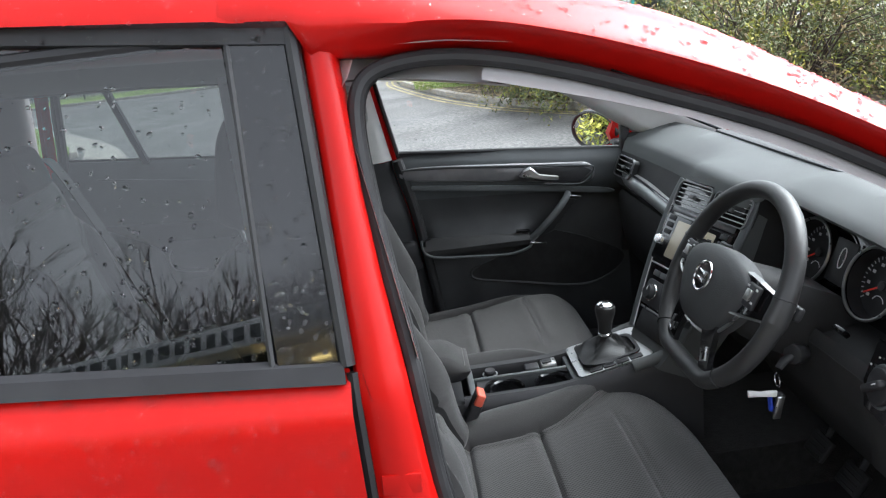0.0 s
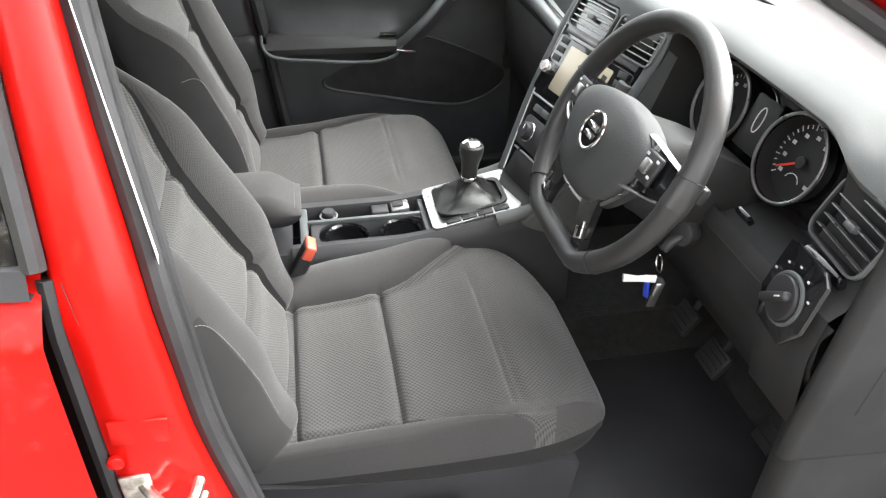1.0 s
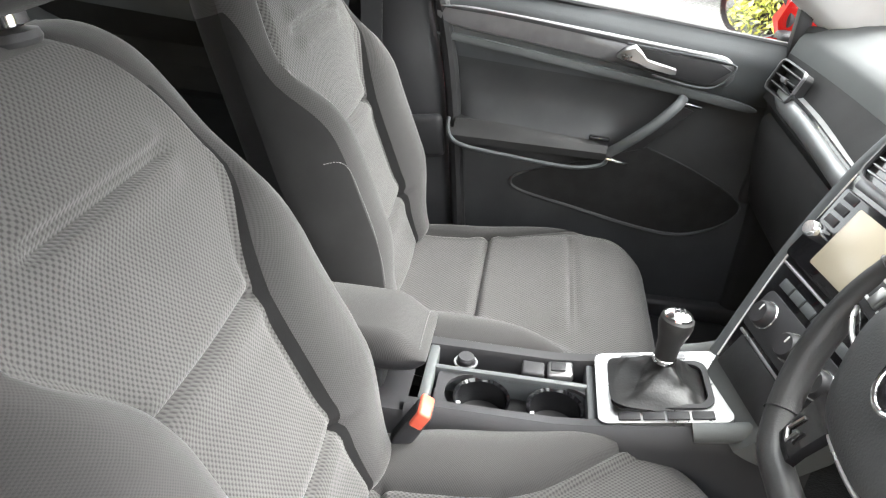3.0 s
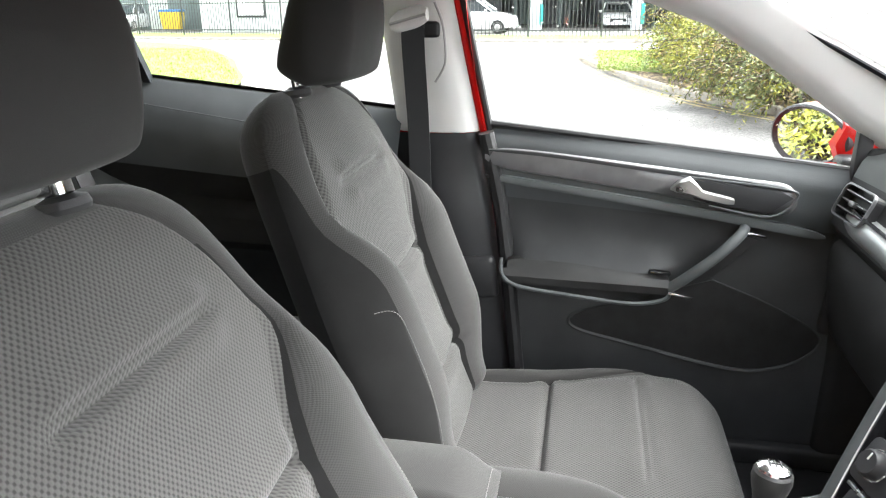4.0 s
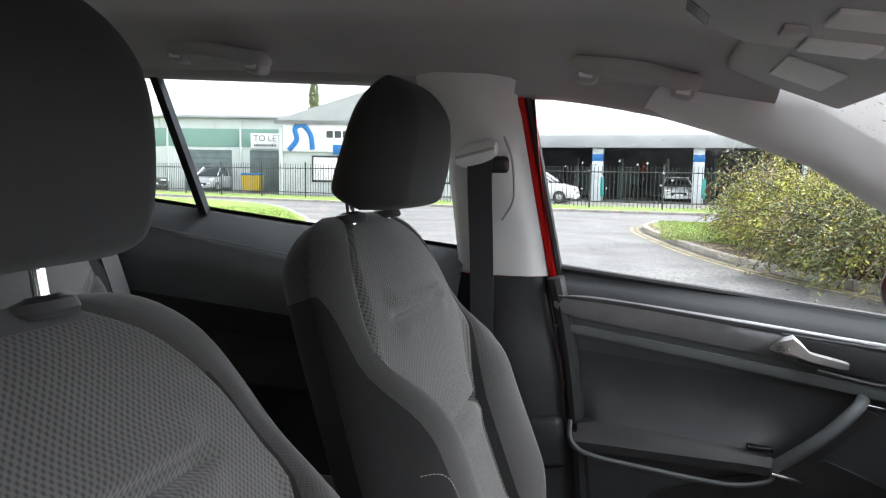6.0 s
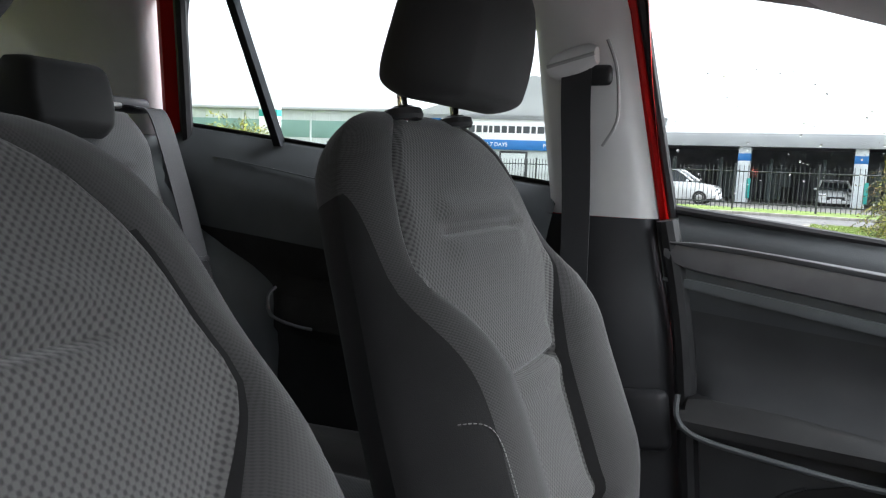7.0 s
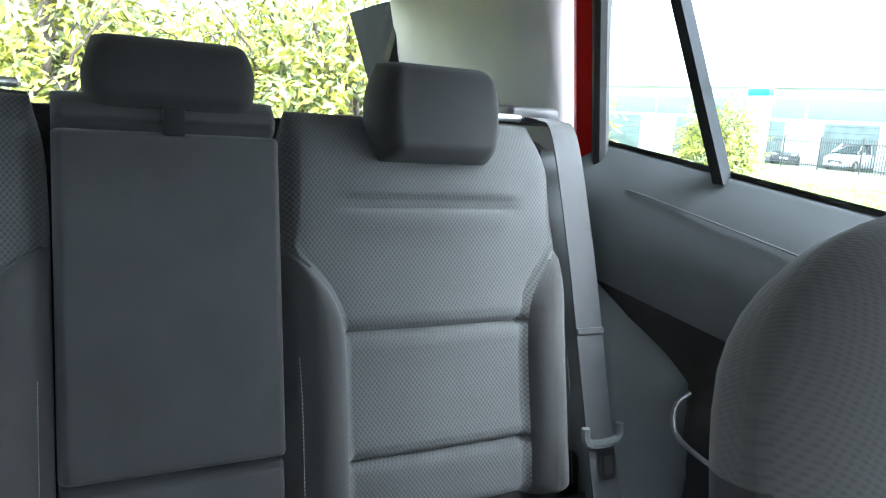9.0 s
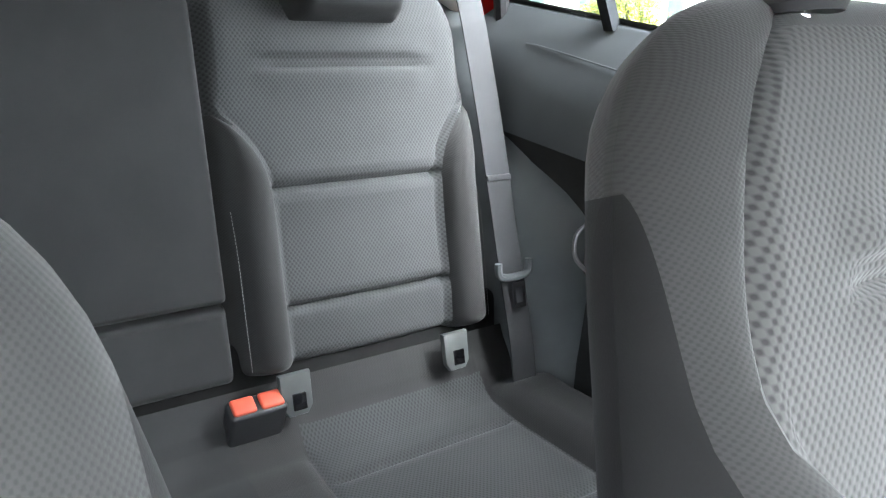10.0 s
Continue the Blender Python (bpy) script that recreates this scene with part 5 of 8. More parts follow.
part("mirror_foot", box(0.07, 0.06, 0.035, 0.012, 3, at=pose(0.755, 0.765, 0.925, 0, 0, 0)), "plastic2", mir, "black mirror foot")


def rear_door(s, label):
    d = thing("rear_door", label, "car door", "rear doors")
    # outer skin below the window
    rings = []
    for f in np.linspace(0, 1, 24):
        x = -1.08 + f * 1.010
        ring = []
        for z, o in ((0.34, -0.01), (0.45, 0.008), (0.60, 0.016), (0.74, 0.019), (0.80, 0.0195), (0.86, 0.019), (0.91, 0.0185), (0.932, 0.017), (0.940, 0.012), (0.975, -0.012)):
            zz = z + (belt(x, s) - 0.012 - 0.97) * sstep(0.5, 0.95, z)
            xx = x + 0.008 * f
            ring.append(on_side(xx, zz, s, o))
        rings.append(ring)
    part("outer_skin", sheet(rings), "paint", d, "glossy red outer skin with rain drops", smooth=40)
    part("belt_moulding", loft([[on_side(x, belt(x, s) + dz, s, o) for dz, o in ((-0.018, -0.006), (-0.016, 0.010), (0.006, 0.008), (0.010, -0.004))] for x in np.linspace(-1.05, -0.066, 12)], False, False), "trimblack", d, "satin black belt moulding")
    part("door_edge_rubber", tube([on_side(-0.058, z, s, -0.010) for z in np.linspace(0.35, 0.985, 14)], 0.009, 8), "rubber", d, "black rubber door edge")
    # window frame: top rail, pillar applique, divider
    part("top_rail", loft([[on_side(x, 1.401 - 0.120 * max(x, -0.5) - 0.05 * min(0, x + 0.5) + dz, s, o) for dz, o in ((-0.024, -0.004), (-0.020, 0.006), (0.0, 0.008), (0.008, -0.004))] for x in np.linspace(-1.0, -0.080, 10)], False, False) if s < 0 else
         loft([[on_side(x, 1.392 + dz, s, o) for dz, o in ((-0.012, -0.006), (-0.008, 0.004), (0.012, 0.006), (0.02, -0.004))] for x in np.linspace(-0.95, -0.20, 10)], False, False), "trimblack", d, "satin black window rail")
    zt = 1.408 if s < 0 else 1.376
    part("pillar_applique", loft([[on_side(x0 + (zf * -0.016), belt(-0.2, s) - 0.01 + zf * (zt + 0.012 - belt(-0.2, s)), s, 0.003 - 0.008 * e) for x0, e in ((-0.152, 0.6), (-0.148, 0), (-0.072, 0), (-0.066, 0.6))] for zf in np.linspace(0, 1, 8)], False, False), "gloss", d, "gloss black pillar panel")
    part("pillar_edge", tube([on_side(-0.062 - 0.016 * zf, belt(-0.2, s) - 0.01 + zf * (zt + 0.012 - belt(-0.2, s)), s, 0.0) for zf in np.linspace(0, 1, 8)], 0.010, 8), "rubber", d)
    part("glass_run", tube([on_side(-0.156 - 0.004 * zf, belt(-0.2, s) - 0.004 + zf * (zt - belt(-0.2, s)), s, 0.001) for zf in np.linspace(0, 1, 8)], 0.0045, 6), "rubber", d)
    window_glass("window_pane", [(-0.150, belt(-0.15, s)), (-0.155, zt), (-0.80, zt + (0.068 if s < 0 else 0.003)), (-0.757, belt(-0.757, s))], s, d, "privacy" if s < 0 else "glass", "rain-spotted tinted pane")
    window_glass("quarter_pane", [(-0.757, belt(-0.757, s)), (-0.80, zt + 0.003), (-0.895, zt), (-0.965, 1.22), (-1.0, belt(-1.0, s))], s, d, "privacy" if s < 0 else "glass", "small fixed rear pane")
    part("window_divider", loft([[on_side(-0.750 - 0.042 * f + dx, belt(-0.76, s) - 0.01 + f * (zt + 0.01 - belt(-0.76, s)), s, o) for dx, o in ((-0.010, -0.004), (-0.009, -0.022), (0.009, -0.022), (0.010, -0.004), (0.0, 0.004))] for f in np.linspace(0, 1, 8)], True), "matblack", d, "black window divider")
    part("rear_window_edge", tube(smooth_path([on_side(-0.22, zt + 0.004, s, -0.01), on_side(-0.55, zt + 0.006, s, -0.01), on_side(-0.86, zt + 0.004, s, -0.01), on_side(-0.905, zt - 0.01, s, -0.01), on_side(-0.945, 1.28, s, -0.01), on_side(-0.985, 1.15, s, -0.01), on_side(-1.0, 1.105, s, -0.01), on_side(-0.985, 1.094, s, -0.01)], 5), 0.011, 8), "trimblack", d, "black window surround")
    # inner trim
    rings = []
    for zz in [0.33, 0.45, 0.55, 0.62, 0.66, 0.69, 0.72, 0.745, 0.77, 0.80, 0.83, 0.86, 0.92, 0.96, 0.98, 0.995, 1.005, 1.013, 1.02, 1.026, 1.03]:
        ring = []
        for x in np.linspace(-1.03, -0.17, 28):
            z = zz + (belt(x, s) - 1.03) * sstep(0.62, 1.0, zz)
            y = 0.700 - 0.03 * sstep(0.72, 0.5, zz) * 0.5
            arm = sstep(0.68, 0.72, zz) * (1 - sstep(0.770, 0.800, zz)) * sstep(-0.77, -0.72, x)
            y -= 0.055 * arm
            yg = side_y(belt(x, s)) - 0.010
            y = y + (0.632 - y) * sstep(0.76, 0.87, zz)
            y = y + (yg - y) * min(1, max(0, (zz - 0.90) / 0.13)) ** 1.5
            ring.append((x, s * y, z))
        rings.append(ring)
    rings.append([(x, s * (side_y(belt(x, s)) - 0.004), belt(x, s) + 0.002) for x in np.linspace(-1.03, -0.17, 28)])
    tr = part("trim_panel", sheet(rings[11:]), "doorup", d, "soft dark upper trim panel", smooth=40)
    part("lower_trim_panel", sheet(rings[:12]), "underdash", d, "matt black lower trim panel", smooth=40)
    part("trim_crease", tube(smooth_path([(-0.90, s * 0.655, belt(-0.9, s) - 0.055), (-0.86, s * 0.653, belt(-0.86, s) - 0.05), (-0.5, s * 0.650, belt(-0.5, s) - 0.06), (-0.2, s * 0.645, belt(-0.2, s) - 0.07)], 5), 0.0012, 6), "doorup", tr)
    part("armrest_rim", tube(smooth_path([(-0.735, s * 0.66, 0.800), (-0.738, s * 0.640, 0.782), (-0.725, s * 0.634, 0.748), (-0.67, s * 0.632, 0.735), (-0.63, s * 0.640, 0.730)], 6), 0.0035, 8), "greytrim", tr, "pale armrest rim")
    return d


rear_door(-1, "closed red rear door with dark rain-spotted window")
rear_door(1, "closed rear door seen from inside, dark trim panel")

# ---- dashboard ----
dash = thing("dashboard", "dark moulded dashboard with chrome-ringed dials and air vents", "dashboard")


def hood(y):
    """Rise of the binnacle hood over the dials."""
    return sstep(-0.10, -0.20, y) * (1 - sstep(-0.52, -0.64, y))


rings = []
for y in np.linspace(-0.70, 0.70, 57):
    bow = 1 - (y / 0.74) ** 2
    hx = hood(y)
    xb = 0.88 + 0.11 * bow
    mid = math.exp(-((y - 0.017) / 0.17) ** 4)
    end = sstep(-0.60, -0.68, y)
    well = sstep(-0.55, -0.59, y)
    lipx = 0.775 - 0.035 * mid + 0.02 * hx - 0.03 * (abs(y) / 0.7) ** 3 + 0.03 * end
    lipz = 0.955 + 0.022 * mid + 0.018 * hx - 0.02 * end
    pts = [(xb, 0.978), (xb - 0.02, 0.986), (0.90 + 0.045 * bow, 0.988 + 0.008 * hx), (0.85 + 0.02 * bow, 0.982 + 0.012 * hx), (lipx + 0.03, lipz + 0.006), (lipx + 0.008, lipz), (lipx, lipz - 0.010)]
    if hx > 0.5:
        pts += [(lipx + 0.006, lipz - 0.018), (0.890, 0.946), (0.886, 0.925), (0.832, 0.778), (0.735, 0.772), (0.722, 0.762), (0.722, 0.72), (0.745, 0.64), (0.80, 0.60)]
    else:
        pts += [(lipx - 0.010 + 0.016 * well, lipz - 0.04 + 0.02 * well), (0.728 + 0.048 * well, 0.88), (0.712 + 0.042 * well, 0.84), (0.706 + 0.040 * well, 0.822), (0.716 + 0.022 * well, 0.812), (0.722, 0.80), (0.715, 0.74), (0.730, 0.62), (0.80, 0.56)]
    rings.append([(x, y, z) for x, z in pts])
part("dash_shell", sheet([r[:8] for r in rings]), "dash", dash, "soft grained dash moulding", smooth=45)
part("dash_front", sheet([r[7:] for r in rings]), "underdash", dash, "matt black lower dash", smooth=45)
part("defroster_grille", box(0.025, 0.9, 0.006, 0.002, at=pose(0.945, 0, 0.990)), "plastic2", dash)
for s in (-1, 1):
    part("dash_end_cap", box(0.33, 0.03, 0.40, 0.014, 3, at=pose(0.900, s * 0.708, 0.755, 0, 6, 0)), "underdash", dash, "dark plastic dash end")
# knee panel below the column, right of it the fuse cover
part("knee_panel", sheet([[(0.735 + dx, y, z) for z, dx in ((0.785, 0.0), (0.77, -0.012), (0.72, -0.01), (0.62, 0.03), (0.50, 0.10), (0.47, 0.16))] for y in np.linspace(-0.70, -0.10, 12)]), "underdash", dash, "dark knee panel", smooth=60)
part("fuse_cover", box(0.17, 0.008, 0.20, 0.05, 5, at=pose(0.89, -0.720, 0.74, 0, 8, 0)), "underdash", dash, "dark fuse box cover")
part("glovebox_lid", sheet([[(0.705 + dx, y, z) for z, dx in ((0.80, 0.012), (0.785, 0.0), (0.70, 0.004), (0.60, 0.022), (0.56, 0.05))] for y in np.linspace(0.16, 0.66, 10)]), "underdash", dash, "dark glovebox lid", smooth=60)
part("decor_strip", sheet([[(0.706 + 0.02 * sstep(0.55, 0.69, y) + dx, y, z - 0.012 * sstep(0.45, 0.15, y)) for z, dx in ((0.874, 0.020), (0.870, 0.002), (0.860, -0.008), (0.846, -0.011), (0.834, -0.007), (0.828, 0.002), (0.826, 0.02))] for y in np.linspace(0.16, 0.685, 16)]), "decor", dash, "pale silver decor strip", smooth=60)
part("decor_gap", tube([(0.704 + 0.02 * sstep(0.55, 0.69, y), y, 0.8765 - 0.012 * sstep(0.45, 0.15, y)) for y in np.linspace(0.16, 0.685, 16)], 0.004, 6), "gloss", dash, "dark joint line")


def vent(o, right, up, w, h, n, parent, rim="greytrim", vertical=0):
    """An air vent: rim, dark well, slats and a thumb wheel. right, up: its axes."""
    at = axes(o, right, up)
    out = rounded(w, h, min(w, h) * 0.22, 4)
    inn = rounded(w - 0.006, h - 0.006, min(w, h) * 0.19, 4)
    v = part("air_vent", frame_ring(out, inn, 0.006, at), rim, parent, "air vent with silver rim", smooth=30)
    part("vent_well", ([at @ Vector((x, y, -0.018)) for x, y in inn] + [at @ Vector((x, y, 0.002)) for x, y in inn], [list(range(len(inn)))] + [(k, (k + 1) % len(inn), len(inn) + (k + 1) % len(inn), len(inn) + k) for k in range(len(inn))]), "mat", v, "dark well", smooth=0)
    for k in range(n):
        yy = -h / 2 + h * (k + 1) / (n + 1)
        part("slat", box(w - 0.016, 0.0035, 0.014, 0.0012, 1, at=at @ pose(0, yy, -0.005, -18, 0, 0)), "plastic2", v)
        part("slat_edge", box(w - 0.018, 0.0014, 0.0014, 0, at=at @ pose(0, yy + 0.0016, 0.0030)), "satin", v, "thin bright slat edge", smooth=0)
    part("vent_tab", box(0.020, 0.010, 0.012, 0.003, at=at @ pose(0.0, 0.0, 0.004)), "greytrim", v, "grey vent tab")
    return v


# passenger-side and driver-side end vents
vent((0.705, 0.580, 0.888), (0.10, -1, 0), (0.42, 0, 1), 0.115, 0.066, 3, dash)
vent((0.762, -0.645, 0.890), (-0.16, -1, 0), (0.42, 0, 1), 0.120, 0.085, 5, dash)
part("vent_wheel_panel", box(0.012, 0.070, 0.022, 0.004, at=pose(0.742, -0.645, 0.837, 0, -20, 0)), "gloss", dash)
vent((0.850, -0.7245, 0.925), (1, 0, 0), (0, 0, 1), 0.050, 0.056, 4, dash)
# light switch
ls = axes((0.712, -0.645, 0.798), (-0.14, -1, 0), (0.25, 0, 1))
sw = part("light_switch", plate([(-0.048, 0.052), (-0.052, -0.02), (-0.03, -0.055), (0.03, -0.055), (0.05, -0.02), (0.046, 0.046), (0.03, 0.058)], 0.006, ls, 0.003), "gloss", dash, "round black light switch in a gloss panel")
part("switch_rim", tube([ls @ Vector((0.032 * math.cos(t), 0.032 * math.sin(t) - 0.006, 0.007)) for t in np.linspace(0, 2 * math.pi, 29)[:-1]], 0.003, 6, closed=True), "plastic", sw)
part("switch_knob", cyl(0.029, 0.012, 28, 0.003, at=ls @ pose(0, -0.006, 0.009)), "plastic2", sw)
part("switch_bar", box(0.050, 0.013, 0.014, 0.005, 3, at=ls @ pose(0, -0.006, 0.020, 0, 0, 38)), "plastic2", sw)
part("switch_mark", box(0.010, 0.002, 0.001, 0, at=ls @ pose(0.010, 0.002, 0.0272, 0, 0, 38)), "dialpale", sw)
for k in range(5):
    a = radians(30 + 32 * k)
    part("switch_symbol", box(0.004, 0.0025, 0.001, 0, at=ls @ pose(0.044 * math.cos(a) * 0.98, 0.043 * math.sin(a) - 0.004, 0.0085)), "dialpale", sw)

# dials
cl = axes((0.815, -0.345, 0.868), (0, -1, 0), (0.36, 0, 1))
part("cluster_panel", plate(rounded(0.37, 0.150, 0.04), 0.006, cl @ pose(0, 0, -0.040), 0.003), "gloss", dash, "gloss black dial surround")
for sgn, r, pale in ((-1, 0.065, True), (1, 0.065, False)):
    o = cl @ pose(sgn * 0.097, 0, 0)
    dl = part("dial", revolve([(0.0, -0.026), (r - 0.008, -0.026), (r - 0.003, -0.002)], 40, o), "dial", dash, "round dial with red needle")
    part("dial_ring", tube([o @ Vector((r * math.cos(t), r * math.sin(t), 0.002)) for t in np.linspace(0, 2 * math.pi, 41)[:-1]], 0.0030, 8, closed=True), "satin", dl, "silver dial ring")
    ticks = [box(0.009 if k % 3 == 0 else 0.005, 0.0017, 0.0006, 0, at=o @ Euler((0, 0, radians(-40 + 260 * k / 27))).to_matrix().to_4x4() @ pose(r * 0.80, 0, -0.0252)) for k in range(28)]
    part("dial_ticks", join(*ticks), "dialpale", dl, "pale scale marks", smooth=0)
    nums = [box(0.0075, 0.0055, 0.0006, 0, at=o @ pose(r * 0.60 * math.cos(radians(220 - 260 * k / 8)), r * 0.60 * math.sin(radians(220 - 260 * k / 8)), -0.0252)) for k in range(9)]
    part("dial_numbers", join(*nums), "dialpale", dl, smooth=0)
    hub = part("dial_hub", cyl(0.009, 0.005, 20, 0.001, at=o @ pose(0, 0, -0.022)), "plastic2", dl)
    part("needle", box(0.042, 0.0032, 0.002, 0.0005, at=o @ Euler((0, 0, radians(214 if not pale else 214))).to_matrix().to_4x4() @ pose(0.024, 0, -0.0215)), "needle", dl, "red needle")
    part("small_dial", tube([o @ Vector((0.015 * math.cos(t), -0.034 + 0.015 * math.sin(t), -0.025)) for t in np.linspace(0.4, 2.8, 14)], 0.0008, 5), "dialpale", dl)
part("centre_display", plate(rounded(0.062, 0.085, 0.004), 0.003, cl @ pose(0, 0.008, -0.006), 0.001), "dial", dash, "dark trip display")
tripcar = cl @ pose(0, 0.016, -0.0025)
part("display_symbol", tube([tripcar @ Vector((0.008 * math.cos(t), 0.020 * math.sin(t), 0)) for t in np.linspace(0, 2 * math.pi, 17)[:-1]], 0.0012, 5, closed=True), "dialpale", dash, "pale car symbol")
part("warning_lamp", cyl(0.0028, 0.002, 10, at=cl @ pose(0.022, -0.052, -0.002)), "needle", dash, "small red warning lamp")
part("trip_button", cyl(0.005, 0.014, 12, 0.001, at=pose(0.785, -0.372, 0.822, 0, -40, 0)), "plastic2", dash)
part("start_button", box(0.010, 0.030, 0.018, 0.003, at=pose(0.735, -0.49, 0.812, 0, -40, 0)), "gloss", dash)

# centre stack, turned towards the driver
st_o = Vector((0.680, -0.012, 0.832))
S = axes(st_o, (0.20, -0.98, 0), (0.47, 0.095, 0.87))
part("stack_housing", loft([[S @ Vector((x * w, y, z)) for x, z in ((-1, -0.10), (-1, -0.012), (-0.94, 0.002), (0.94, 0.002), (1, -0.012), (1, -0.10))] for y, w in ((-0.30, 0.070), (-0.24, 0.092), (-0.12, 0.122), (0.0, 0.135), (0.11, 0.142), (0.134, 0.138), (0.142, 0.120))], False), "dash", dash, "soft dark centre stack housing", smooth=40)
part("stack_panel", plate([(-0.118, 0.132), (-0.128, 0.06), (-0.118, -0.06), (-0.100, -0.15), (-0.075, -0.245), (0.075, -0.245), (0.100, -0.15), (0.118, -0.06), (0.128, 0.06), (0.118, 0.132)], 0.006, S @ pose(0, 0, 0.001), 0.002), "gloss", dash, "gloss black centre stack panel")
for sgn in (-1, 1):
    edge = smooth_path([S @ Vector((sgn * x, y, 0.006)) for x, y in ((0.126, 0.130), (0.131, 0.06), (0.121, -0.06), (0.103, -0.15), (0.078, -0.245))], 6)
    part("stack_edge_strip", tube(edge, 0.0013, 6), "satin", dash, "thin silver edge strip")
    border = smooth_path([S @ Vector((sgn * x, y, 0.003)) for x, y in ((0.134, 0.130), (0.140, 0.06), (0.130, -0.06), (0.112, -0.15), (0.087, -0.25))], 6)
    part("stack_border", tube(border, 0.0105, 10, flat=0.7, side=S.to_3x3() @ Vector((0, 0, 1))), "plastic", dash, "dark moulded stack border")
for sgn in (-1, 1):
    vent(S @ Vector((sgn * 0.070 + 0.010, 0.095, 0.008)), S.to_3x3() @ Vector((1, 0, 0)), S.to_3x3() @ Vector((0, 1, 0)), 0.130, 0.066, 5, dash)
part("hazard_button", box(0.030, 0.014, 0.006, 0.002, at=S @ pose(0.006, 0.056, 0.008)), "plastic2", dash)
part("button_strip", box(0.236, 0.016, 0.006, 0.003, at=S @ pose(0, 0.056, 0.006)), "greytrim", dash, "grey button strip")
rad = part("radio_unit", plate(rounded(0.244, 0.118, 0.008), 0.006, S @ pose(0, -0.016, 0.005), 0.002), "gloss", dash, "radio with pale touch screen")
part("touch_screen", plate(rounded(0.145, 0.092, 0.004), 0.002, S @ pose(0.0, -0.014, 0.0105), 0.0006), "screen", rad, "pale beige touch screen")
part("screen_icon", box(0.014, 0.012, 0.0006, 0, at=S @ pose(0.060, 0.012, 0.0130)), "dial", rad)
for sgn in (-1, 1):
    part("radio_knob", revolve([(0.0, 0.018), (0.010, 0.018), (0.012, 0.015), (0.013, 0.0)][::-1], 20, S @ pose(sgn * 0.103, -0.026, 0.010)), "chrome", rad, "silver radio knob")
    for k in range(3):
        part("radio_button", box(0.024, 0.012, 0.003, 0.001, at=S @ pose(sgn * 0.098, -0.002 + 0.018 * k, 0.0115)), "plastic2", rad)
part("silver_bar", box(0.22, 0.004, 0.003, 0.001, at=S @ pose(0, -0.084, 0.009)), "satin", dash)
clim = part("climate_panel", plate(rounded(0.205, 0.062, 0.01), 0.005, S @ pose(0.012, -0.153, 0.005), 0.002), "plastic2", dash, "climate controls")
for k in (-1, 0, 1):
    kn = part("climate_knob", revolve([(0.0, 0.016), (0.015, 0.016), (0.018, 0.012), (0.019, 0.0)][::-1], 24, S @ pose(k * 0.074 + 0.014, -0.152, 0.010)), "plastic2", clim, "black climate knob")
    part("knob_ring", tube([S @ Vector((k * 0.074 + 0.014 + 0.0195 * math.cos(t), -0.152 + 0.0195 * math.sin(t), 0.012)) for t in np.linspace(0, 2 * math.pi, 25)[:-1]], 0.002, 6, closed=True), "chrome", kn, "chrome ring")
    part("knob_pointer", box(0.002, 0.010, 0.001, 0, at=S @ pose(k * 0.074 + 0.014, -0.144, 0.0265)), "white", kn)
for k in range(6):
    part("stack_button", box(0.026, 0.014, 0.004, 0.0015, at=S @ pose(-0.072 + 0.029 * k, -0.105, 0.008)), "plastic", dash)
part("silver_bar", box(0.16, 0.004, 0.003, 0.001, at=S @ pose(0, -0.192, 0.008)), "satin", dash)
part("tray_opening", box(0.14, 0.055, 0.006, 0.004, at=S @ pose(0, -0.222, 0.006)), "mat", dash, "dark open tray")

# ---- steering wheel ----
WC = Vector((0.586, -0.348, 0.873))
tilt = radians(28)
H = axes(WC, (0, -1, 0), (math.sin(tilt), 0, math.cos(tilt)))
wheel = thing("steering_wheel", "black leather steering wheel with silver-edged spokes", "steering wheel")
R = 0.185
rimpts = []
for t in np.linspace(0, 2 * math.pi, 73)[:-1]:
    y = R * math.sin(t)
    rimpts.append(H @ Vector((R * math.cos(t), max(y, -0.164 - 0.10 * (abs(y) - 0.164)) if y < -0.164 else y, -0.012)))
part("rim", tube(rimpts, [0.0162 + 0.0022 * math.exp(-((k / 72 * 360 - a) / 14) ** 2) for k in range(72) for a in (0,)][:72], 16, closed=True, flat=1.12, side=H.to_3x3() @ Vector((0, 0, 1))), "leather", wheel, "black leather rim")
for a in (12, 168, 228, 312):
    t = radians(a)
    part("rim_seam", tube([H @ Vector(((R + 0.0172 * math.cos(q)) * math.cos(t), (R + 0.0172 * math.cos(q)) * math.sin(t), -0.012 + 0.0192 * math.sin(q))) for q in np.linspace(0, 2 * math.pi, 15)[:-1]], 0.0011, 5, closed=True), "mat", wheel)
# airbag pad
shape = [(-0.092, 0.046), (-0.050, 0.058), (0.0, 0.062), (0.050, 0.058), (0.092, 0.046), (0.116, 0.026), (0.116, -0.006), (0.092, -0.050), (0.058, -0.082), (0.0, -0.090), (-0.058, -0.082), (-0.092, -0.050), (-0.116, -0.006), (-0.116, 0.026)]
out = [(p.x, p.y) for p in smooth_path([(x, y, 0) for x, y in shape], 5, closed=True)]
rings = [[H @ Vector((x * k, y * k, z)) for x, y in out] for k, z in ((1.0, -0.02), (1.0, 0.006), (0.975, 0.014), (0.90, 0.021), (0.72, 0.027), (0.45, 0.030), (0.15, 0.031))]
part("airbag_cover", loft(rings, True), "airbag", wheel, "grained dark airbag cover", smooth=60)
low = [p for p in out if p[1] < 0.0]
low.sort(key=lambda p: p[0])
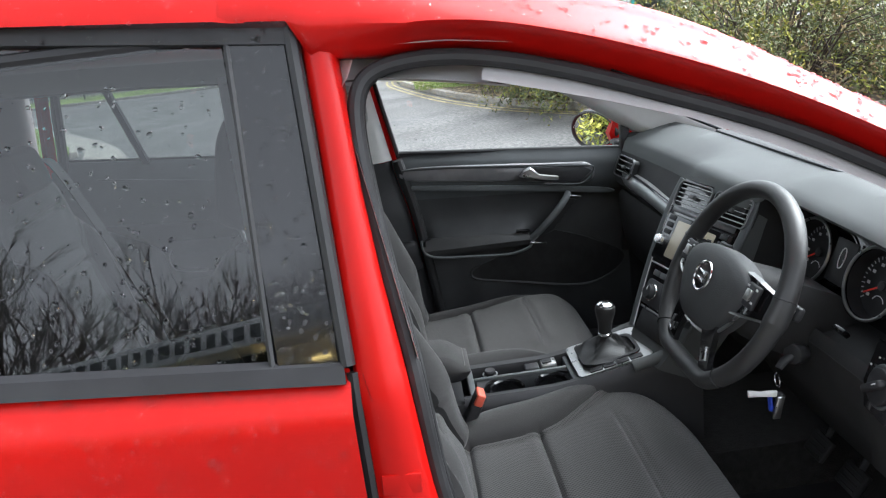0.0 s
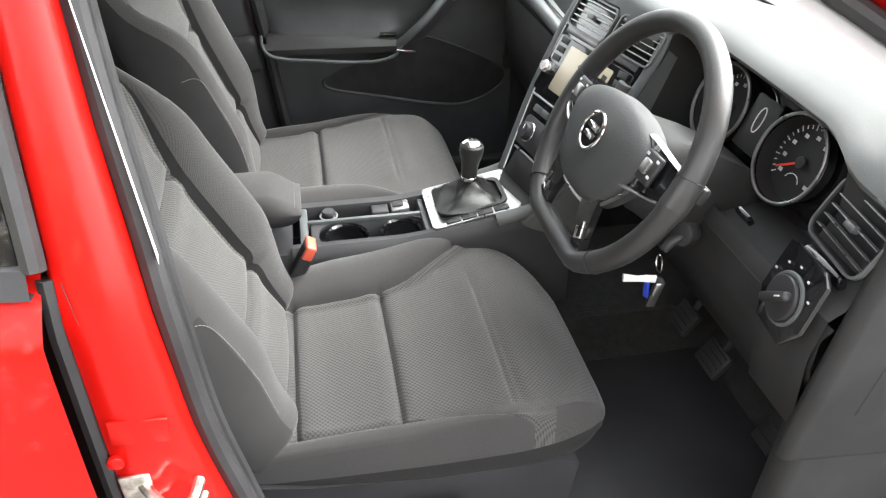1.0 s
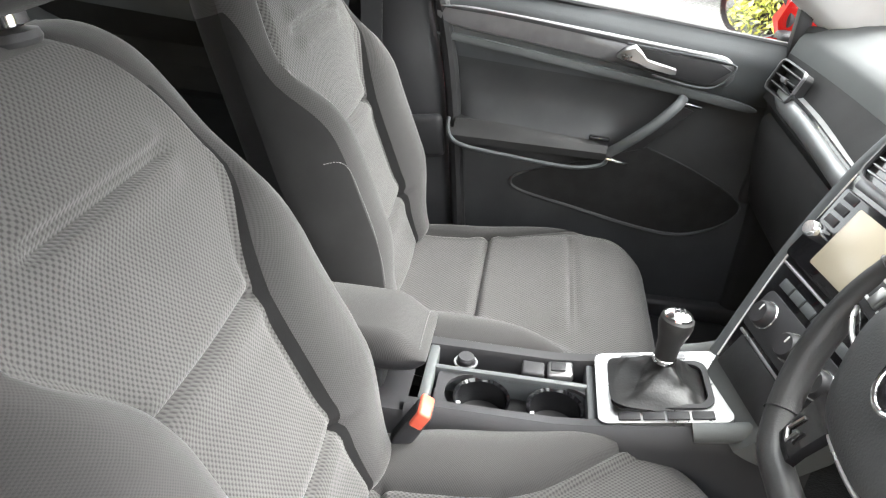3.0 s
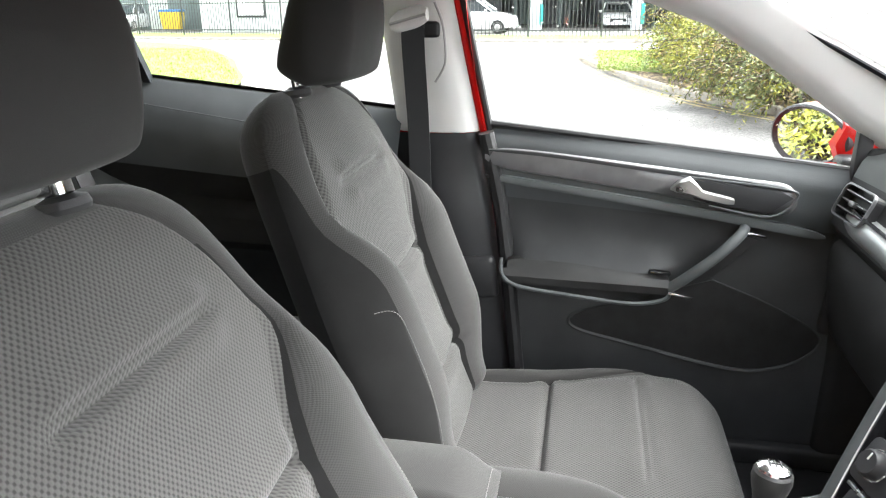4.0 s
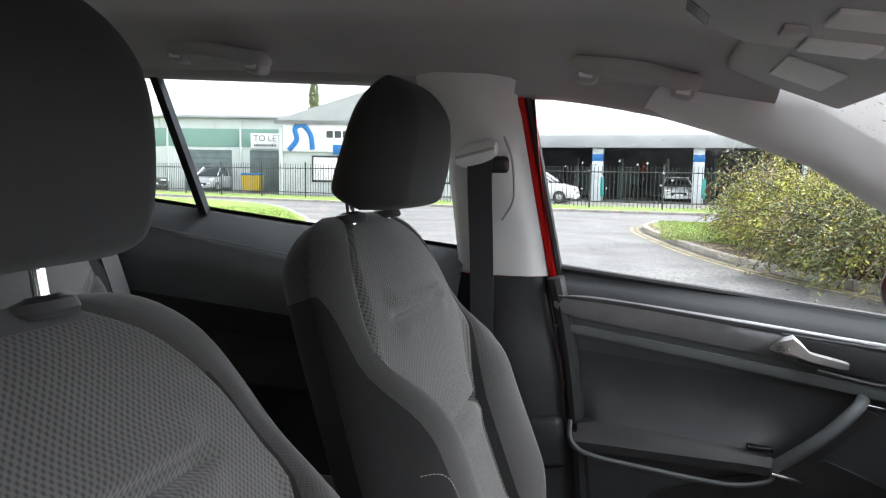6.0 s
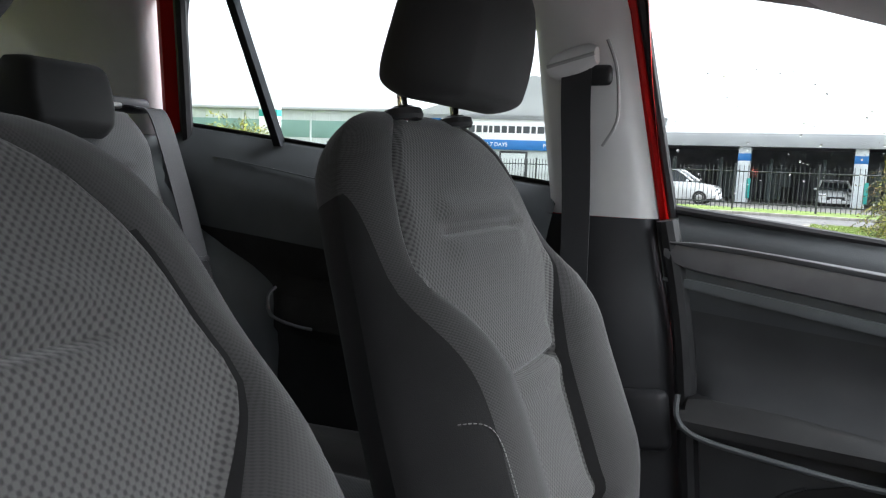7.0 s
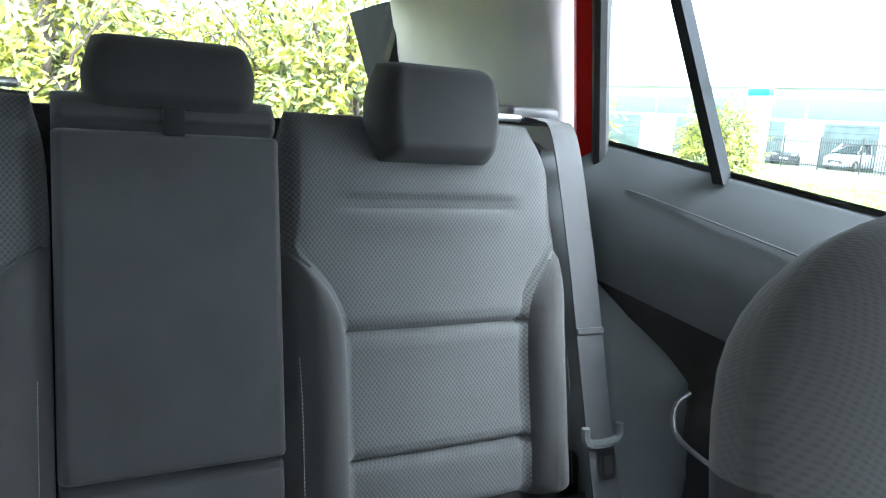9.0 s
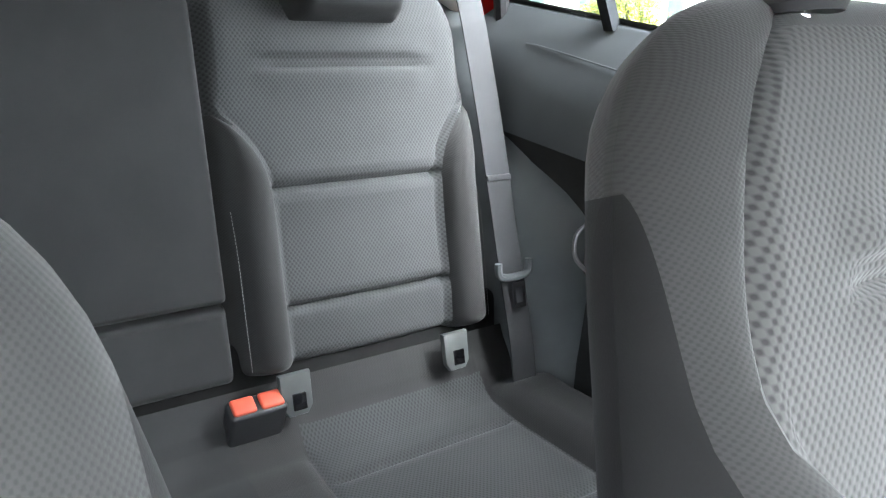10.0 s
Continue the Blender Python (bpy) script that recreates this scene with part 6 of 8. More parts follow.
part("silver_surround", tube([H @ Vector((x * 1.035, y * 1.04, 0.004)) for x, y in [(-0.114, 0.012)] + low + [(0.114, 0.012)]], 0.0032, 8), "satin", wheel, "satin silver surround")
em = part("wheel_badge", revolve([(0.0, 0.0345), (0.026, 0.0345), (0.0275, 0.033), (0.028, 0.028)][::-1], 32, H @ pose(0, 0, 0)), "gloss", wheel, "round black badge with chrome ring")
part("badge_ring", tube([H @ Vector((0.0275 * math.cos(t), 0.0275 * math.sin(t), 0.034)) for t in np.linspace(0, 2 * math.pi, 33)[:-1]], 0.0028, 8, closed=True), "chrome", em, "chrome ring")
part("badge_mark", join(box(0.030, 0.009, 0.003, 0.001, at=H @ pose(0, 0.006, 0.036)), box(0.024, 0.008, 0.003, 0.001, at=H @ pose(0, -0.007, 0.036))), "chrome", em, "plain chrome badge shape")
# spokes
for sgn in (-1, 1):
    sp = part("spoke", loft([[H @ Vector((sgn * x, y0 + dy * h, z + dz)) for dy, dz in ((-1, -0.006), (-0.9, 0.004), (0.9, 0.004), (1, -0.006))] for x, y0, h, z in ((0.085, 0.010, 0.042, 0.006), (0.115, 0.014, 0.036, 0.005), (0.145, 0.015, 0.029, -0.002), (0.176, 0.014, 0.024, -0.012))], True), "gloss", wheel, "gloss black spoke with buttons")
    part("silver_edge", tube([H @ Vector((sgn * x, y, z)) for x, y, z in ((0.098, -0.026, 0.014), (0.12, -0.022, 0.012), (0.145, -0.016, 0.006), (0.165, -0.010, -0.004))], 0.0030, 8, flat=0.7), "satin", sp, "satin silver edge")
    part("button_pad", box(0.040, 0.042, 0.008, 0.004, 3, at=H @ pose(sgn * 0.128, 0.018, 0.010)), "plastic2", sp)
    part("rocker", box(0.016, 0.020, 0.006, 0.002, at=H @ pose(sgn * 0.127, 0.018, 0.016)), "satin", sp, "silver rocker button")
    for dx, dy in ((-0.014, 0.013), (0.014, 0.013), (-0.014, -0.010), (0.014, -0.010)):
        part("button_mark", box(0.006, 0.0035, 0.001, 0, at=H @ pose(sgn * 0.128 + dx, 0.019 + dy, 0.0145)), "dialpale", sp)
    lo = part("lower_spoke", loft([[H @ Vector((sgn * (x0 + w * dx), y, z + dz)) for dx, dz in ((-1, -0.005), (-0.85, 0.004), (0.85, 0.004), (1, -0.005))] for x0, w, y, z in ((0.052, 0.030, -0.056, 0.008), (0.062, 0.026, -0.09, 0.004), (0.072, 0.022, -0.13, -0.004), (0.078, 0.020, -0.160, -0.012))], True), "gloss", wheel, "gloss black lower spoke")
    part("spoke_inlay", tube([H @ Vector((sgn * x, y, z)) for x, y, z in ((0.075, -0.105, 0.006), (0.083, -0.128, 0.002), (0.070, -0.135, 0.003), (0.066, -0.118, 0.006))], 0.0022, 6), "satin", lo, "satin silver inlay")
# column, stalks and ignition
col = thing("steering_column", "dark plastic steering column with two stalks", "steering column")
part("column_shroud", loft([[H @ Vector((x * w, y * h - 0.012, z)) for x, y in ((-1, -0.6), (-0.7, -1), (0.7, -1), (1, -0.6), (1, 0.6), (0.7, 1), (-0.7, 1), (-1, 0.6))] for w, h, z in ((0.055, 0.050, -0.045), (0.066, 0.060, -0.06), (0.070, 0.066, -0.12), (0.066, 0.07, -0.20), (0.06, 0.06, -0.26))], True), "underdash", col, "dark column shroud", smooth=50)
for sgn in (-1, 1):
    stk = part("stalk", tube([H @ Vector((sgn * x, y, z)) for x, y, z in ((0.055, 0.012, -0.075), (0.09, 0.016, -0.070), (0.125, 0.02, -0.062), (0.15, 0.022, -0.056))], [0.008, 0.009, 0.011, 0.012], 12, flat=0.75), "plastic2", col, "black control stalk")
    part("stalk_end", box(0.030, 0.026, 0.016, 0.006, 3, at=H @ pose(sgn * 0.158, 0.022, -0.055)), "plastic2", stk)
    for k in range(3):
        part("stalk_mark", box(0.003, 0.006, 0.001, 0, at=H @ pose(sgn * (0.148 + 0.009 * k), 0.024, -0.0465)), "white", stk)
IG = Vector((0.700, -0.418, 0.740))
part("ignition_barrel", cyl(0.019, 0.03, 22, 0.004, at=Matrix.Translation(IG) @ Euler((0, radians(-75), radians(25))).to_matrix().to_4x4()), "plastic2", col, "ignition barrel")
key = thing("car_key", "car key with white tag and blue fob hanging from ignition", "key")
part("key_blade_head", tube([IG + Vector((-0.005, -0.002, 0.0)), IG + Vector((-0.030, -0.012, -0.004)), IG + Vector((-0.044, -0.018, -0.014))], [0.008, 0.009, 0.007], 10, flat=0.6), "plastic2", key, "black key head")
rc = IG + Vector((-0.046, -0.020, -0.036))
part("key_ring", tube([rc + Vector((0.002 * math.cos(t), 0.013 * math.cos(t), 0.013 * math.sin(t))) for t in np.linspace(0, 2 * math.pi, 21)[:-1]], 0.0014, 6, closed=True), "chrome", key, "steel split ring")
part("key_fob", box(0.012, 0.017, 0.060, 0.005, 3, at=pose(*(rc + Vector((-0.002, -0.010, -0.048))), 10, 4, 0)), "plastic2", key, "black remote fob")
part("fob_edge", box(0.013, 0.004, 0.050, 0.001, at=pose(*(rc + Vector((-0.006, -0.018, -0.046))), 10, 4, 0)), "satin", key)
part("blue_tag", box(0.005, 0.014, 0.036, 0.004, 3, at=pose(*(rc + Vector((-0.008, 0.008, -0.048))), -22, 6, 0)), "blue", key, "blue plastic tag")
part("white_tag", tube([rc + Vector((-0.004, -0.006, -0.024)), rc + Vector((-0.018, -0.004, -0.023)), rc + Vector((-0.032, -0.002, -0.023)), rc + Vector((-0.046, 0.001, -0.022)), rc + Vector((-0.053, 0.003, -0.022))], [0.0062, 0.006, 0.0048, 0.0062, 0.0065], 10), "white", key, "white plastic tag")

# pedals and floor mats
for x, y, w, h, n in ((0.93, -0.50, 0.055, 0.12, "accelerator_pedal"), (0.86, -0.36, 0.07, 0.055, "brake_pedal"), (0.86, -0.24, 0.065, 0.055, "clutch_pedal")):
    p = thing(n, "black rubber-faced pedal in the footwell", "pedal", "foot pedals")
    z = 0.36 if "acc" in n else 0.40
    at = pose(x, y, z, 0, -55, 0)
    part("pedal_pad", box(h, w, 0.014, 0.005, 2, at=at), "rubber", p)
    for k in range(4):
        part("pad_rib", box(0.004, w * 0.8, 0.004, 0.001, at=at @ pose(-h / 2 + h * (k + 0.7) / 4.4, 0, 0.008)), "rubber", p)
    part("pedal_arm", tube(smooth_path([(x + 0.01, y, z + 0.0), (x + 0.05, y - 0.01, z + 0.12), (x + 0.10, y - 0.01, z + 0.28)], 4), 0.007, 8), "trimblack", p)
for y, lab in ((-0.43, "black rubber driver floor mat with ribs"), (0.43, "black rubber passenger floor mat with ribs")):
    mt = thing("floor_mat", lab, "floor mat", "floor mats")
    part("mat_sheet", box(0.52, 0.44, 0.008, 0.003, at=pose(0.66, y, 0.243)), "mat", mt)
    part("mat_edge", tube([Vector((0.66 + x, y + yy, 0.250)) for x, yy in rounded(0.50, 0.42, 0.04)], 0.006, 6, closed=True), "mat", mt)
    for k in range(4):
        part("mat_rib", box(0.010, 0.20, 0.007, 0.003, at=pose(0.50 + 0.085 * k, y - 0.02, 0.250)), "mat", mt)

# ---- centre console ----
cons = thing("centre_console", "dark centre console with cup holders and silver shift surround", "centre console")


def con_z(x):
    return 0.545 + 0.17 * max(0, x - 0.33)


part("console_side", loft([[(x, sgn * w + 0.005, z) for sgn, w, z in ((-1, 0.105, 0.25), (-1, 0.098, con_z(x) - 0.03), (-1, 0.088, con_z(x) - 0.006), (-1, 0.072, con_z(x) - 0.010), (1, 0.072, con_z(x) - 0.010), (1, 0.088, con_z(x) - 0.006), (1, 0.098, con_z(x) - 0.03), (1, 0.105, 0.25))] for x in (-0.10, 0.0, 0.10, 0.101)], False), "plastic2", cons, "dark console side", smooth=40)
for sgn in (-1, 1):
    part("console_rail", loft([[(x, 0.005 + sgn * w, z) for w, z in ((0.105, 0.25), (0.098, con_z(x) - 0.03), (0.090, con_z(x) - 0.002), (0.082, con_z(x) + 0.004), (0.066, con_z(x) + 0.002), (0.062, con_z(x) - 0.008), (0.062, con_z(x) - 0.09))] for x in np.linspace(0.10, 0.66, 14)], False, False), "plastic2", cons, smooth=40)
    part("stack_wing", tube(smooth_path([(0.50, 0.005 + sgn * 0.088, con_z(0.50) + 0.0), (0.58, 0.005 + sgn * 0.094, con_z(0.58) + 0.012), (0.625, 0.008 + sgn * 0.106, 0.66), (0.665, 0.01 + sgn * 0.125, 0.75), (0.705, 0.012 + sgn * 0.138, 0.86)], 6), 0.014, 10), "dash", cons, "soft dark stack edge", smooth=60)
cz = con_z(0.2)
part("tray_floor", box(0.27, 0.125, 0.01, 0.002, at=pose(0.255, 0.005, cz - 0.055)), "mat", cons)
part("tray_divider", box(0.262, 0.010, 0.045, 0.003, at=pose(0.255, 0.020, cz - 0.022)), "plastic", cons, "grey tray divider")
for x in (0.124, 0.371):
    part("tray_end", box(0.016, 0.130, 0.030, 0.004, at=pose(x, 0.005, cz - 0.013)), "plastic", cons)
for x in (0.208, 0.318):
    cup = part("cup_holder", revolve([(0.0, -0.050), (0.036, -0.050), (0.039, -0.004), (0.043, 0.0), (0.043, -0.006)], 30, pose(x, -0.026, cz - 0.010)), "gloss", cons, "round black cup holder")
    for a in (200, 320):
        part("cup_spring", box(0.008, 0.004, 0.014, 0.001, at=pose(x + 0.036 * math.cos(radians(a)), -0.026 + 0.036 * math.sin(radians(a)), cz - 0.022, 0, 0, a)), "white", cup, "pale spring tab")
part("cup_surround", frame_ring(rounded(0.25, 0.092, 0.012, 5), rounded(0.222, 0.082, 0.038, 5), 0.006, pose(0.263, -0.026, cz - 0.012)), "plastic2", cons)
part("power_socket", revolve([(0.0, 0.016), (0.012, 0.016), (0.014, 0.012), (0.012, 0.004), (0.017, 0.0)][::-1], 20, pose(0.176, 0.045, cz - 0.010)), "plastic2", cons, "black power socket plug")
part("socket_ring", tube([Vector((0.176 + 0.0175 * math.cos(t), 0.045 + 0.0175 * math.sin(t), cz - 0.006)) for t in np.linspace(0, 2 * math.pi, 21)[:-1]], 0.002, 6, closed=True), "satin", cons)
part("autohold_switch", box(0.036, 0.032, 0.012, 0.004, 3, at=pose(0.282, 0.048, cz - 0.006)), "plastic2", cons, "black switch")
part("parking_brake_switch", box(0.040, 0.034, 0.016, 0.005, 3, at=pose(0.324, 0.048, cz - 0.002, 0, -6, 0)), "satin", cons, "silver parking brake switch")
part("parking_brake_insert", box(0.024, 0.020, 0.004, 0.002, at=pose(0.320, 0.048, cz + 0.007, 0, -6, 0)), "plastic2", cons)
# shift surround
ax_ = axes((0.466, 0.005, con_z(0.466) + 0.002), (1, 0, 0.20), (0, 1, 0))
part("shift_surround", frame_ring(rounded(0.182, 0.158, 0.014, 5), rounded(0.140, 0.104, 0.020, 5), 0.007, ax_), "satin", cons, "satin silver shift surround", smooth=30)
part("surround_inner", frame_ring(rounded(0.142, 0.106, 0.020, 5), rounded(0.126, 0.090, 0.020, 5), 0.010, ax_), "plastic2", cons)
for k in range(4):
    part("console_button", box(0.030, 0.016, 0.005, 0.0015, at=ax_ @ pose(-0.048 + 0.033 * k, -0.066, 0.007)), "plastic2", cons)
for k in range(3):
    part("console_button", box(0.030, 0.012, 0.004, 0.0015, at=ax_ @ pose(-0.036 + 0.033 * k, 0.066, 0.007)), "greytrim", cons)
part("front_tray", box(0.10, 0.13, 0.010, 0.004, at=pose(0.610, 0.005, con_z(0.61) - 0.03, 0, -14, 0)), "mat", cons, "dark open tray")
# gear lever
lev = thing("gear_lever", "black gear lever with silver-topped knob and leather gaiter", "gear lever")
base_o = ax_ @ Vector((0, 0, 0.006))
K = Vector((0.468, 0.016, 0.686))
rings = []
for f in np.linspace(0, 1, 13):
    ctr = base_o.lerp(K - Vector((0, 0, 0.065)), f)
    w, d = 0.062 * (1 - f) ** 1.5 + 0.013, 0.044 * (1 - f) ** 1.5 + 0.013
    ring = []
    for k in range(28):
        t = 2 * math.pi * k / 28
        p = 1 - 0.85 * f
        cx, sx = math.cos(t), math.sin(t)
        ex = 2 / (2 + 4 * (1 - f))
        x, y = math.copysign(abs(cx) ** ex, cx) * w, math.copysign(abs(sx) ** ex, sx) * d
        wob = 1 + 0.12 * math.sin(t * 4 + f * 9) * math.sin(math.pi * f) + 0.05 * math.sin(t * 7 - f * 14) * math.sin(math.pi * f)
        ring.append(ctr + Vector((x * wob, y * wob, 0.004 * math.sin(t * 3) * math.sin(math.pi * f))))
    rings.append(ring)
part("gaiter", loft(rings, True), "gaiter", lev, "creased black leather gaiter", smooth=80)
at = Matrix.Translation(K) @ Euler((radians(-2), radians(4), 0)).to_matrix().to_4x4()
knob = part("knob", revolve([(0.0, -0.066), (0.0145, -0.066), (0.016, -0.055), (0.0175, -0.035), (0.022, -0.018), (0.0245, -0.006), (0.0235, 0.004), (0.019, 0.009)], 28, at), "leather", lev, "black leather knob")
part("knob_collar", revolve([(0.0150, -0.070), (0.0170, -0.069), (0.0170, -0.063), (0.0155, -0.062)], 24, at), "chrome", knob, "chrome collar")
part("knob_cap", revolve([(0.0205, 0.006), (0.020, 0.011), (0.014, 0.015), (0.0, 0.0165)], 28, at), "chrome", knob, "chrome top cap")
part("shift_pattern", join(*[box(0.0016, 0.013, 0.001, 0, at=at @ pose(-0.007 + 0.007 * k, 0, 0.0165)) for k in range(3)] + [box(0.016, 0.0016, 0.001, 0, at=at @ pose(0, 0, 0.0168))]), "plastic2", knob, "black shift pattern", smooth=0)
# armrest box
Wa = spline([(-0.26, 0.066), (0.0, 0.072), (0.08, 0.070), (0.125, 0.060)])
arm = pad(cons, rows_for(-0.26, 0.125, 0.02, 0.035, []), Wa, lambda a: 0.05, lambda a, u, s, w: 0.652 - 0.012 * (u / 0.07) ** 2 - 0.03 * sstep(0.06, 0.125, a), 0.605, 0.575, lambda a, u, h: (a, 0.012 + u, h), 0.02, 0.035, 0.022,
    lambda a, c: ("armrest_lid", "bolster", "plain grey cloth armrest lid") if c is not None else ("lid_base", "plastic2", ""), col_groove=0.0, single=("armrest_lid",))["armrest_lid"]
stitch_line(arm, [(0.113, 0.012 + u, 0.610 + 0.012 * math.cos(u / 0.07 * 1.5)) for u in (-0.05, -0.02, 0.02, 0.05)])
part("armrest_post", box(0.32, 0.115, 0.26, 0.02, 3, at=pose(-0.10, 0.010, 0.46)), "plastic2", cons, "dark armrest box")

# belt buckles of the front seats
for y, x in ((-0.118, 0.118), (0.112, 0.05)):
    b = thing("belt_buckle", "seat belt buckle with red release button", "belt buckle", "front belt buckles")
    m = pose(x, y, 0.545, 0, 28, 0)
    part("buckle_body", box(0.026, 0.034, 0.085, 0.006, 3, at=m), "plastic2", b)
    part("release_button", box(0.020, 0.042 if y < 0 else 0.030, 0.030, 0.004, 3, at=m @ pose(-0.001, 0, 0.032)), "redplastic", b, "red release button")

# ---- seat belts ----
def ribbon(path, width, side, thick=0.0016):
    P = smooth_path(path, 6)
    w = Vector(side).normalized() * width / 2
    rings = []
    for k, p in enumerate(P):
        d = (P[min(k + 1, len(P) - 1)] - P[max(k - 1, 0)]).normalized()
        ww = (w - d * w.dot(d)).normalized() * width / 2
        n = d.cross(ww).normalized() * thick
        rings.append([p - ww - n, p + ww - n, p + ww + n, p - ww + n])
    return loft(rings, True)


fb = thing("front_seat_belt", "dark grey passenger seat belt on pale pillar", "seat belt", at=pose(0.034, 0, 0))
part("webbing", ribbon([(-0.148, 0.578, 1.205), (-0.150, 0.590, 1.15), (-0.152, 0.618, 1.06), (-0.154, 0.640, 0.97), (-0.155, 0.655, 0.80), (-0.155, 0.662, 0.55), (-0.15, 0.665, 0.35)], 0.044, (1, 0.1, 0)), "belt", fb)
anc = part("belt_guide", loft([[(x, y, z) for x, y, z in r] for r in [[(-0.190 + 0.070 * f, 0.588 - 0.018 * math.sin(a) - 0.004, 1.206 + 0.030 * f * 0.6 + (0.022 - 0.01 * (2 * f - 1) ** 4) * math.cos(a)) for a in np.linspace(0, 2 * math.pi, 13)[:-1]] for f in np.linspace(0, 1, 7)]], True), "pillar", fb, "pale grey belt guide cover")
part("guide_crease", tube([(-0.190 + 0.070 * f, 0.567, 1.206 + 0.018 * f) for f in np.linspace(0, 1, 6)], 0.003, 6), "lining", anc)
part("guide_slot", box(0.055, 0.016, 0.030, 0.010, 3, at=pose(-0.125, 0.590, 1.196)), "mat", fb, "dark belt slot")
part("belt_track", tube(smooth_path([(-0.105, 0.578, 1.245), (-0.093, 0.588, 1.21), (-0.090, 0.600, 1.17), (-0.093, 0.612, 1.13), (-0.115, 0.624, 1.095)], 5), 0.0025, 6), "lining", fb)
part("belt_tongue", box(0.052, 0.012, 0.030, 0.004, at=pose(-0.160, 0.658, 0.845)), "plastic2", fb, "black tongue")
part("tongue_plate", box(0.022, 0.003, 0.036, 0.001, at=pose(-0.150, 0.655, 0.815)), "chrome", fb, "steel tongue plate")
rb = thing("rear_seat_belt", "dark grey rear seat belt with hanging tongue", "seat belt", "rear seat belts")
part("webbing", ribbon([(-1.065, 0.586, 1.152), (-1.02, 0.588, 1.148), (-0.980, 0.590, 1.126), (-0.920, 0.592, 0.975), (-0.876, 0.592, 0.850), (-0.828, 0.592, 0.708), (-0.79, 0.592, 0.60), (-0.77, 0.595, 0.50)], 0.044, (0.10, 1, 0)), "belt", rb)
part("webbing_fold", box(0.006, 0.047, 0.010, 0.002, at=pose(-0.873, 0.592, 0.850, 0, -18, 0)), "belt", rb)
tg = part("belt_tongue", tube(smooth_path([(-0.822, 0.561, 0.724), (-0.820, 0.563, 0.706), (-0.817, 0.575, 0.700), (-0.817, 0.609, 0.700), (-0.820, 0.621, 0.706), (-0.822, 0.623, 0.724)], 4), 0.0065, 8), "plastic", rb, "dark plastic tongue grip")
part("tongue_plate", frame_ring(rounded(0.024, 0.042, 0.003, 2), rounded(0.014, 0.026, 0.002, 2), 0.002, axes((-0.806, 0.594, 0.672), (0, 1, 0), (-0.25, 0, 1))), "chrome", tg, "steel tongue plate")
part("belt_outlet", box(0.06, 0.10, 0.03, 0.010, 3, at=pose(-1.085, 0.585, 1.155)), "plastic2", rb, "black belt outlet")
part("release_handle", box(0.02, 0.09, 0.012, 0.004, at=pose(-1.050, 0.505, 1.150)), "satin", rb, "pale backrest release handle")
rb2 = thing("rear_seat_belt", "dark grey rear seat belt with pale tongue", "seat belt", "rear seat belts")
part("webbing", ribbon([(-1.09, -0.150, 1.140), (-1.06, -0.155, 1.10), (-0.99, -0.16, 0.90), (-0.93, -0.16, 0.70), (-0.90, -0.16, 0.55)], 0.046, (0.10, 1, 0)), "belt", rb2)
part("belt_tongue", box(0.016, 0.058, 0.030, 0.006, 3, at=pose(-0.918, -0.160, 0.735)), "plastic", rb2, "grey tongue grip")
part("belt_outlet", box(0.04, 0.11, 0.012, 0.005, at=pose(-1.09, -0.19, 1.150)), "satin", rb2, "pale belt outlet")

# ---- outdoors ----
def gz(y):
    """The ground falls gently away beyond the car."""
    return -0.0085 * max(0.0, y - 3.0)


def ground_sheet(name, outline, lift, material, label, category, grid=None):
    pts = [(x, y, gz(y) + lift) for x, y in outline]
    ob = part(name, (pts, [list(range(len(pts)))]), material, smooth=0)
    return tagged(ob, label, category, kind="structure")


vs, fs = [], []
ys = [-900, -300, -100, -40, -12, 0, 3, 6, 10, 15, 20, 25, 30, 40, 60, 100, 300, 900]
xs_ = [-900, -200, -60, -20, -8, 0, 8, 20, 60, 200, 900]
for y in ys:
    for x in xs_:
        vs.append((x, y, gz(min(y, 60))))
nxx = len(xs_)
fs = [(i * nxx + j, i * nxx + j + 1, (i + 1) * nxx + j + 1, (i + 1) * nxx + j) for i in range(len(ys) - 1) for j in range(nxx - 1)]
tagged(part("ground", (vs, fs), "asphalt", smooth=0), "damp grey asphalt road and parking area", "ground", kind="structure")


def dense(pts, n=6, closed=False):
    return [(p.x, p.y) for p in smooth_path([(x, y, 0) for x, y in pts], n, closed)]


def kerb(name, pts, label):
    """A row of kerb stones along pts."""
    P = [Vector((x, y, gz(y))) for x, y in dense(pts, 5)]
    k = thing(name, label, "kerb", kind="structure")
    mesh = None
    L = [0.0]
    for a, b in zip(P, P[1:]):
        L.append(L[-1] + (b - a).length)
    s = 0.0
    while s + 0.9 < L[-1] and s < 36:
        def at_len(d):
            i = min(len(P) - 2, max(0, int(np.searchsorted(L, d)) - 1))
            return P[i].lerp(P[i + 1], (d - L[i]) / max(1e-6, L[i + 1] - L[i]))
        a, b = at_len(s), at_len(s + 0.9)
        d = (b - a).normalized()
        c = (a + b) / 2
        m = axes(c + Vector((0, 0, 0.026)), d, Vector((0, 0, 1)).cross(d))
        if mesh is None:
            o = part("kerb_stone", box(0.89, 0.125, 0.15, 0.018, 2), "kerbstone", k)
            mesh = o.data
        else:
            o = new("kerb_stone", mesh)
            o.parent = k
        o.matrix_world = m
        s += 0.9
    return k


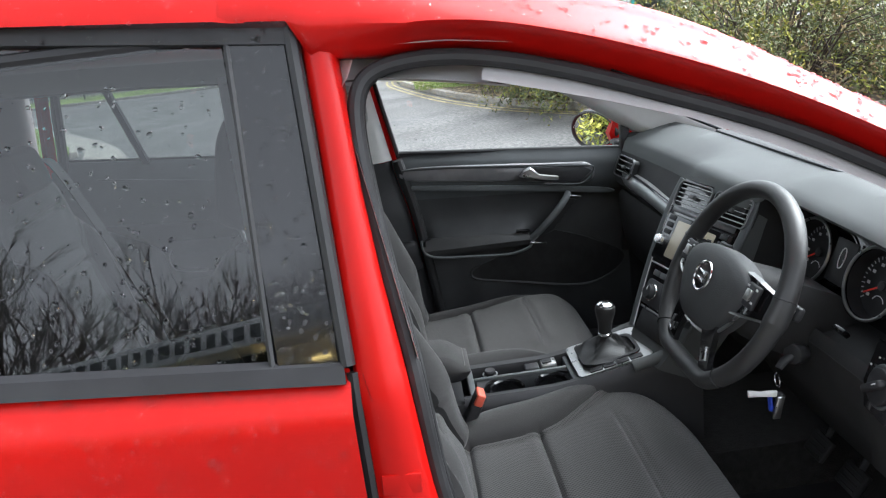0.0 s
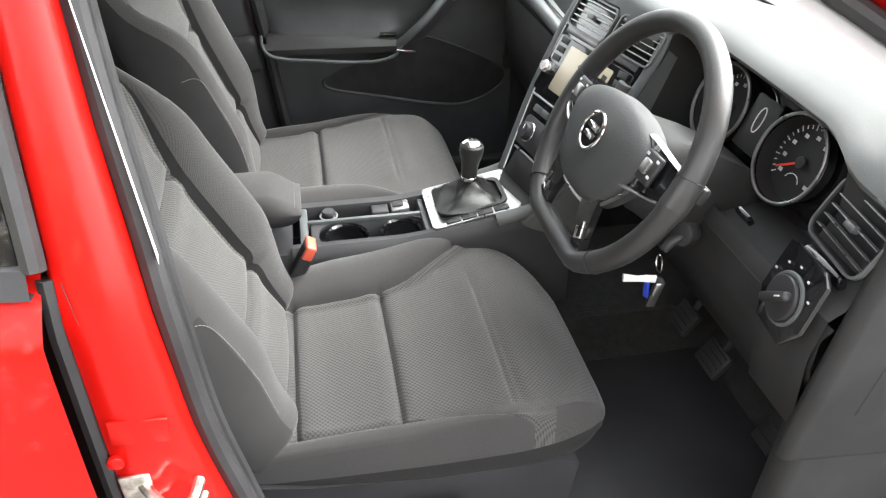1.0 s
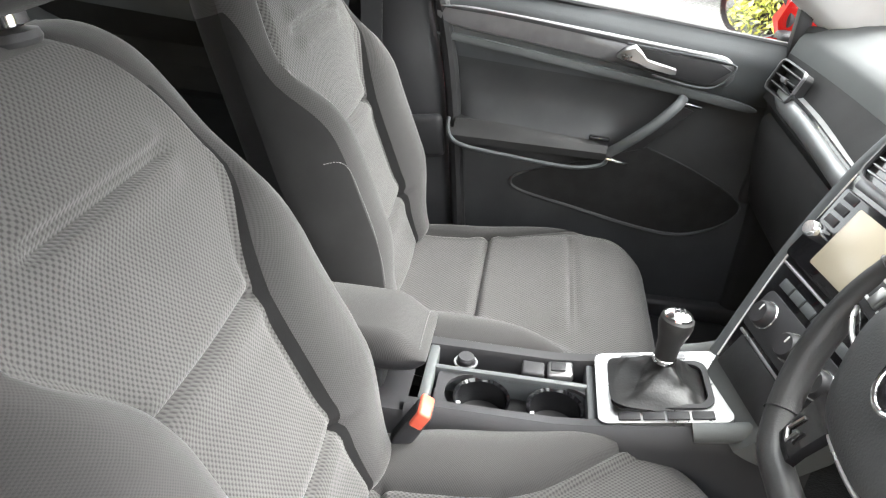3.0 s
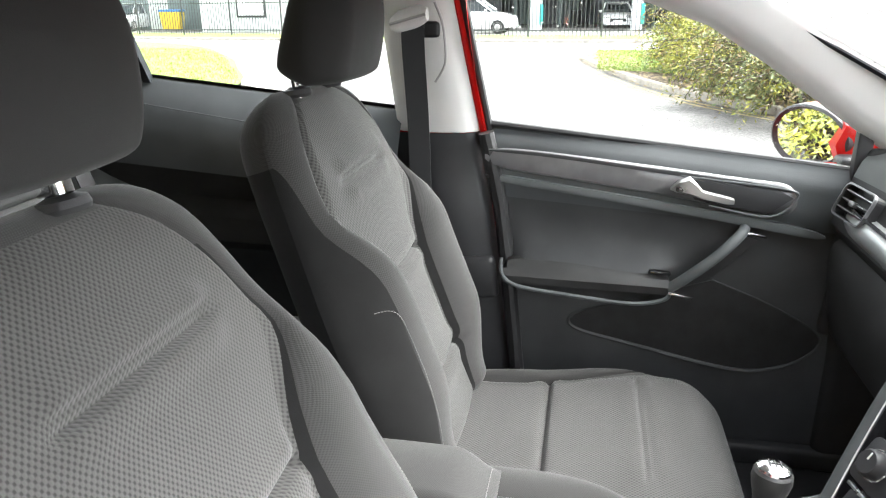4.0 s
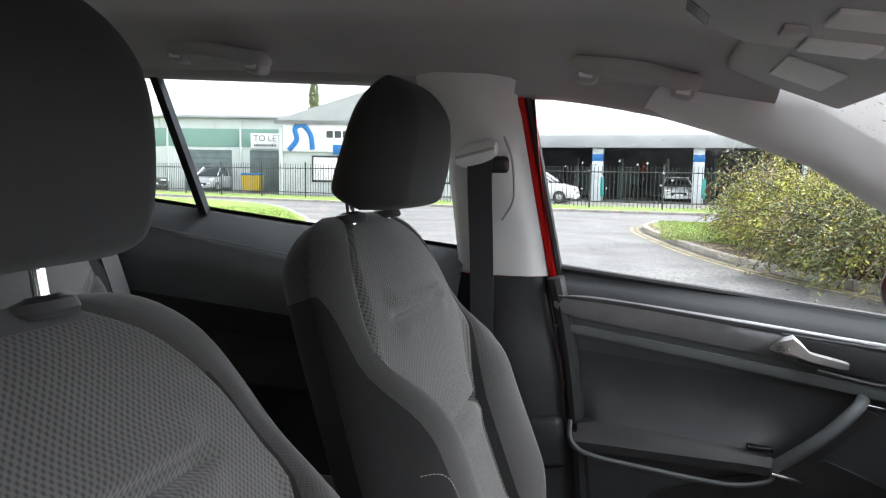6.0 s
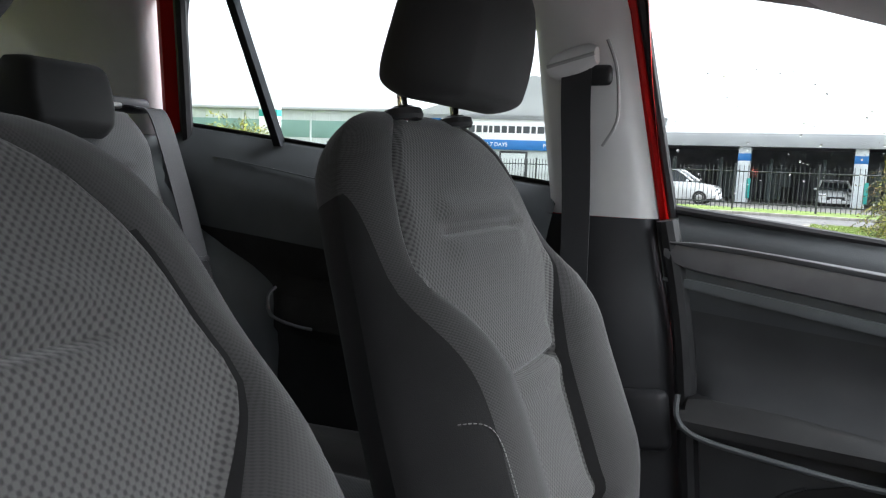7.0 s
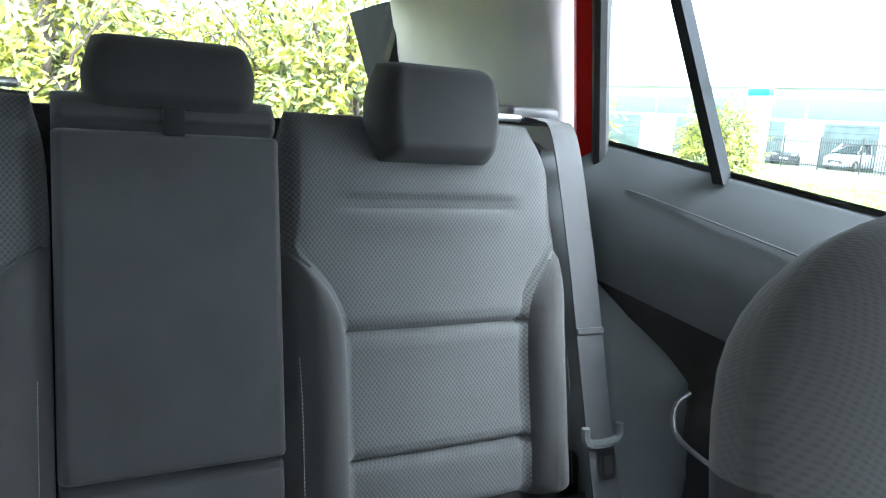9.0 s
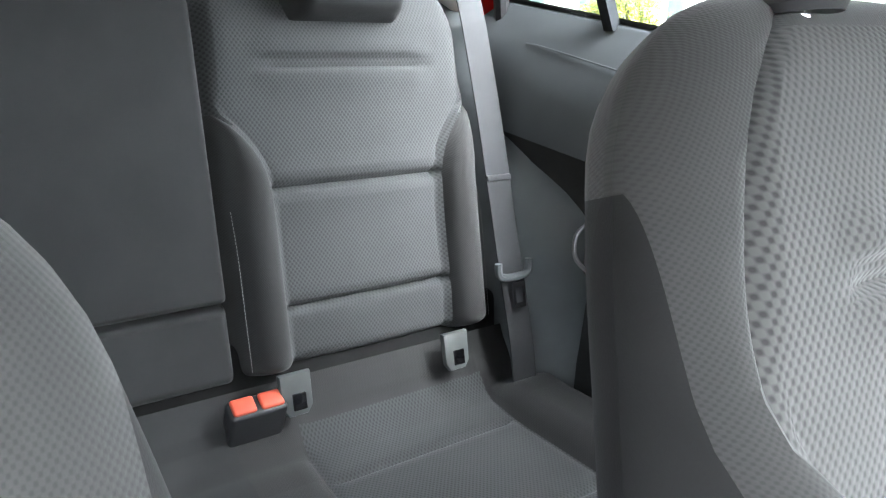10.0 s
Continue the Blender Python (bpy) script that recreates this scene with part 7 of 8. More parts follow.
# bank with shrubs ahead of the car, on the far side of the lane
RIGHT = [(14.0, -1.5), (9.0, 1.6), (6.0, 4.0), (4.2, 5.6), (3.25, 6.8), (2.6, 7.9), (1.85, 9.3), (1.1, 11.6), (0.55, 14.2), (0.15, 16.6), (0.1, 18.3), (0.7, 19.8), (4.5, 21.0), (12, 21.4)]
kerb("kerb", RIGHT, "weathered concrete kerb along the shrub bank")
rp = dense(RIGHT, 4)
ground_sheet("verge", [(x + 0.0, y) for x, y in rp] + [(40, 21.4), (40, -1.5)], 0.10, "soil", "brown soil bank with fallen leaves", "verge")
ground_sheet("lawn", dense([(0.95, 13.0), (0.70, 14.2), (0.32, 16.6), (0.3, 18.2), (0.9, 19.5), (4.5, 20.7), (9, 21.0), (9, 16), (4, 14.2), (1.9, 12.6)], 4, True), 0.115, "turf", "small green lawn at the bank's end", "lawn")
# yellow lines by the kerb
for off in (0.22, 0.36):
    P = dense(RIGHT[2:11], 6)
    vs, fs = [], []
    for k, (x, y) in enumerate(P):
        a, b = P[max(0, k - 1)], P[min(len(P) - 1, k + 1)]
        d = Vector((b[0] - a[0], b[1] - a[1], 0)).normalized()
        n = Vector((-d.y, d.x, 0))
        for w in (off - 0.03, off + 0.03):
            vs.append((x + n.x * w, y + n.y * w, gz(y) + 0.004))
    fs = [(2 * k, 2 * k + 1, 2 * k + 3, 2 * k + 2) for k in range(len(P) - 1)]
    tagged(part("yellow_line", (vs, fs), "yellowline", smooth=0), "worn yellow line painted along the kerb", "road marking", kind="structure")
# rounded lawn island behind the passenger side
LEFT = [(-34, 29.5), (-22, 27.4), (-14.0, 23.4), (-9.0, 17.0), (-6.7, 13.0), (-5.7, 11.2), (-5.15, 9.8), (-4.95, 8.6), (-5.15, 7.2), (-6.2, 5.4), (-9, 3.6), (-16, 2.0)]
kerb("kerb", LEFT, "pale concrete kerb round the lawn island")
ground_sheet("lawn", [(x - 0.05, y) for x, y in dense(LEFT, 4)] + [(-60, 2), (-60, 29.5)], 0.10, "turf", "green lawn island with scattered leaves", "lawn")
ground_sheet("pavement", dense([(-5.55, 11.2), (-5.0, 9.8), (-4.8, 8.6), (-5.0, 7.2), (-4.2, 6.8), (-3.9, 8.5), (-4.35, 9.9), (-5.3, 11.8), (-6.5, 13.7), (-8.2, 16.3), (-8.8, 16.7), (-6.55, 13.0)], 4, True), 0.006, "kerbstone", "pale worn concrete edge strip", "pavement")
# far verge in front of the fence
FAR = [(-60, 36.0), (-32, 32.8), (-22, 30.4), (-12, 28.2), (-5, 27.0), (2, 26.4), (14, 26.0), (40, 25.5)]
fp = dense(FAR, 3)
kerb("kerb", FAR[1:-1], "concrete kerb along the far verge")
ground_sheet("lawn", fp + [(40, 31), (14, 31), (2, 31.3), (-5, 32), (-12, 33.3), (-22, 35.4), (-32, 38), (-60, 41.5)], 0.09, "turf", "green grass verge along the fence", "lawn")


def tufts(name, label, boxes_, n, hmin, hmax, material, seed, lift=0.1):
    """Short grass blades scattered in areas."""
    rnd = random.Random(seed)
    vs, fs = [], []
    for inside, (x0, x1, y0, y1) in boxes_:
        k = 0
        while k < n:
            x, y = rnd.uniform(x0, x1), rnd.uniform(y0, y1)
            if not inside(x, y):
                k += 0.2
                continue
            k += 1
            for _ in range(4):
                h = rnd.uniform(hmin, hmax)
                a = rnd.uniform(0, 6.28)
                px, py = x + rnd.uniform(-0.05, 0.05), y + rnd.uniform(-0.05, 0.05)
                dx, dy = math.cos(a), math.sin(a)
                b = len(vs)
                z = gz(y) + lift
                vs += [(px - dy * 0.006, py + dx * 0.006, z), (px + dy * 0.006, py - dx * 0.006, z), (px + dx * h * 0.5, py + dy * h * 0.5, z + h)]
                fs.append((b, b + 1, b + 2))
    tagged(part(name, (vs, fs), material, smooth=0), label, "grass", kind="stuff")


lx = lambda y: float(np.interp(y, [5.4, 7.2, 8.6, 9.8, 11.2, 13.0, 17.0, 23.4, 27.4], [-6.2, -5.15, -4.95, -5.15, -5.7, -6.7, -9.0, -14.0, -22]))
tufts("grass", "short green lawn grass", [(lambda x, y: x < lx(y) - 0.15, (-16, -4.9, 5.5, 20)), (lambda x, y: x > 0.2 and y > 12.6 + 0 * x, (0.4, 5, 13.0, 19.5))], 9000, 0.03, 0.07, "blade", 5)
# dead leaves on the soil edge and gutter
rnd = random.Random(8)
vs, fs = [], []
for _ in range(1500):
    k = rnd.uniform(2, 9.9)
    i = int(k)
    x = RIGHT[i][0] + (RIGHT[i + 1][0] - RIGHT[i][0]) * (k - i) + rnd.gauss(0.15, 0.35)
    y = RIGHT[i][1] + (RIGHT[i + 1][1] - RIGHT[i][1]) * (k - i) + rnd.gauss(0.1, 0.25)
    z = gz(y) + (0.125 if rnd.random() < 0.75 else 0.012)
    a, s_ = rnd.uniform(0, 6.28), rnd.uniform(0.02, 0.05)
    b = len(vs)
    vs += [(x + s_ * math.cos(a + t), y + s_ * math.sin(a + t), z + rnd.uniform(0, 0.015)) for t in (0, 1.4, 3.1, 4.6)]
    fs.append((b, b + 1, b + 2, b + 3))
tagged(part("fallen_leaves", (vs, fs), "leaf_d", smooth=0), "brown fallen leaves along the kerb", "leaves", kind="stuff")


# ---- shrubs ----
def shrub(name, label, centre, size, n, materials, seed, leaf=0.06, droop=0.35, ratio=0.35):
    """A loose bush: woody stems and many narrow leaves on arching twigs."""
    rnd = random.Random(seed)
    cx, cy, cz = centre
    sx, sy, sz = size
    sh = thing(name, label, "shrub", "shrub bank")
    vs, fs = [], []
    lv, lf = {m: [] for m in materials}, {m: [] for m in materials}
    stems = []
    for k in range(n):
        a = rnd.uniform(0, 2 * math.pi)
        el = rnd.uniform(0.15, 1.0)
        r = rnd.uniform(0.75, 1.08) + 0.12 * math.sin(a * 5 + seed) + 0.1 * math.sin(a * 9)
        tip = Vector((cx + sx * r * math.cos(a) * math.sqrt(1 - el * el * 0.9), cy + sy * r * math.sin(a) * math.sqrt(1 - el * el * 0.9), cz + sz * r * el))
        root = Vector((cx + (tip.x - cx) * 0.35, cy + (tip.y - cy) * 0.35, cz))
        mid = root.lerp(tip, 0.65) + Vector((0, 0, sz * 0.18))
        end = tip + Vector((tip.x - cx, tip.y - cy, 0)).normalized() * leaf * 3 * rnd.uniform(0.3, 1) - Vector((0, 0, droop * sz * rnd.uniform(0.05, 0.5)))
        path = [root, mid, tip, end]
        if k % 12 == 0:
            stems.append(path)
        m = materials[0] if rnd.random() > ratio else materials[1 + rnd.randrange(len(materials) - 1)]
        for j in range(13):
            t = 0.40 + 0.60 * j / 12
            q = t * 3
            i = min(2, int(q))
            p = path[i].lerp(path[i + 1], q - i)
            d = (path[min(3, i + 1)] - path[i]).normalized()
            side = Vector((rnd.gauss(0, 1), rnd.gauss(0, 1), rnd.gauss(0, 0.6))).normalized()
            u = (d * 0.6 + side * 0.8).normalized()
            w = u.cross(Vector((rnd.gauss(0, 1), rnd.gauss(0, 1), rnd.gauss(0, 1)))).normalized()
            L = leaf * rnd.uniform(0.6, 1.3)
            b = len(lv[m])
            lv[m] += [p, p + u * L * 0.5 + w * L * 0.16, p + u * L, p + u * L * 0.5 - w * L * 0.16]
            lf[m].append((b, b + 1, b + 2, b + 3))
    part("stems", join(*[tube(p, [0.012, 0.009, 0.006, 0.003], 5) for p in stems]), "bark", sh, "brown woody stems")
    for k, m in enumerate(materials):
        if lv[m]:
            tagged(part("foliage", (lv[m], lf[m]), m, sh, smooth=0), kind="stuff")
    return sh


shrub("shrub", "loose yellow-green shrub on the bank", (2.9, 11.2, 0.05), (1.5, 1.9, 1.35), 1300, ("leaf_y", "leaf_g", "leaf_d"), 11)
shrub("shrub", "low spreading yellow-green shrub by the kerb", (2.35, 12.7, 0.05), (1.0, 1.5, 1.0), 1900, ("leaf_y", "leaf_g"), 31)
shrub("shrub", "low spreading yellow-green shrub by the kerb", (2.45, 10.2, 0.05), (0.75, 1.4, 0.85), 1300, ("leaf_y", "leaf_g", "leaf_d"), 32)
shrub("shrub", "tall pale shrub with dry tips on the bank", (2.6, 13.6, 0.05), (1.3, 1.5, 1.75), 900, ("leaf_d", "leaf_y", "leaf_g"), 12, ratio=0.6)
shrub("shrub", "grey-green arching shrub on the bank", (3.3, 8.4, 0.05), (1.75, 1.7, 1.15), 2600, ("leaf_g", "leaf_y", "leaf_d"), 13, droop=0.6)
shrub("shrub", "grey-green drooping shrub beside the kerb", (4.0, 6.3, 0.05), (1.6, 1.5, 1.2), 2000, ("leaf_g", "leaf_d", "leaf_y"), 14, droop=0.7)
shrub("shrub", "grey-green drooping shrub beside the kerb", (6.6, 5.0, 0.05), (1.9, 1.6, 1.5), 1300, ("leaf_g", "leaf_d"), 15, droop=0.6)
shrub("shrub", "dense grey-green shrub on the bank", (6.4, 8.6, 0.05), (2.4, 2.4, 1.9), 1500, ("leaf_g", "leaf_d"), 16, 0.07)
shrub("shrub", "dense grey-green shrub on the bank", (9.4, 4.0, 0.05), (2.3, 2.2, 1.8), 1200, ("leaf_g", "leaf_d"), 17, 0.07)
shrub("shrub", "bright hedge shrub behind the car", (-4.1, -0.6, 0.0), (0.95, 1.3, 1.85), 4600, ("leaf_y", "leaf_g"), 21, 0.066, 0.2)
shrub("shrub", "bright hedge shrub behind the car", (-4.2, 1.5, 0.0), (0.95, 1.4, 1.85), 4600, ("leaf_y", "leaf_g"), 22, 0.066, 0.2)
shrub("shrub", "bright hedge shrub behind the car", (-4.2, -2.8, 0.0), (1.0, 1.4, 1.85), 3000, ("leaf_y", "leaf_g"), 23, 0.066, 0.2)
shrub("shrub", "yellow-green young shrub on the lawn", (-14.5, 15.5, 0.0), (1.0, 1.0, 2.0), 700, ("leaf_y", "leaf_g"), 24, 0.12, 0.2)

# ---- fence ----
fence = thing("fence", "dark steel bow-top fence along the grass verge", "fence")
FP = dense([(-60, 38.5), (-32, 35.4), (-22, 33.1), (-12, 30.9), (-5, 29.6), (2, 29.0), (14, 28.6)], 8)
post_me = rail_me = None
L = [0.0]
for a, b in zip(FP, FP[1:]):
    L.append(L[-1] + math.hypot(b[0] - a[0], b[1] - a[1]))


def fence_at(s):
    i = min(len(FP) - 2, max(0, int(np.searchsorted(L, s)) - 1))
    f = (s - L[i]) / (L[i + 1] - L[i])
    return FP[i][0] + (FP[i + 1][0] - FP[i][0]) * f, FP[i][1] + (FP[i + 1][1] - FP[i][1]) * f


s = 24.0
count = 0
bar_me = None
while s < L[-1]:
    x, y = fence_at(s)
    z = gz(y) + 0.09
    big = count % 18 == 0
    if big:
        o = part("post", box(0.07, 0.07, 1.75, 0.01, 1), "fence", fence) if post_me is None else new("post", post_me)
        post_me = o.data
    else:
        if bar_me is None:
            o = part("picket", box(0.024, 0.024, 1.65, 0.004, 1), "fence", fence)
            bar_me = o.data
        else:
            o = new("picket", bar_me)
    o.parent = fence
    o.matrix_world = pose(x, y, z + (0.875 if big else 0.86))
    s += 0.16
    count += 1
for zz in (0.25, 1.45):
    part("rail", tube([Vector((*fence_at(s), gz(fence_at(s)[1]) + 0.09 + zz)) for s in np.linspace(24, L[-1] - 0.01, 40)], 0.022, 4), "fence", fence)

# ---- industrial units across the road ----
def unit(name, label, o, yaw):
    return thing(name, label, "industrial unit", "industrial units", at=pose(*o, 0, 0, yaw))


# letting unit: a pale wall with a green band, shutters, eave and sign
u1 = unit("industrial_unit", "pale clad industrial unit with green band and dark shutters", (-22.6, 45.5, gz(45)), 14)
part("wall", box(34, 0.3, 5.2, 0.02, at=pose(-15, 0.15, 2.6)), "clad", u1, "pale cladding wall")
part("green_band", box(34, 0.06, 1.25, 0.01, at=pose(-15, -0.03, 3.75)), "cladgreen", u1, "green cladding band")
part("eave", box(34.6, 0.7, 0.22, 0.04, at=pose(-15, -0.15, 5.22)), "roofgrey", u1, "grey eave gutter")
part("roof", box(34.6, 9, 0.15, 0.02, at=pose(-15, 4.4, 6.0, 11, 0, 0)), "roofgrey", u1, "grey sheet roof")
for k, x in enumerate((-3.0, -7.6, -13.5, -18.5, -25)):
    sh_ = part("roller_shutter", box(3.3, 0.10, 2.9, 0.02, at=pose(x, -0.03, 1.45)), "shutter", u1, "dark roller shutter")
    for j in range(7):
        part("shutter_slat", box(3.1, 0.03, 0.05, 0.01, 1, at=pose(x, -0.09, 0.35 + 0.4 * j)), "shutter", sh_)
for x in (-0.4, -5.3, -10.5, -16, -22):
    part("downpipe", box(0.12, 0.12, 5.0, 0.03, at=pose(x, -0.12, 2.5)), "clad", u1)
for j in range(34):
    part("cladding_rib", box(0.05, 0.04, 5.1, 0.0, at=pose(0.9 - j, -0.015, 2.55)), "clad", u1)
sg = part("letting_sign", box(3.1, 0.08, 1.05, 0.02, at=pose(-3.0, -0.16, 3.55)), "signwhite", u1, "white letting sign")
text_on("TO LET", 0.60, pose(-3.35, -0.215, 3.72, 90, 0, 0), "signdark", sg)
bars(9, 0.16, 0.06, pose(-4.3, -0.215, 3.25, 90, 0, 0), "signdark", sg, seed=3)
for k in range(3):
    part("sign_flash", box(0.42, 0.01, 0.14, 0, at=pose(-1.75, -0.21, 3.85 - 0.28 * k)), "signred", sg)

# tyre centre: pale building with a long fascia sign
u2 = unit("tyre_centre", "pale tyre centre with white and blue fascia sign", (-22.3, 40.0, gz(40)), 10)
part("wall", box(15, 7, 3.9, 0.02, at=pose(7.5, 3.5, 1.95)), "clad", u2, "pale cladding wall")
part("gable_roof", loft([[(0.0 + dx, -0.3, z), (7.5, -0.3, z + 2.4), (15 - dx, -0.3, z)] for dx, z in ((-0.3, 4.35), (-0.3, 4.6))] + [[(-0.3, 7.3, 4.6), (7.5, 7.3, 7.0), (15.3, 7.3, 4.6)]], True), "roofgrey", u2, "low grey curved roof")
fs_ = part("fascia_sign", box(14.6, 0.14, 1.75, 0.02, at=pose(7.5, -0.1, 3.55)), "signwhite", u2, "white fascia sign")
part("sign_swoosh", tube(smooth_path([(0.6, -0.20, 2.75), (1.1, -0.20, 3.4), (1.0, -0.20, 4.1), (1.5, -0.2, 4.3), (2.0, -0.2, 3.7), (2.1, -0.2, 2.8)], 6), 0.16, 8, flat=0.3, side=(0, 1, 0)), "signblue", fs_, "blue tyre emblem shape")
bars(17, 0.42, 0.10, pose(3.0, -0.18, 3.75, 90, 0, 0), "signdark", fs_, seed=6)
bl = part("blue_band", box(11.2, 0.16, 0.60, 0.02, at=pose(9.0, -0.12, 2.82)), "signblue", u2, "blue sign band")
text_on("OPEN 7 DAYS", 0.34, pose(5.0, -0.21, 2.82, 90, 0, 0), "signwhite", bl)
text_on("MOT", 0.34, pose(8.6, -0.21, 2.82, 90, 0, 0), "signwhite", bl)
for x in (2.9, 6.4, 9.9, 13):
    w = part("window", box(1.75, 0.10, 1.65, 0.02, at=pose(x, -0.04, 1.62)), "fence", u2, "dark framed window")
    part("pane", box(1.5, 0.04, 1.4, 0.01, at=pose(x, -0.09, 1.62)), "signwhite" if x < 3 else "clad", w, "pale pane with posters")
    part("poster", box(0.9, 0.02, 1.1, 0.0, at=pose(x + 1.75, -0.06, 1.7)), "clad", u2)
for x in (0.05, 14.95):
    part("corner_trim", box(0.25, 0.25, 4.3, 0.03, at=pose(x, -0.02, 2.15)), "clad", u2)

# open-fronted service bays
u3 = unit("service_bays", "open-fronted service bays with white columns", (-8.5, 43.5, gz(43)), -3)
# inner walls and some racks have the bays' shade put into their colour
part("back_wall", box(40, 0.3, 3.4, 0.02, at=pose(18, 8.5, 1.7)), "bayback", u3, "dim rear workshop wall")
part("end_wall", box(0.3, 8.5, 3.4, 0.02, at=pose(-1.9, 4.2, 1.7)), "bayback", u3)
part("bay_floor", box(40, 8.6, 0.06, 0.0, at=pose(18, 4.2, 0.03)), "asphalt", u3)
part("roof", box(42, 10, 0.25, 0.04, at=pose(18, 4.0, 3.55, -2, 0, 0)), "roofgrey", u3, "grey sheet canopy roof")
part("fascia", box(42, 0.35, 0.62, 0.03, at=pose(18, -0.9, 3.42)), "roofgrey", u3, "pale grey canopy fascia")
for k, x in enumerate((0.0, 5.6, 11.2, 16.8, 22.4, 28.0)):
    colm = part("column", box(0.62, 0.62, 3.2, 0.04, at=pose(x, -0.5, 1.6)), "colwhite", u3, "white column with blue band")
    part("blue_band", box(0.64, 0.64, 0.42, 0.03, at=pose(x, -0.5, 2.55)), "signblue", colm, "blue band")
    part("teal_plate", box(0.2, 0.05, 1.1, 0.01, at=pose(x + 0.32, -0.8, 0.85)), "teal", colm, "teal plate")
for k in range(12):
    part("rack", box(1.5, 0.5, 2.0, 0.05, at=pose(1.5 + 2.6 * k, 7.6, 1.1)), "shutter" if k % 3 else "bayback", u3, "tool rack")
    part("bay_lift", box(0.18, 0.3, 2.6, 0.03, at=pose(1.0 + 2.8 * k, 3.4, 1.3)), "shutter", u3)
for k in range(7):
    part("tyre_stack", revolve([(0.0, 0), (0.32, 0.0), (0.34, 0.1), (0.32, 0.9), (0.0, 0.9)], 14, pose(2.2 + 5.2 * k, 5.8, 0.05)), "tyre", u3)

# white pylon sign and lamp post
py = thing("pylon_sign", "plain white pylon sign beside the road", "sign")
part("pylon", box(1.05, 0.30, 4.2, 0.04, at=pose(-21.6, 25.2, gz(25) + 2.1)), "signwhite", py)
part("pylon_band", box(1.06, 0.31, 0.30, 0.01, at=pose(-21.6, 25.2, gz(25) + 3.3)), "teal", py)
fl = thing("tree", "dark slim conifer behind the units", "tree")
part("trunk", cyl(0.12, 3.0, 8, at=pose(-24.2, 48.5, 1.5), r2=0.07), "bark", fl)
rnd = random.Random(3)
lv, lf = [], []
for k in range(700):
    h = rnd.uniform(0.8, 8.0)
    r = 0.75 * (1 - h / 8.4) + 0.1
    a = rnd.uniform(0, 6.28)
    p = Vector((-24.2 + r * math.cos(a), 48.5 + r * math.sin(a), h))
    u = Vector((math.cos(a) * 0.5, math.sin(a) * 0.5, 0.8)) * 0.35
    w = Vector((-math.sin(a), math.cos(a), 0)) * 0.12
    b = len(lv)
    lv += [p - w, p + w, p + u]
    lf.append((b, b + 1, b + 2))
tagged(part("crown", (lv, lf), "leaf_g", fl, smooth=0), kind="stuff")

wb = thing("wheeled_bin", "yellow wheeled bin with blue lid by the wall", "bin")
bx = pose(-25.6, 42.2, gz(42), 0, 0, 10)
part("bin_body", loft([[bx @ Vector((x * w, y * w, z)) for x, y in ((-0.62, -0.5), (0.62, -0.5), (0.62, 0.5), (-0.62, 0.5))] for w, z in ((0.85, 0.12), (1.0, 1.15))], True), "binyellow", wb, "yellow plastic body")
part("bin_lid", box(1.34, 1.1, 0.14, 0.05, at=bx @ pose(0, 0, 1.22)), "signblue", wb, "blue lid")


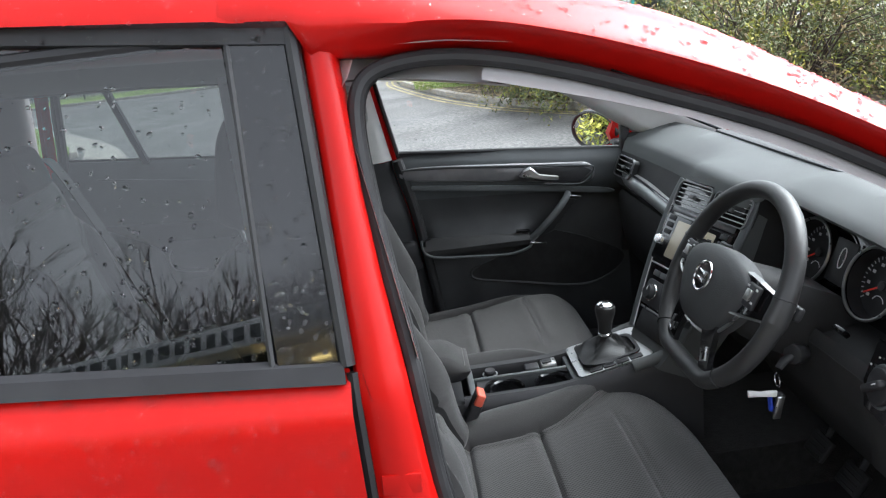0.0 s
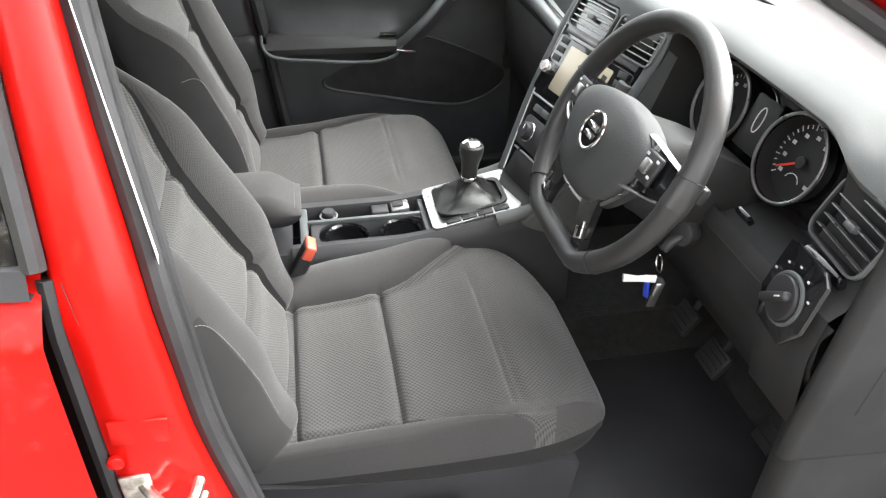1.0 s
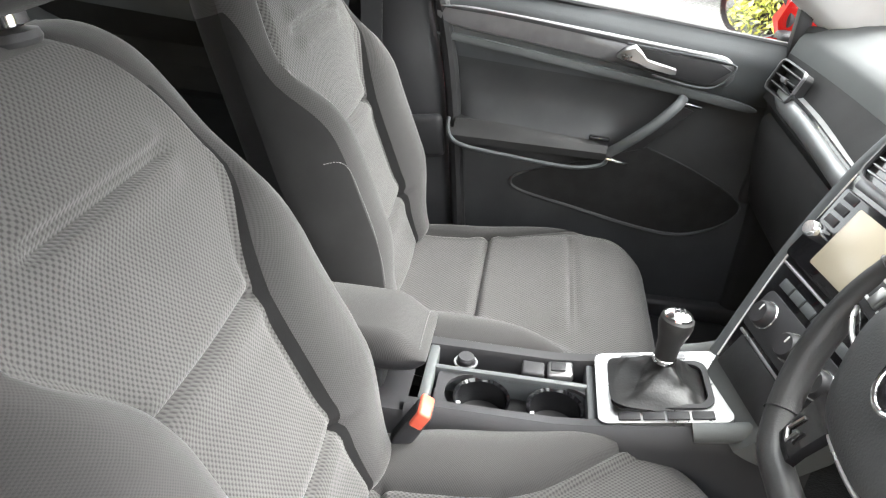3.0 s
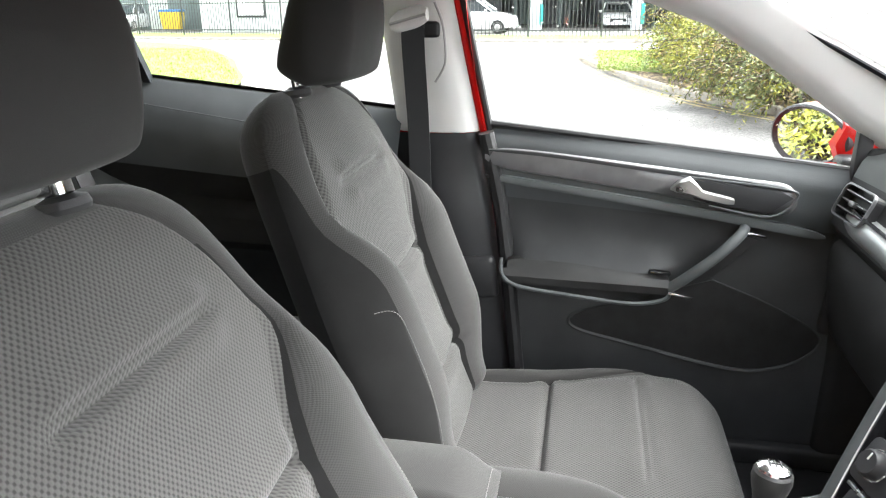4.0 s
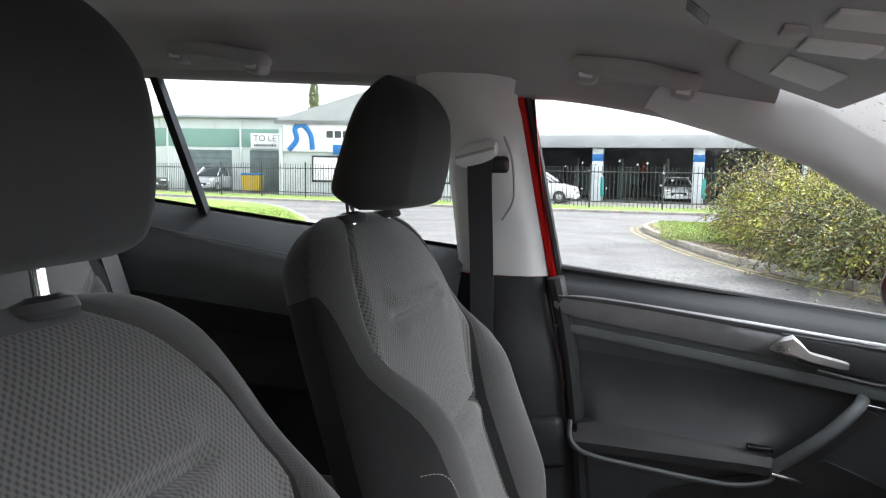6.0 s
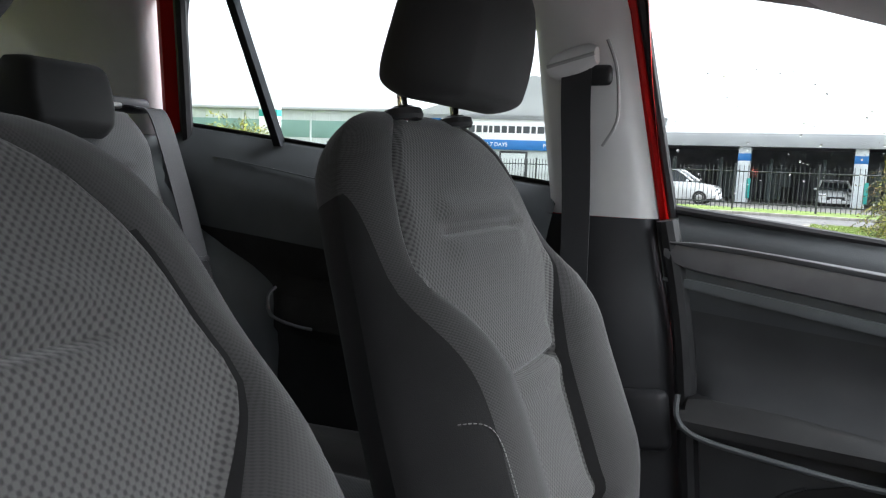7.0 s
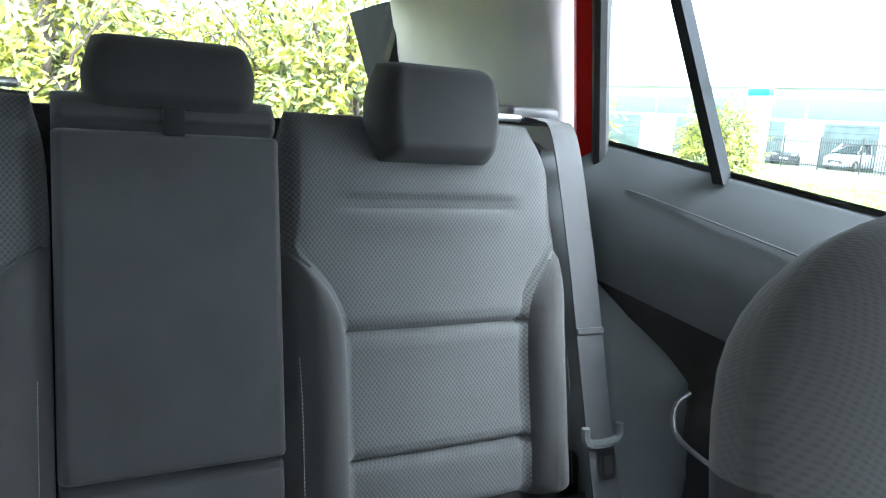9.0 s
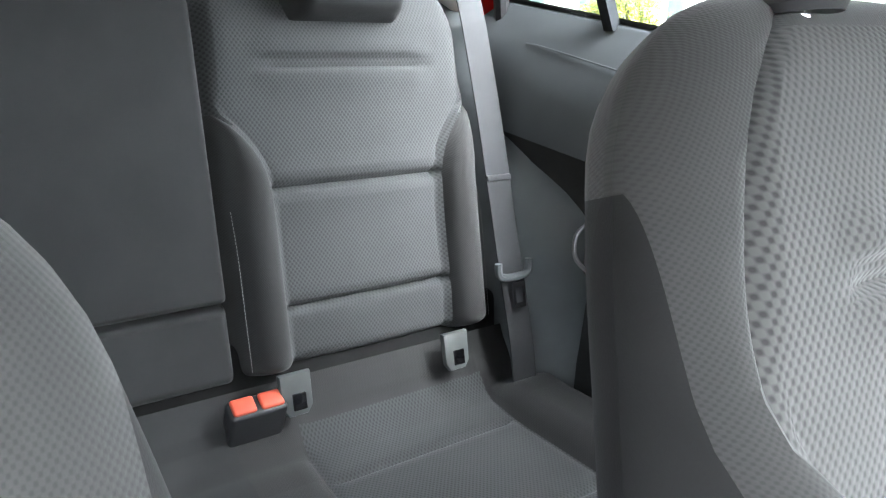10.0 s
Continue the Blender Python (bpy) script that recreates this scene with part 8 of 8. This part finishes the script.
# ---- parked cars ----
def parked_car(name, label, at, paint, kind_):
    """A car of simple moulded shape: lower body, glasshouse, wheels, lamps."""
    c = thing(name, label, "car", "parked cars", at=at)
    top = {"hatch": [(-1.95, 0.85), (-1.75, 1.30), (-1.2, 1.47), (0.1, 1.47), (0.75, 1.05)], "suv": [(-2.05, 1.0), (-1.85, 1.48), (-1.3, 1.64), (0.2, 1.62), (0.95, 1.12)], "mpv": [(-2.05, 1.0), (-1.95, 1.55), (-1.4, 1.70), (0.35, 1.66), (1.15, 1.10)]}[kind_]
    base = 0.95 if kind_ == "hatch" else 1.08
    rings = []
    for x, z0, z1, w in ((-2.12, 0.45, 0.75, 0.72), (-2.08, 0.32, base - 0.02, 0.82), (-1.6, 0.25, base, 0.87), (-0.5, 0.22, base, 0.89), (0.7, 0.22, base - 0.01, 0.88), (1.5, 0.25, base - 0.10, 0.86), (1.95, 0.30, base - 0.22, 0.80), (2.10, 0.40, 0.62, 0.68)):
        rings.append([(x, -w, z0 + 0.1), (x, -w * 0.92, z0), (x, w * 0.92, z0), (x, w, z0 + 0.1), (x, w, z1 - 0.18), (x, w * 0.93, z1 - 0.02), (x, w * 0.8, z1), (x, -w * 0.8, z1), (x, -w * 0.93, z1 - 0.02), (x, -w, z1 - 0.18)])
    bd = part("body", loft(rings, True), paint, c, "painted body", smooth=40)
    g = []
    for x, z in top:
        w = 0.80 - 0.24 * max(0, (z - base)) / 0.6
        g.append([(x, -0.80, base - 0.03), (x, -w, z - 0.03), (x, -w * 0.9, z), (x, w * 0.9, z), (x, w, z - 0.03), (x, 0.80, base - 0.03)])
    part("glasshouse", loft(g, True), "carglass", c, "dark glass", smooth=40)
    rf = [[(x, -0.66, z + 0.012), (x, 0, z + 0.035), (x, 0.66, z + 0.012), (x, 0.66, z - 0.02), (x, -0.66, z - 0.02)] for x, z in top[1:4]]
    part("roof", loft(rf, True), paint, c)
    for x0, z0, x1, z1 in ((top[3][0], top[3][1], top[4][0], top[4][1]), (top[1][0], top[1][1], top[0][0], top[0][1]), (-0.55, top[2][1], -0.5, base)):
        for s in (-1, 1):
            part("pillar", tube([(x0, s * 0.63, z0), (x1, s * 0.80, z1)], 0.045, 6), paint, c)
    for x in (1.32, -1.32):
        for s in (-1, 1):
            w = part("wheel", revolve([(0.0, -0.1), (0.30, -0.1), (0.33, -0.07), (0.33, 0.07), (0.30, 0.1), (0.0, 0.1)], 24, pose(x, s * 0.80, 0.33, 90, 0, 0)), "tyre", c, "black tyre")
            part("rim", revolve([(0.0, 0.03), (0.06, 0.03), (0.20, 0.0), (0.22, 0.02), (0.23, 0.0)], 14, pose(x, s * 0.89, 0.33, -90 * s, 0, 0)), "satin", w, "silver rim")
    for s in (-1, 1):
        part("headlight", box(0.16, 0.34, 0.14, 0.04, 2, at=pose(1.98, s * 0.60, 0.70, 0, 0, s * 14)), "chrome", c, "clear headlight")
        part("door_mirror", box(0.12, 0.18, 0.12, 0.04, 2, at=pose(0.72, s * 0.93, base + 0.04)), paint, c)
        part("tail_light", box(0.08, 0.20, 0.24, 0.03, 2, at=pose(-2.06, s * 0.70, 0.85)), "signred", c, "red tail light")
        part("door_line", box(0.012, 0.012, 0.55, 0, at=pose(-0.35, s * 0.89, 0.62)), "tyre", bd)
    part("grille", box(0.06, 0.9, 0.20, 0.03, at=pose(2.08, 0, 0.52)), "tyre", c, "dark grille")
    part("bumper", box(0.10, 1.5, 0.22, 0.06, 2, at=pose(2.06, 0, 0.36)), paint, c)
    part("number_plate", box(0.02, 0.52, 0.11, 0.005, at=pose(2.115, 0, 0.46)), "signwhite", c, "plain white plate")
    return c


parked_car("parked_car", "silver people carrier parked before the shutters", pose(-29.2, 43.2, gz(43), 0, 0, -84), "carsilver", "mpv")
parked_car("parked_car", "dark hatchback parked by the pale unit", pose(-34.2, 43.6, gz(43), 0, 0, -60), "cardark", "hatch")
parked_car("parked_car", "white off-road car parked behind the fence", pose(-5.6, 37.0, gz(37), 0, 0, -4), "carwhite", "suv")
parked_car("parked_car", "white hatchback in the service bay", pose(1.6, 45.0, gz(45), 0, 0, -88), "carwhite", "hatch")
parked_car("parked_car", "silver hatchback in the service bay", pose(7.8, 45.6, gz(45), 0, 0, -60), "carsilver", "hatch")

# ---- behind the camera: showroom front and bare trees ----
sr = thing("showroom", "dark glazed showroom with pale fascia and strip lights", "building", at=pose(-4.7, -12.4, 0, 0, 0, 17))
part("glass_front", box(24, 0.3, 4.25, 0.02, at=pose(-6, -0.5, 2.125)), "showglass", sr, "dark glazing")
fa = part("fascia", box(25, 0.5, 0.46, 0.03, at=pose(-6, 0.0, 4.44)), "fascia", sr, "pale grey fascia")
bars(24, 0.24, 0.12, Matrix.Translation((4.4, 0.262, 4.44)) @ Euler((radians(90), 0, radians(180))).to_matrix().to_4x4(), "signdark", fa, seed=9)
part("roof", box(24, 6, 0.2, 0.04, at=pose(-6, -3.3, 4.32)), "roofgrey", sr, "flat grey roof")
for k in range(7):
    part("mullion", box(0.10, 0.12, 4.2, 0.01, at=pose(-17.2 + 3.5 * k, -0.32, 2.1)), "mullion", sr, "dark grey window mullion")
for x, z, w in ((1.75, 3.74, 0.75), (-2.5, 4.0, 0.9), (0.0, 3.72, 0.55), (-1.85, 3.76, 0.5), (2.8, 3.9, 0.35), (-0.9, 3.9, 0.35), (4.6, 3.5, 0.8), (-4.6, 3.7, 0.9), (-7.0, 3.9, 0.8), (6.8, 3.4, 0.9), (1.0, 2.6, 0.9), (-1.4, 2.4, 0.9), (3.4, 2.2, 1.0), (-4.0, 2.1, 1.0)):
    part("strip_light", box(w, 0.06, 0.05, 0.01, at=pose(x, -0.33, z)), "tube", sr, "warm strip light")


def bare_tree(at, height, seed):
    rnd = random.Random(seed)
    t = thing("tree", "bare winter tree with fine branches", "tree", "bare trees", at=at)
    bms = []

    def grow(p, d, length, r, depth):
        q = p + d * length * 0.5 + Vector((rnd.gauss(0, 0.05), rnd.gauss(0, 0.05), 0)) * length
        e = q + (d + Vector((rnd.gauss(0, 0.12), rnd.gauss(0, 0.12), 0.05))).normalized() * length * 0.5
        bms.append(([p, q, e], [r, r * 0.85, r * 0.7], 6 if depth > 3 else 4))
        if depth == 0:
            return
        for _ in range(3 if depth > 1 else 4):
            a = rnd.uniform(0, 6.28)
            sp = rnd.uniform(0.35, 0.75)
            nd = (d * math.cos(sp) + Vector((math.cos(a), math.sin(a), 0.25)) * math.sin(sp)).normalized()
            grow(e if rnd.random() < 0.6 else q, nd, length * rnd.uniform(0.62, 0.8), r * 0.6, depth - 1)

    grow(Vector((0, 0, 0)), Vector((0, 0, 1)), height * 0.30, height * 0.016, 6)
    vs, fs = [], []
    for pts, rs, seg in bms:
        b = len(vs)
        for p, r in zip(pts, rs):
            for k in range(3):
                a = 2.094 * k
                vs.append(p + Vector((math.cos(a) * r, math.sin(a) * r, 0)))
        for i in range(2):
            for k in range(3):
                j = (k + 1) % 3
                fs.append((b + 3 * i + k, b + 3 * i + j, b + 3 * i + 3 + j, b + 3 * i + 3 + k))
    part("branches", (vs, fs), "bark", t, smooth=0)
    return t


first = bare_tree(pose(-6, -24, 0), 15.5, 2)
for k, (x, y, r, sc) in enumerate(((-9.5, -25, 80, 0.9), (-13, -23.5, 160, 1.0), (-3, -25, 240, 0.85), (-1.0, -23, 300, 0.95), (-17, -25, 40, 0.95), (3, -26, 120, 0.9), (-22, -26, 200, 1.0), (-7.6, -28, 20, 0.9), (-11.2, -29, 110, 0.95), (-4.4, -29, 190, 0.9))):
    copy_thing(first, pose(x, y, 0, 0, 0, r) @ Matrix.Scale(sc, 4))

# ---- rain drops on the bodywork and the glass ----
def rain_drops(surfaces, count, r_lo, r_hi, parent, seed, keep=lambda p: True, flat=0.45, out=None):
    """Flattened drops scattered over some surfaces, in one mesh."""
    rnd = random.Random(seed)
    tris, acc, total = [], [], 0.0
    for ob in surfaces:
        me = ob.data
        me.calc_loop_triangles()
        for t in me.loop_triangles:
            a, b, c = (Vector(me.vertices[v].co) for v in t.vertices)
            if not keep((a + b + c) / 3):
                continue
            n = (b - a).cross(c - a)
            if n.length < 1e-9:
                continue
            total += n.length / 2
            n.normalize()
            if out is not None and n.dot(Vector(out)) < 0:
                n = -n
            tris.append((a, b, c, n))
            acc.append(total)
    vs, fs = [], []
    for _ in range(count):
        a, b, c, n = tris[min(len(tris) - 1, int(np.searchsorted(acc, rnd.random() * total)))]
        u, v = rnd.random(), rnd.random()
        if u + v > 1:
            u, v = 1 - u, 1 - v
        p = a + (b - a) * u + (c - a) * v
        r = r_lo + (r_hi - r_lo) * rnd.random() ** 1.8
        x = n.orthogonal().normalized()
        y = n.cross(x)
        ph, st = rnd.random() * 6.28, rnd.uniform(0.75, 1.3)
        k0 = len(vs)
        for rr, h in ((1.0, 0.0), (0.86, 0.55), (0.5, 0.9)):
            for k in range(7):
                w = ph + 2 * math.pi * k / 7
                q = 1 + 0.12 * math.sin(2 * w + ph)
                vs.append(p + (x * math.cos(w) * st + y * math.sin(w)) * r * rr * q + n * (0.0003 + h * r * flat))
        vs.append(p + n * (0.0003 + r * flat))
        for i in range(2):
            for k in range(7):
                j = (k + 1) % 7
                fs.append((k0 + 7 * i + k, k0 + 7 * i + j, k0 + 7 * i + 7 + j, k0 + 7 * i + 7 + k))
        fs += [(k0 + 14 + k, k0 + 14 + (k + 1) % 7, k0 + 21) for k in range(7)]
    ob = tagged(part("rain_drops", (vs, fs), "water", parent, smooth=80), "clear rain drops beaded on the surface", kind="stuff")
    ob.visible_shadow = False
    return ob


def pieces(parent, *names):
    return [o for o in parent.children if o.name.split(".")[0] in names]


rear_doors = [o for o in scene.objects if o.name.split(".")[0] == "rear_door" and o.parent is None]
right_rear = next(o for o in rear_doors if pieces(o, "outer_skin")[0].data.vertices[0].co.y < 0)
near_front = lambda p: p.x > -0.95
rain_drops(pieces(body, "side_frame", "roof_side_rail", "roof_panel"), 2600, 0.0008, 0.0040, body, 3, lambda p: p.y < -0.2 and p.x > -0.6 and p.z > 1.0, out=(0, -0.5, 1))
rain_drops(pieces(right_rear, "outer_skin"), 1100, 0.0010, 0.0048, right_rear, 4, lambda p: p.z > 0.84 and p.x > -0.8, out=(0, -1, 0.2))
rain_drops(pieces(right_rear, "outer_skin"), 350, 0.0006, 0.0024, right_rear, 5, lambda p: 0.55 < p.z <= 0.84 and p.x > -0.8, out=(0, -1, 0.2))
rain_drops(pieces(right_rear, "window_pane"), 760, 0.0007, 0.0042, right_rear, 6, out=(0, -1, 0.4), flat=0.3)
rain_drops(pieces(right_rear, "pillar_applique", "top_rail"), 700, 0.0008, 0.0042, right_rear, 7, out=(0, -1, 0.4), flat=0.35)
left_front = next(o for o in scene.objects if o.name == "front_passenger_door")
rain_drops(pieces(left_front, "window_pane"), 260, 0.0006, 0.0024, left_front, 8, lambda p: True, out=(0, 1, 0.4), flat=0.3)
rain_drops(pieces(body, "windscreen"), 2200, 0.0008, 0.0032, body, 9, out=(0.5, 0, 1), flat=0.3)
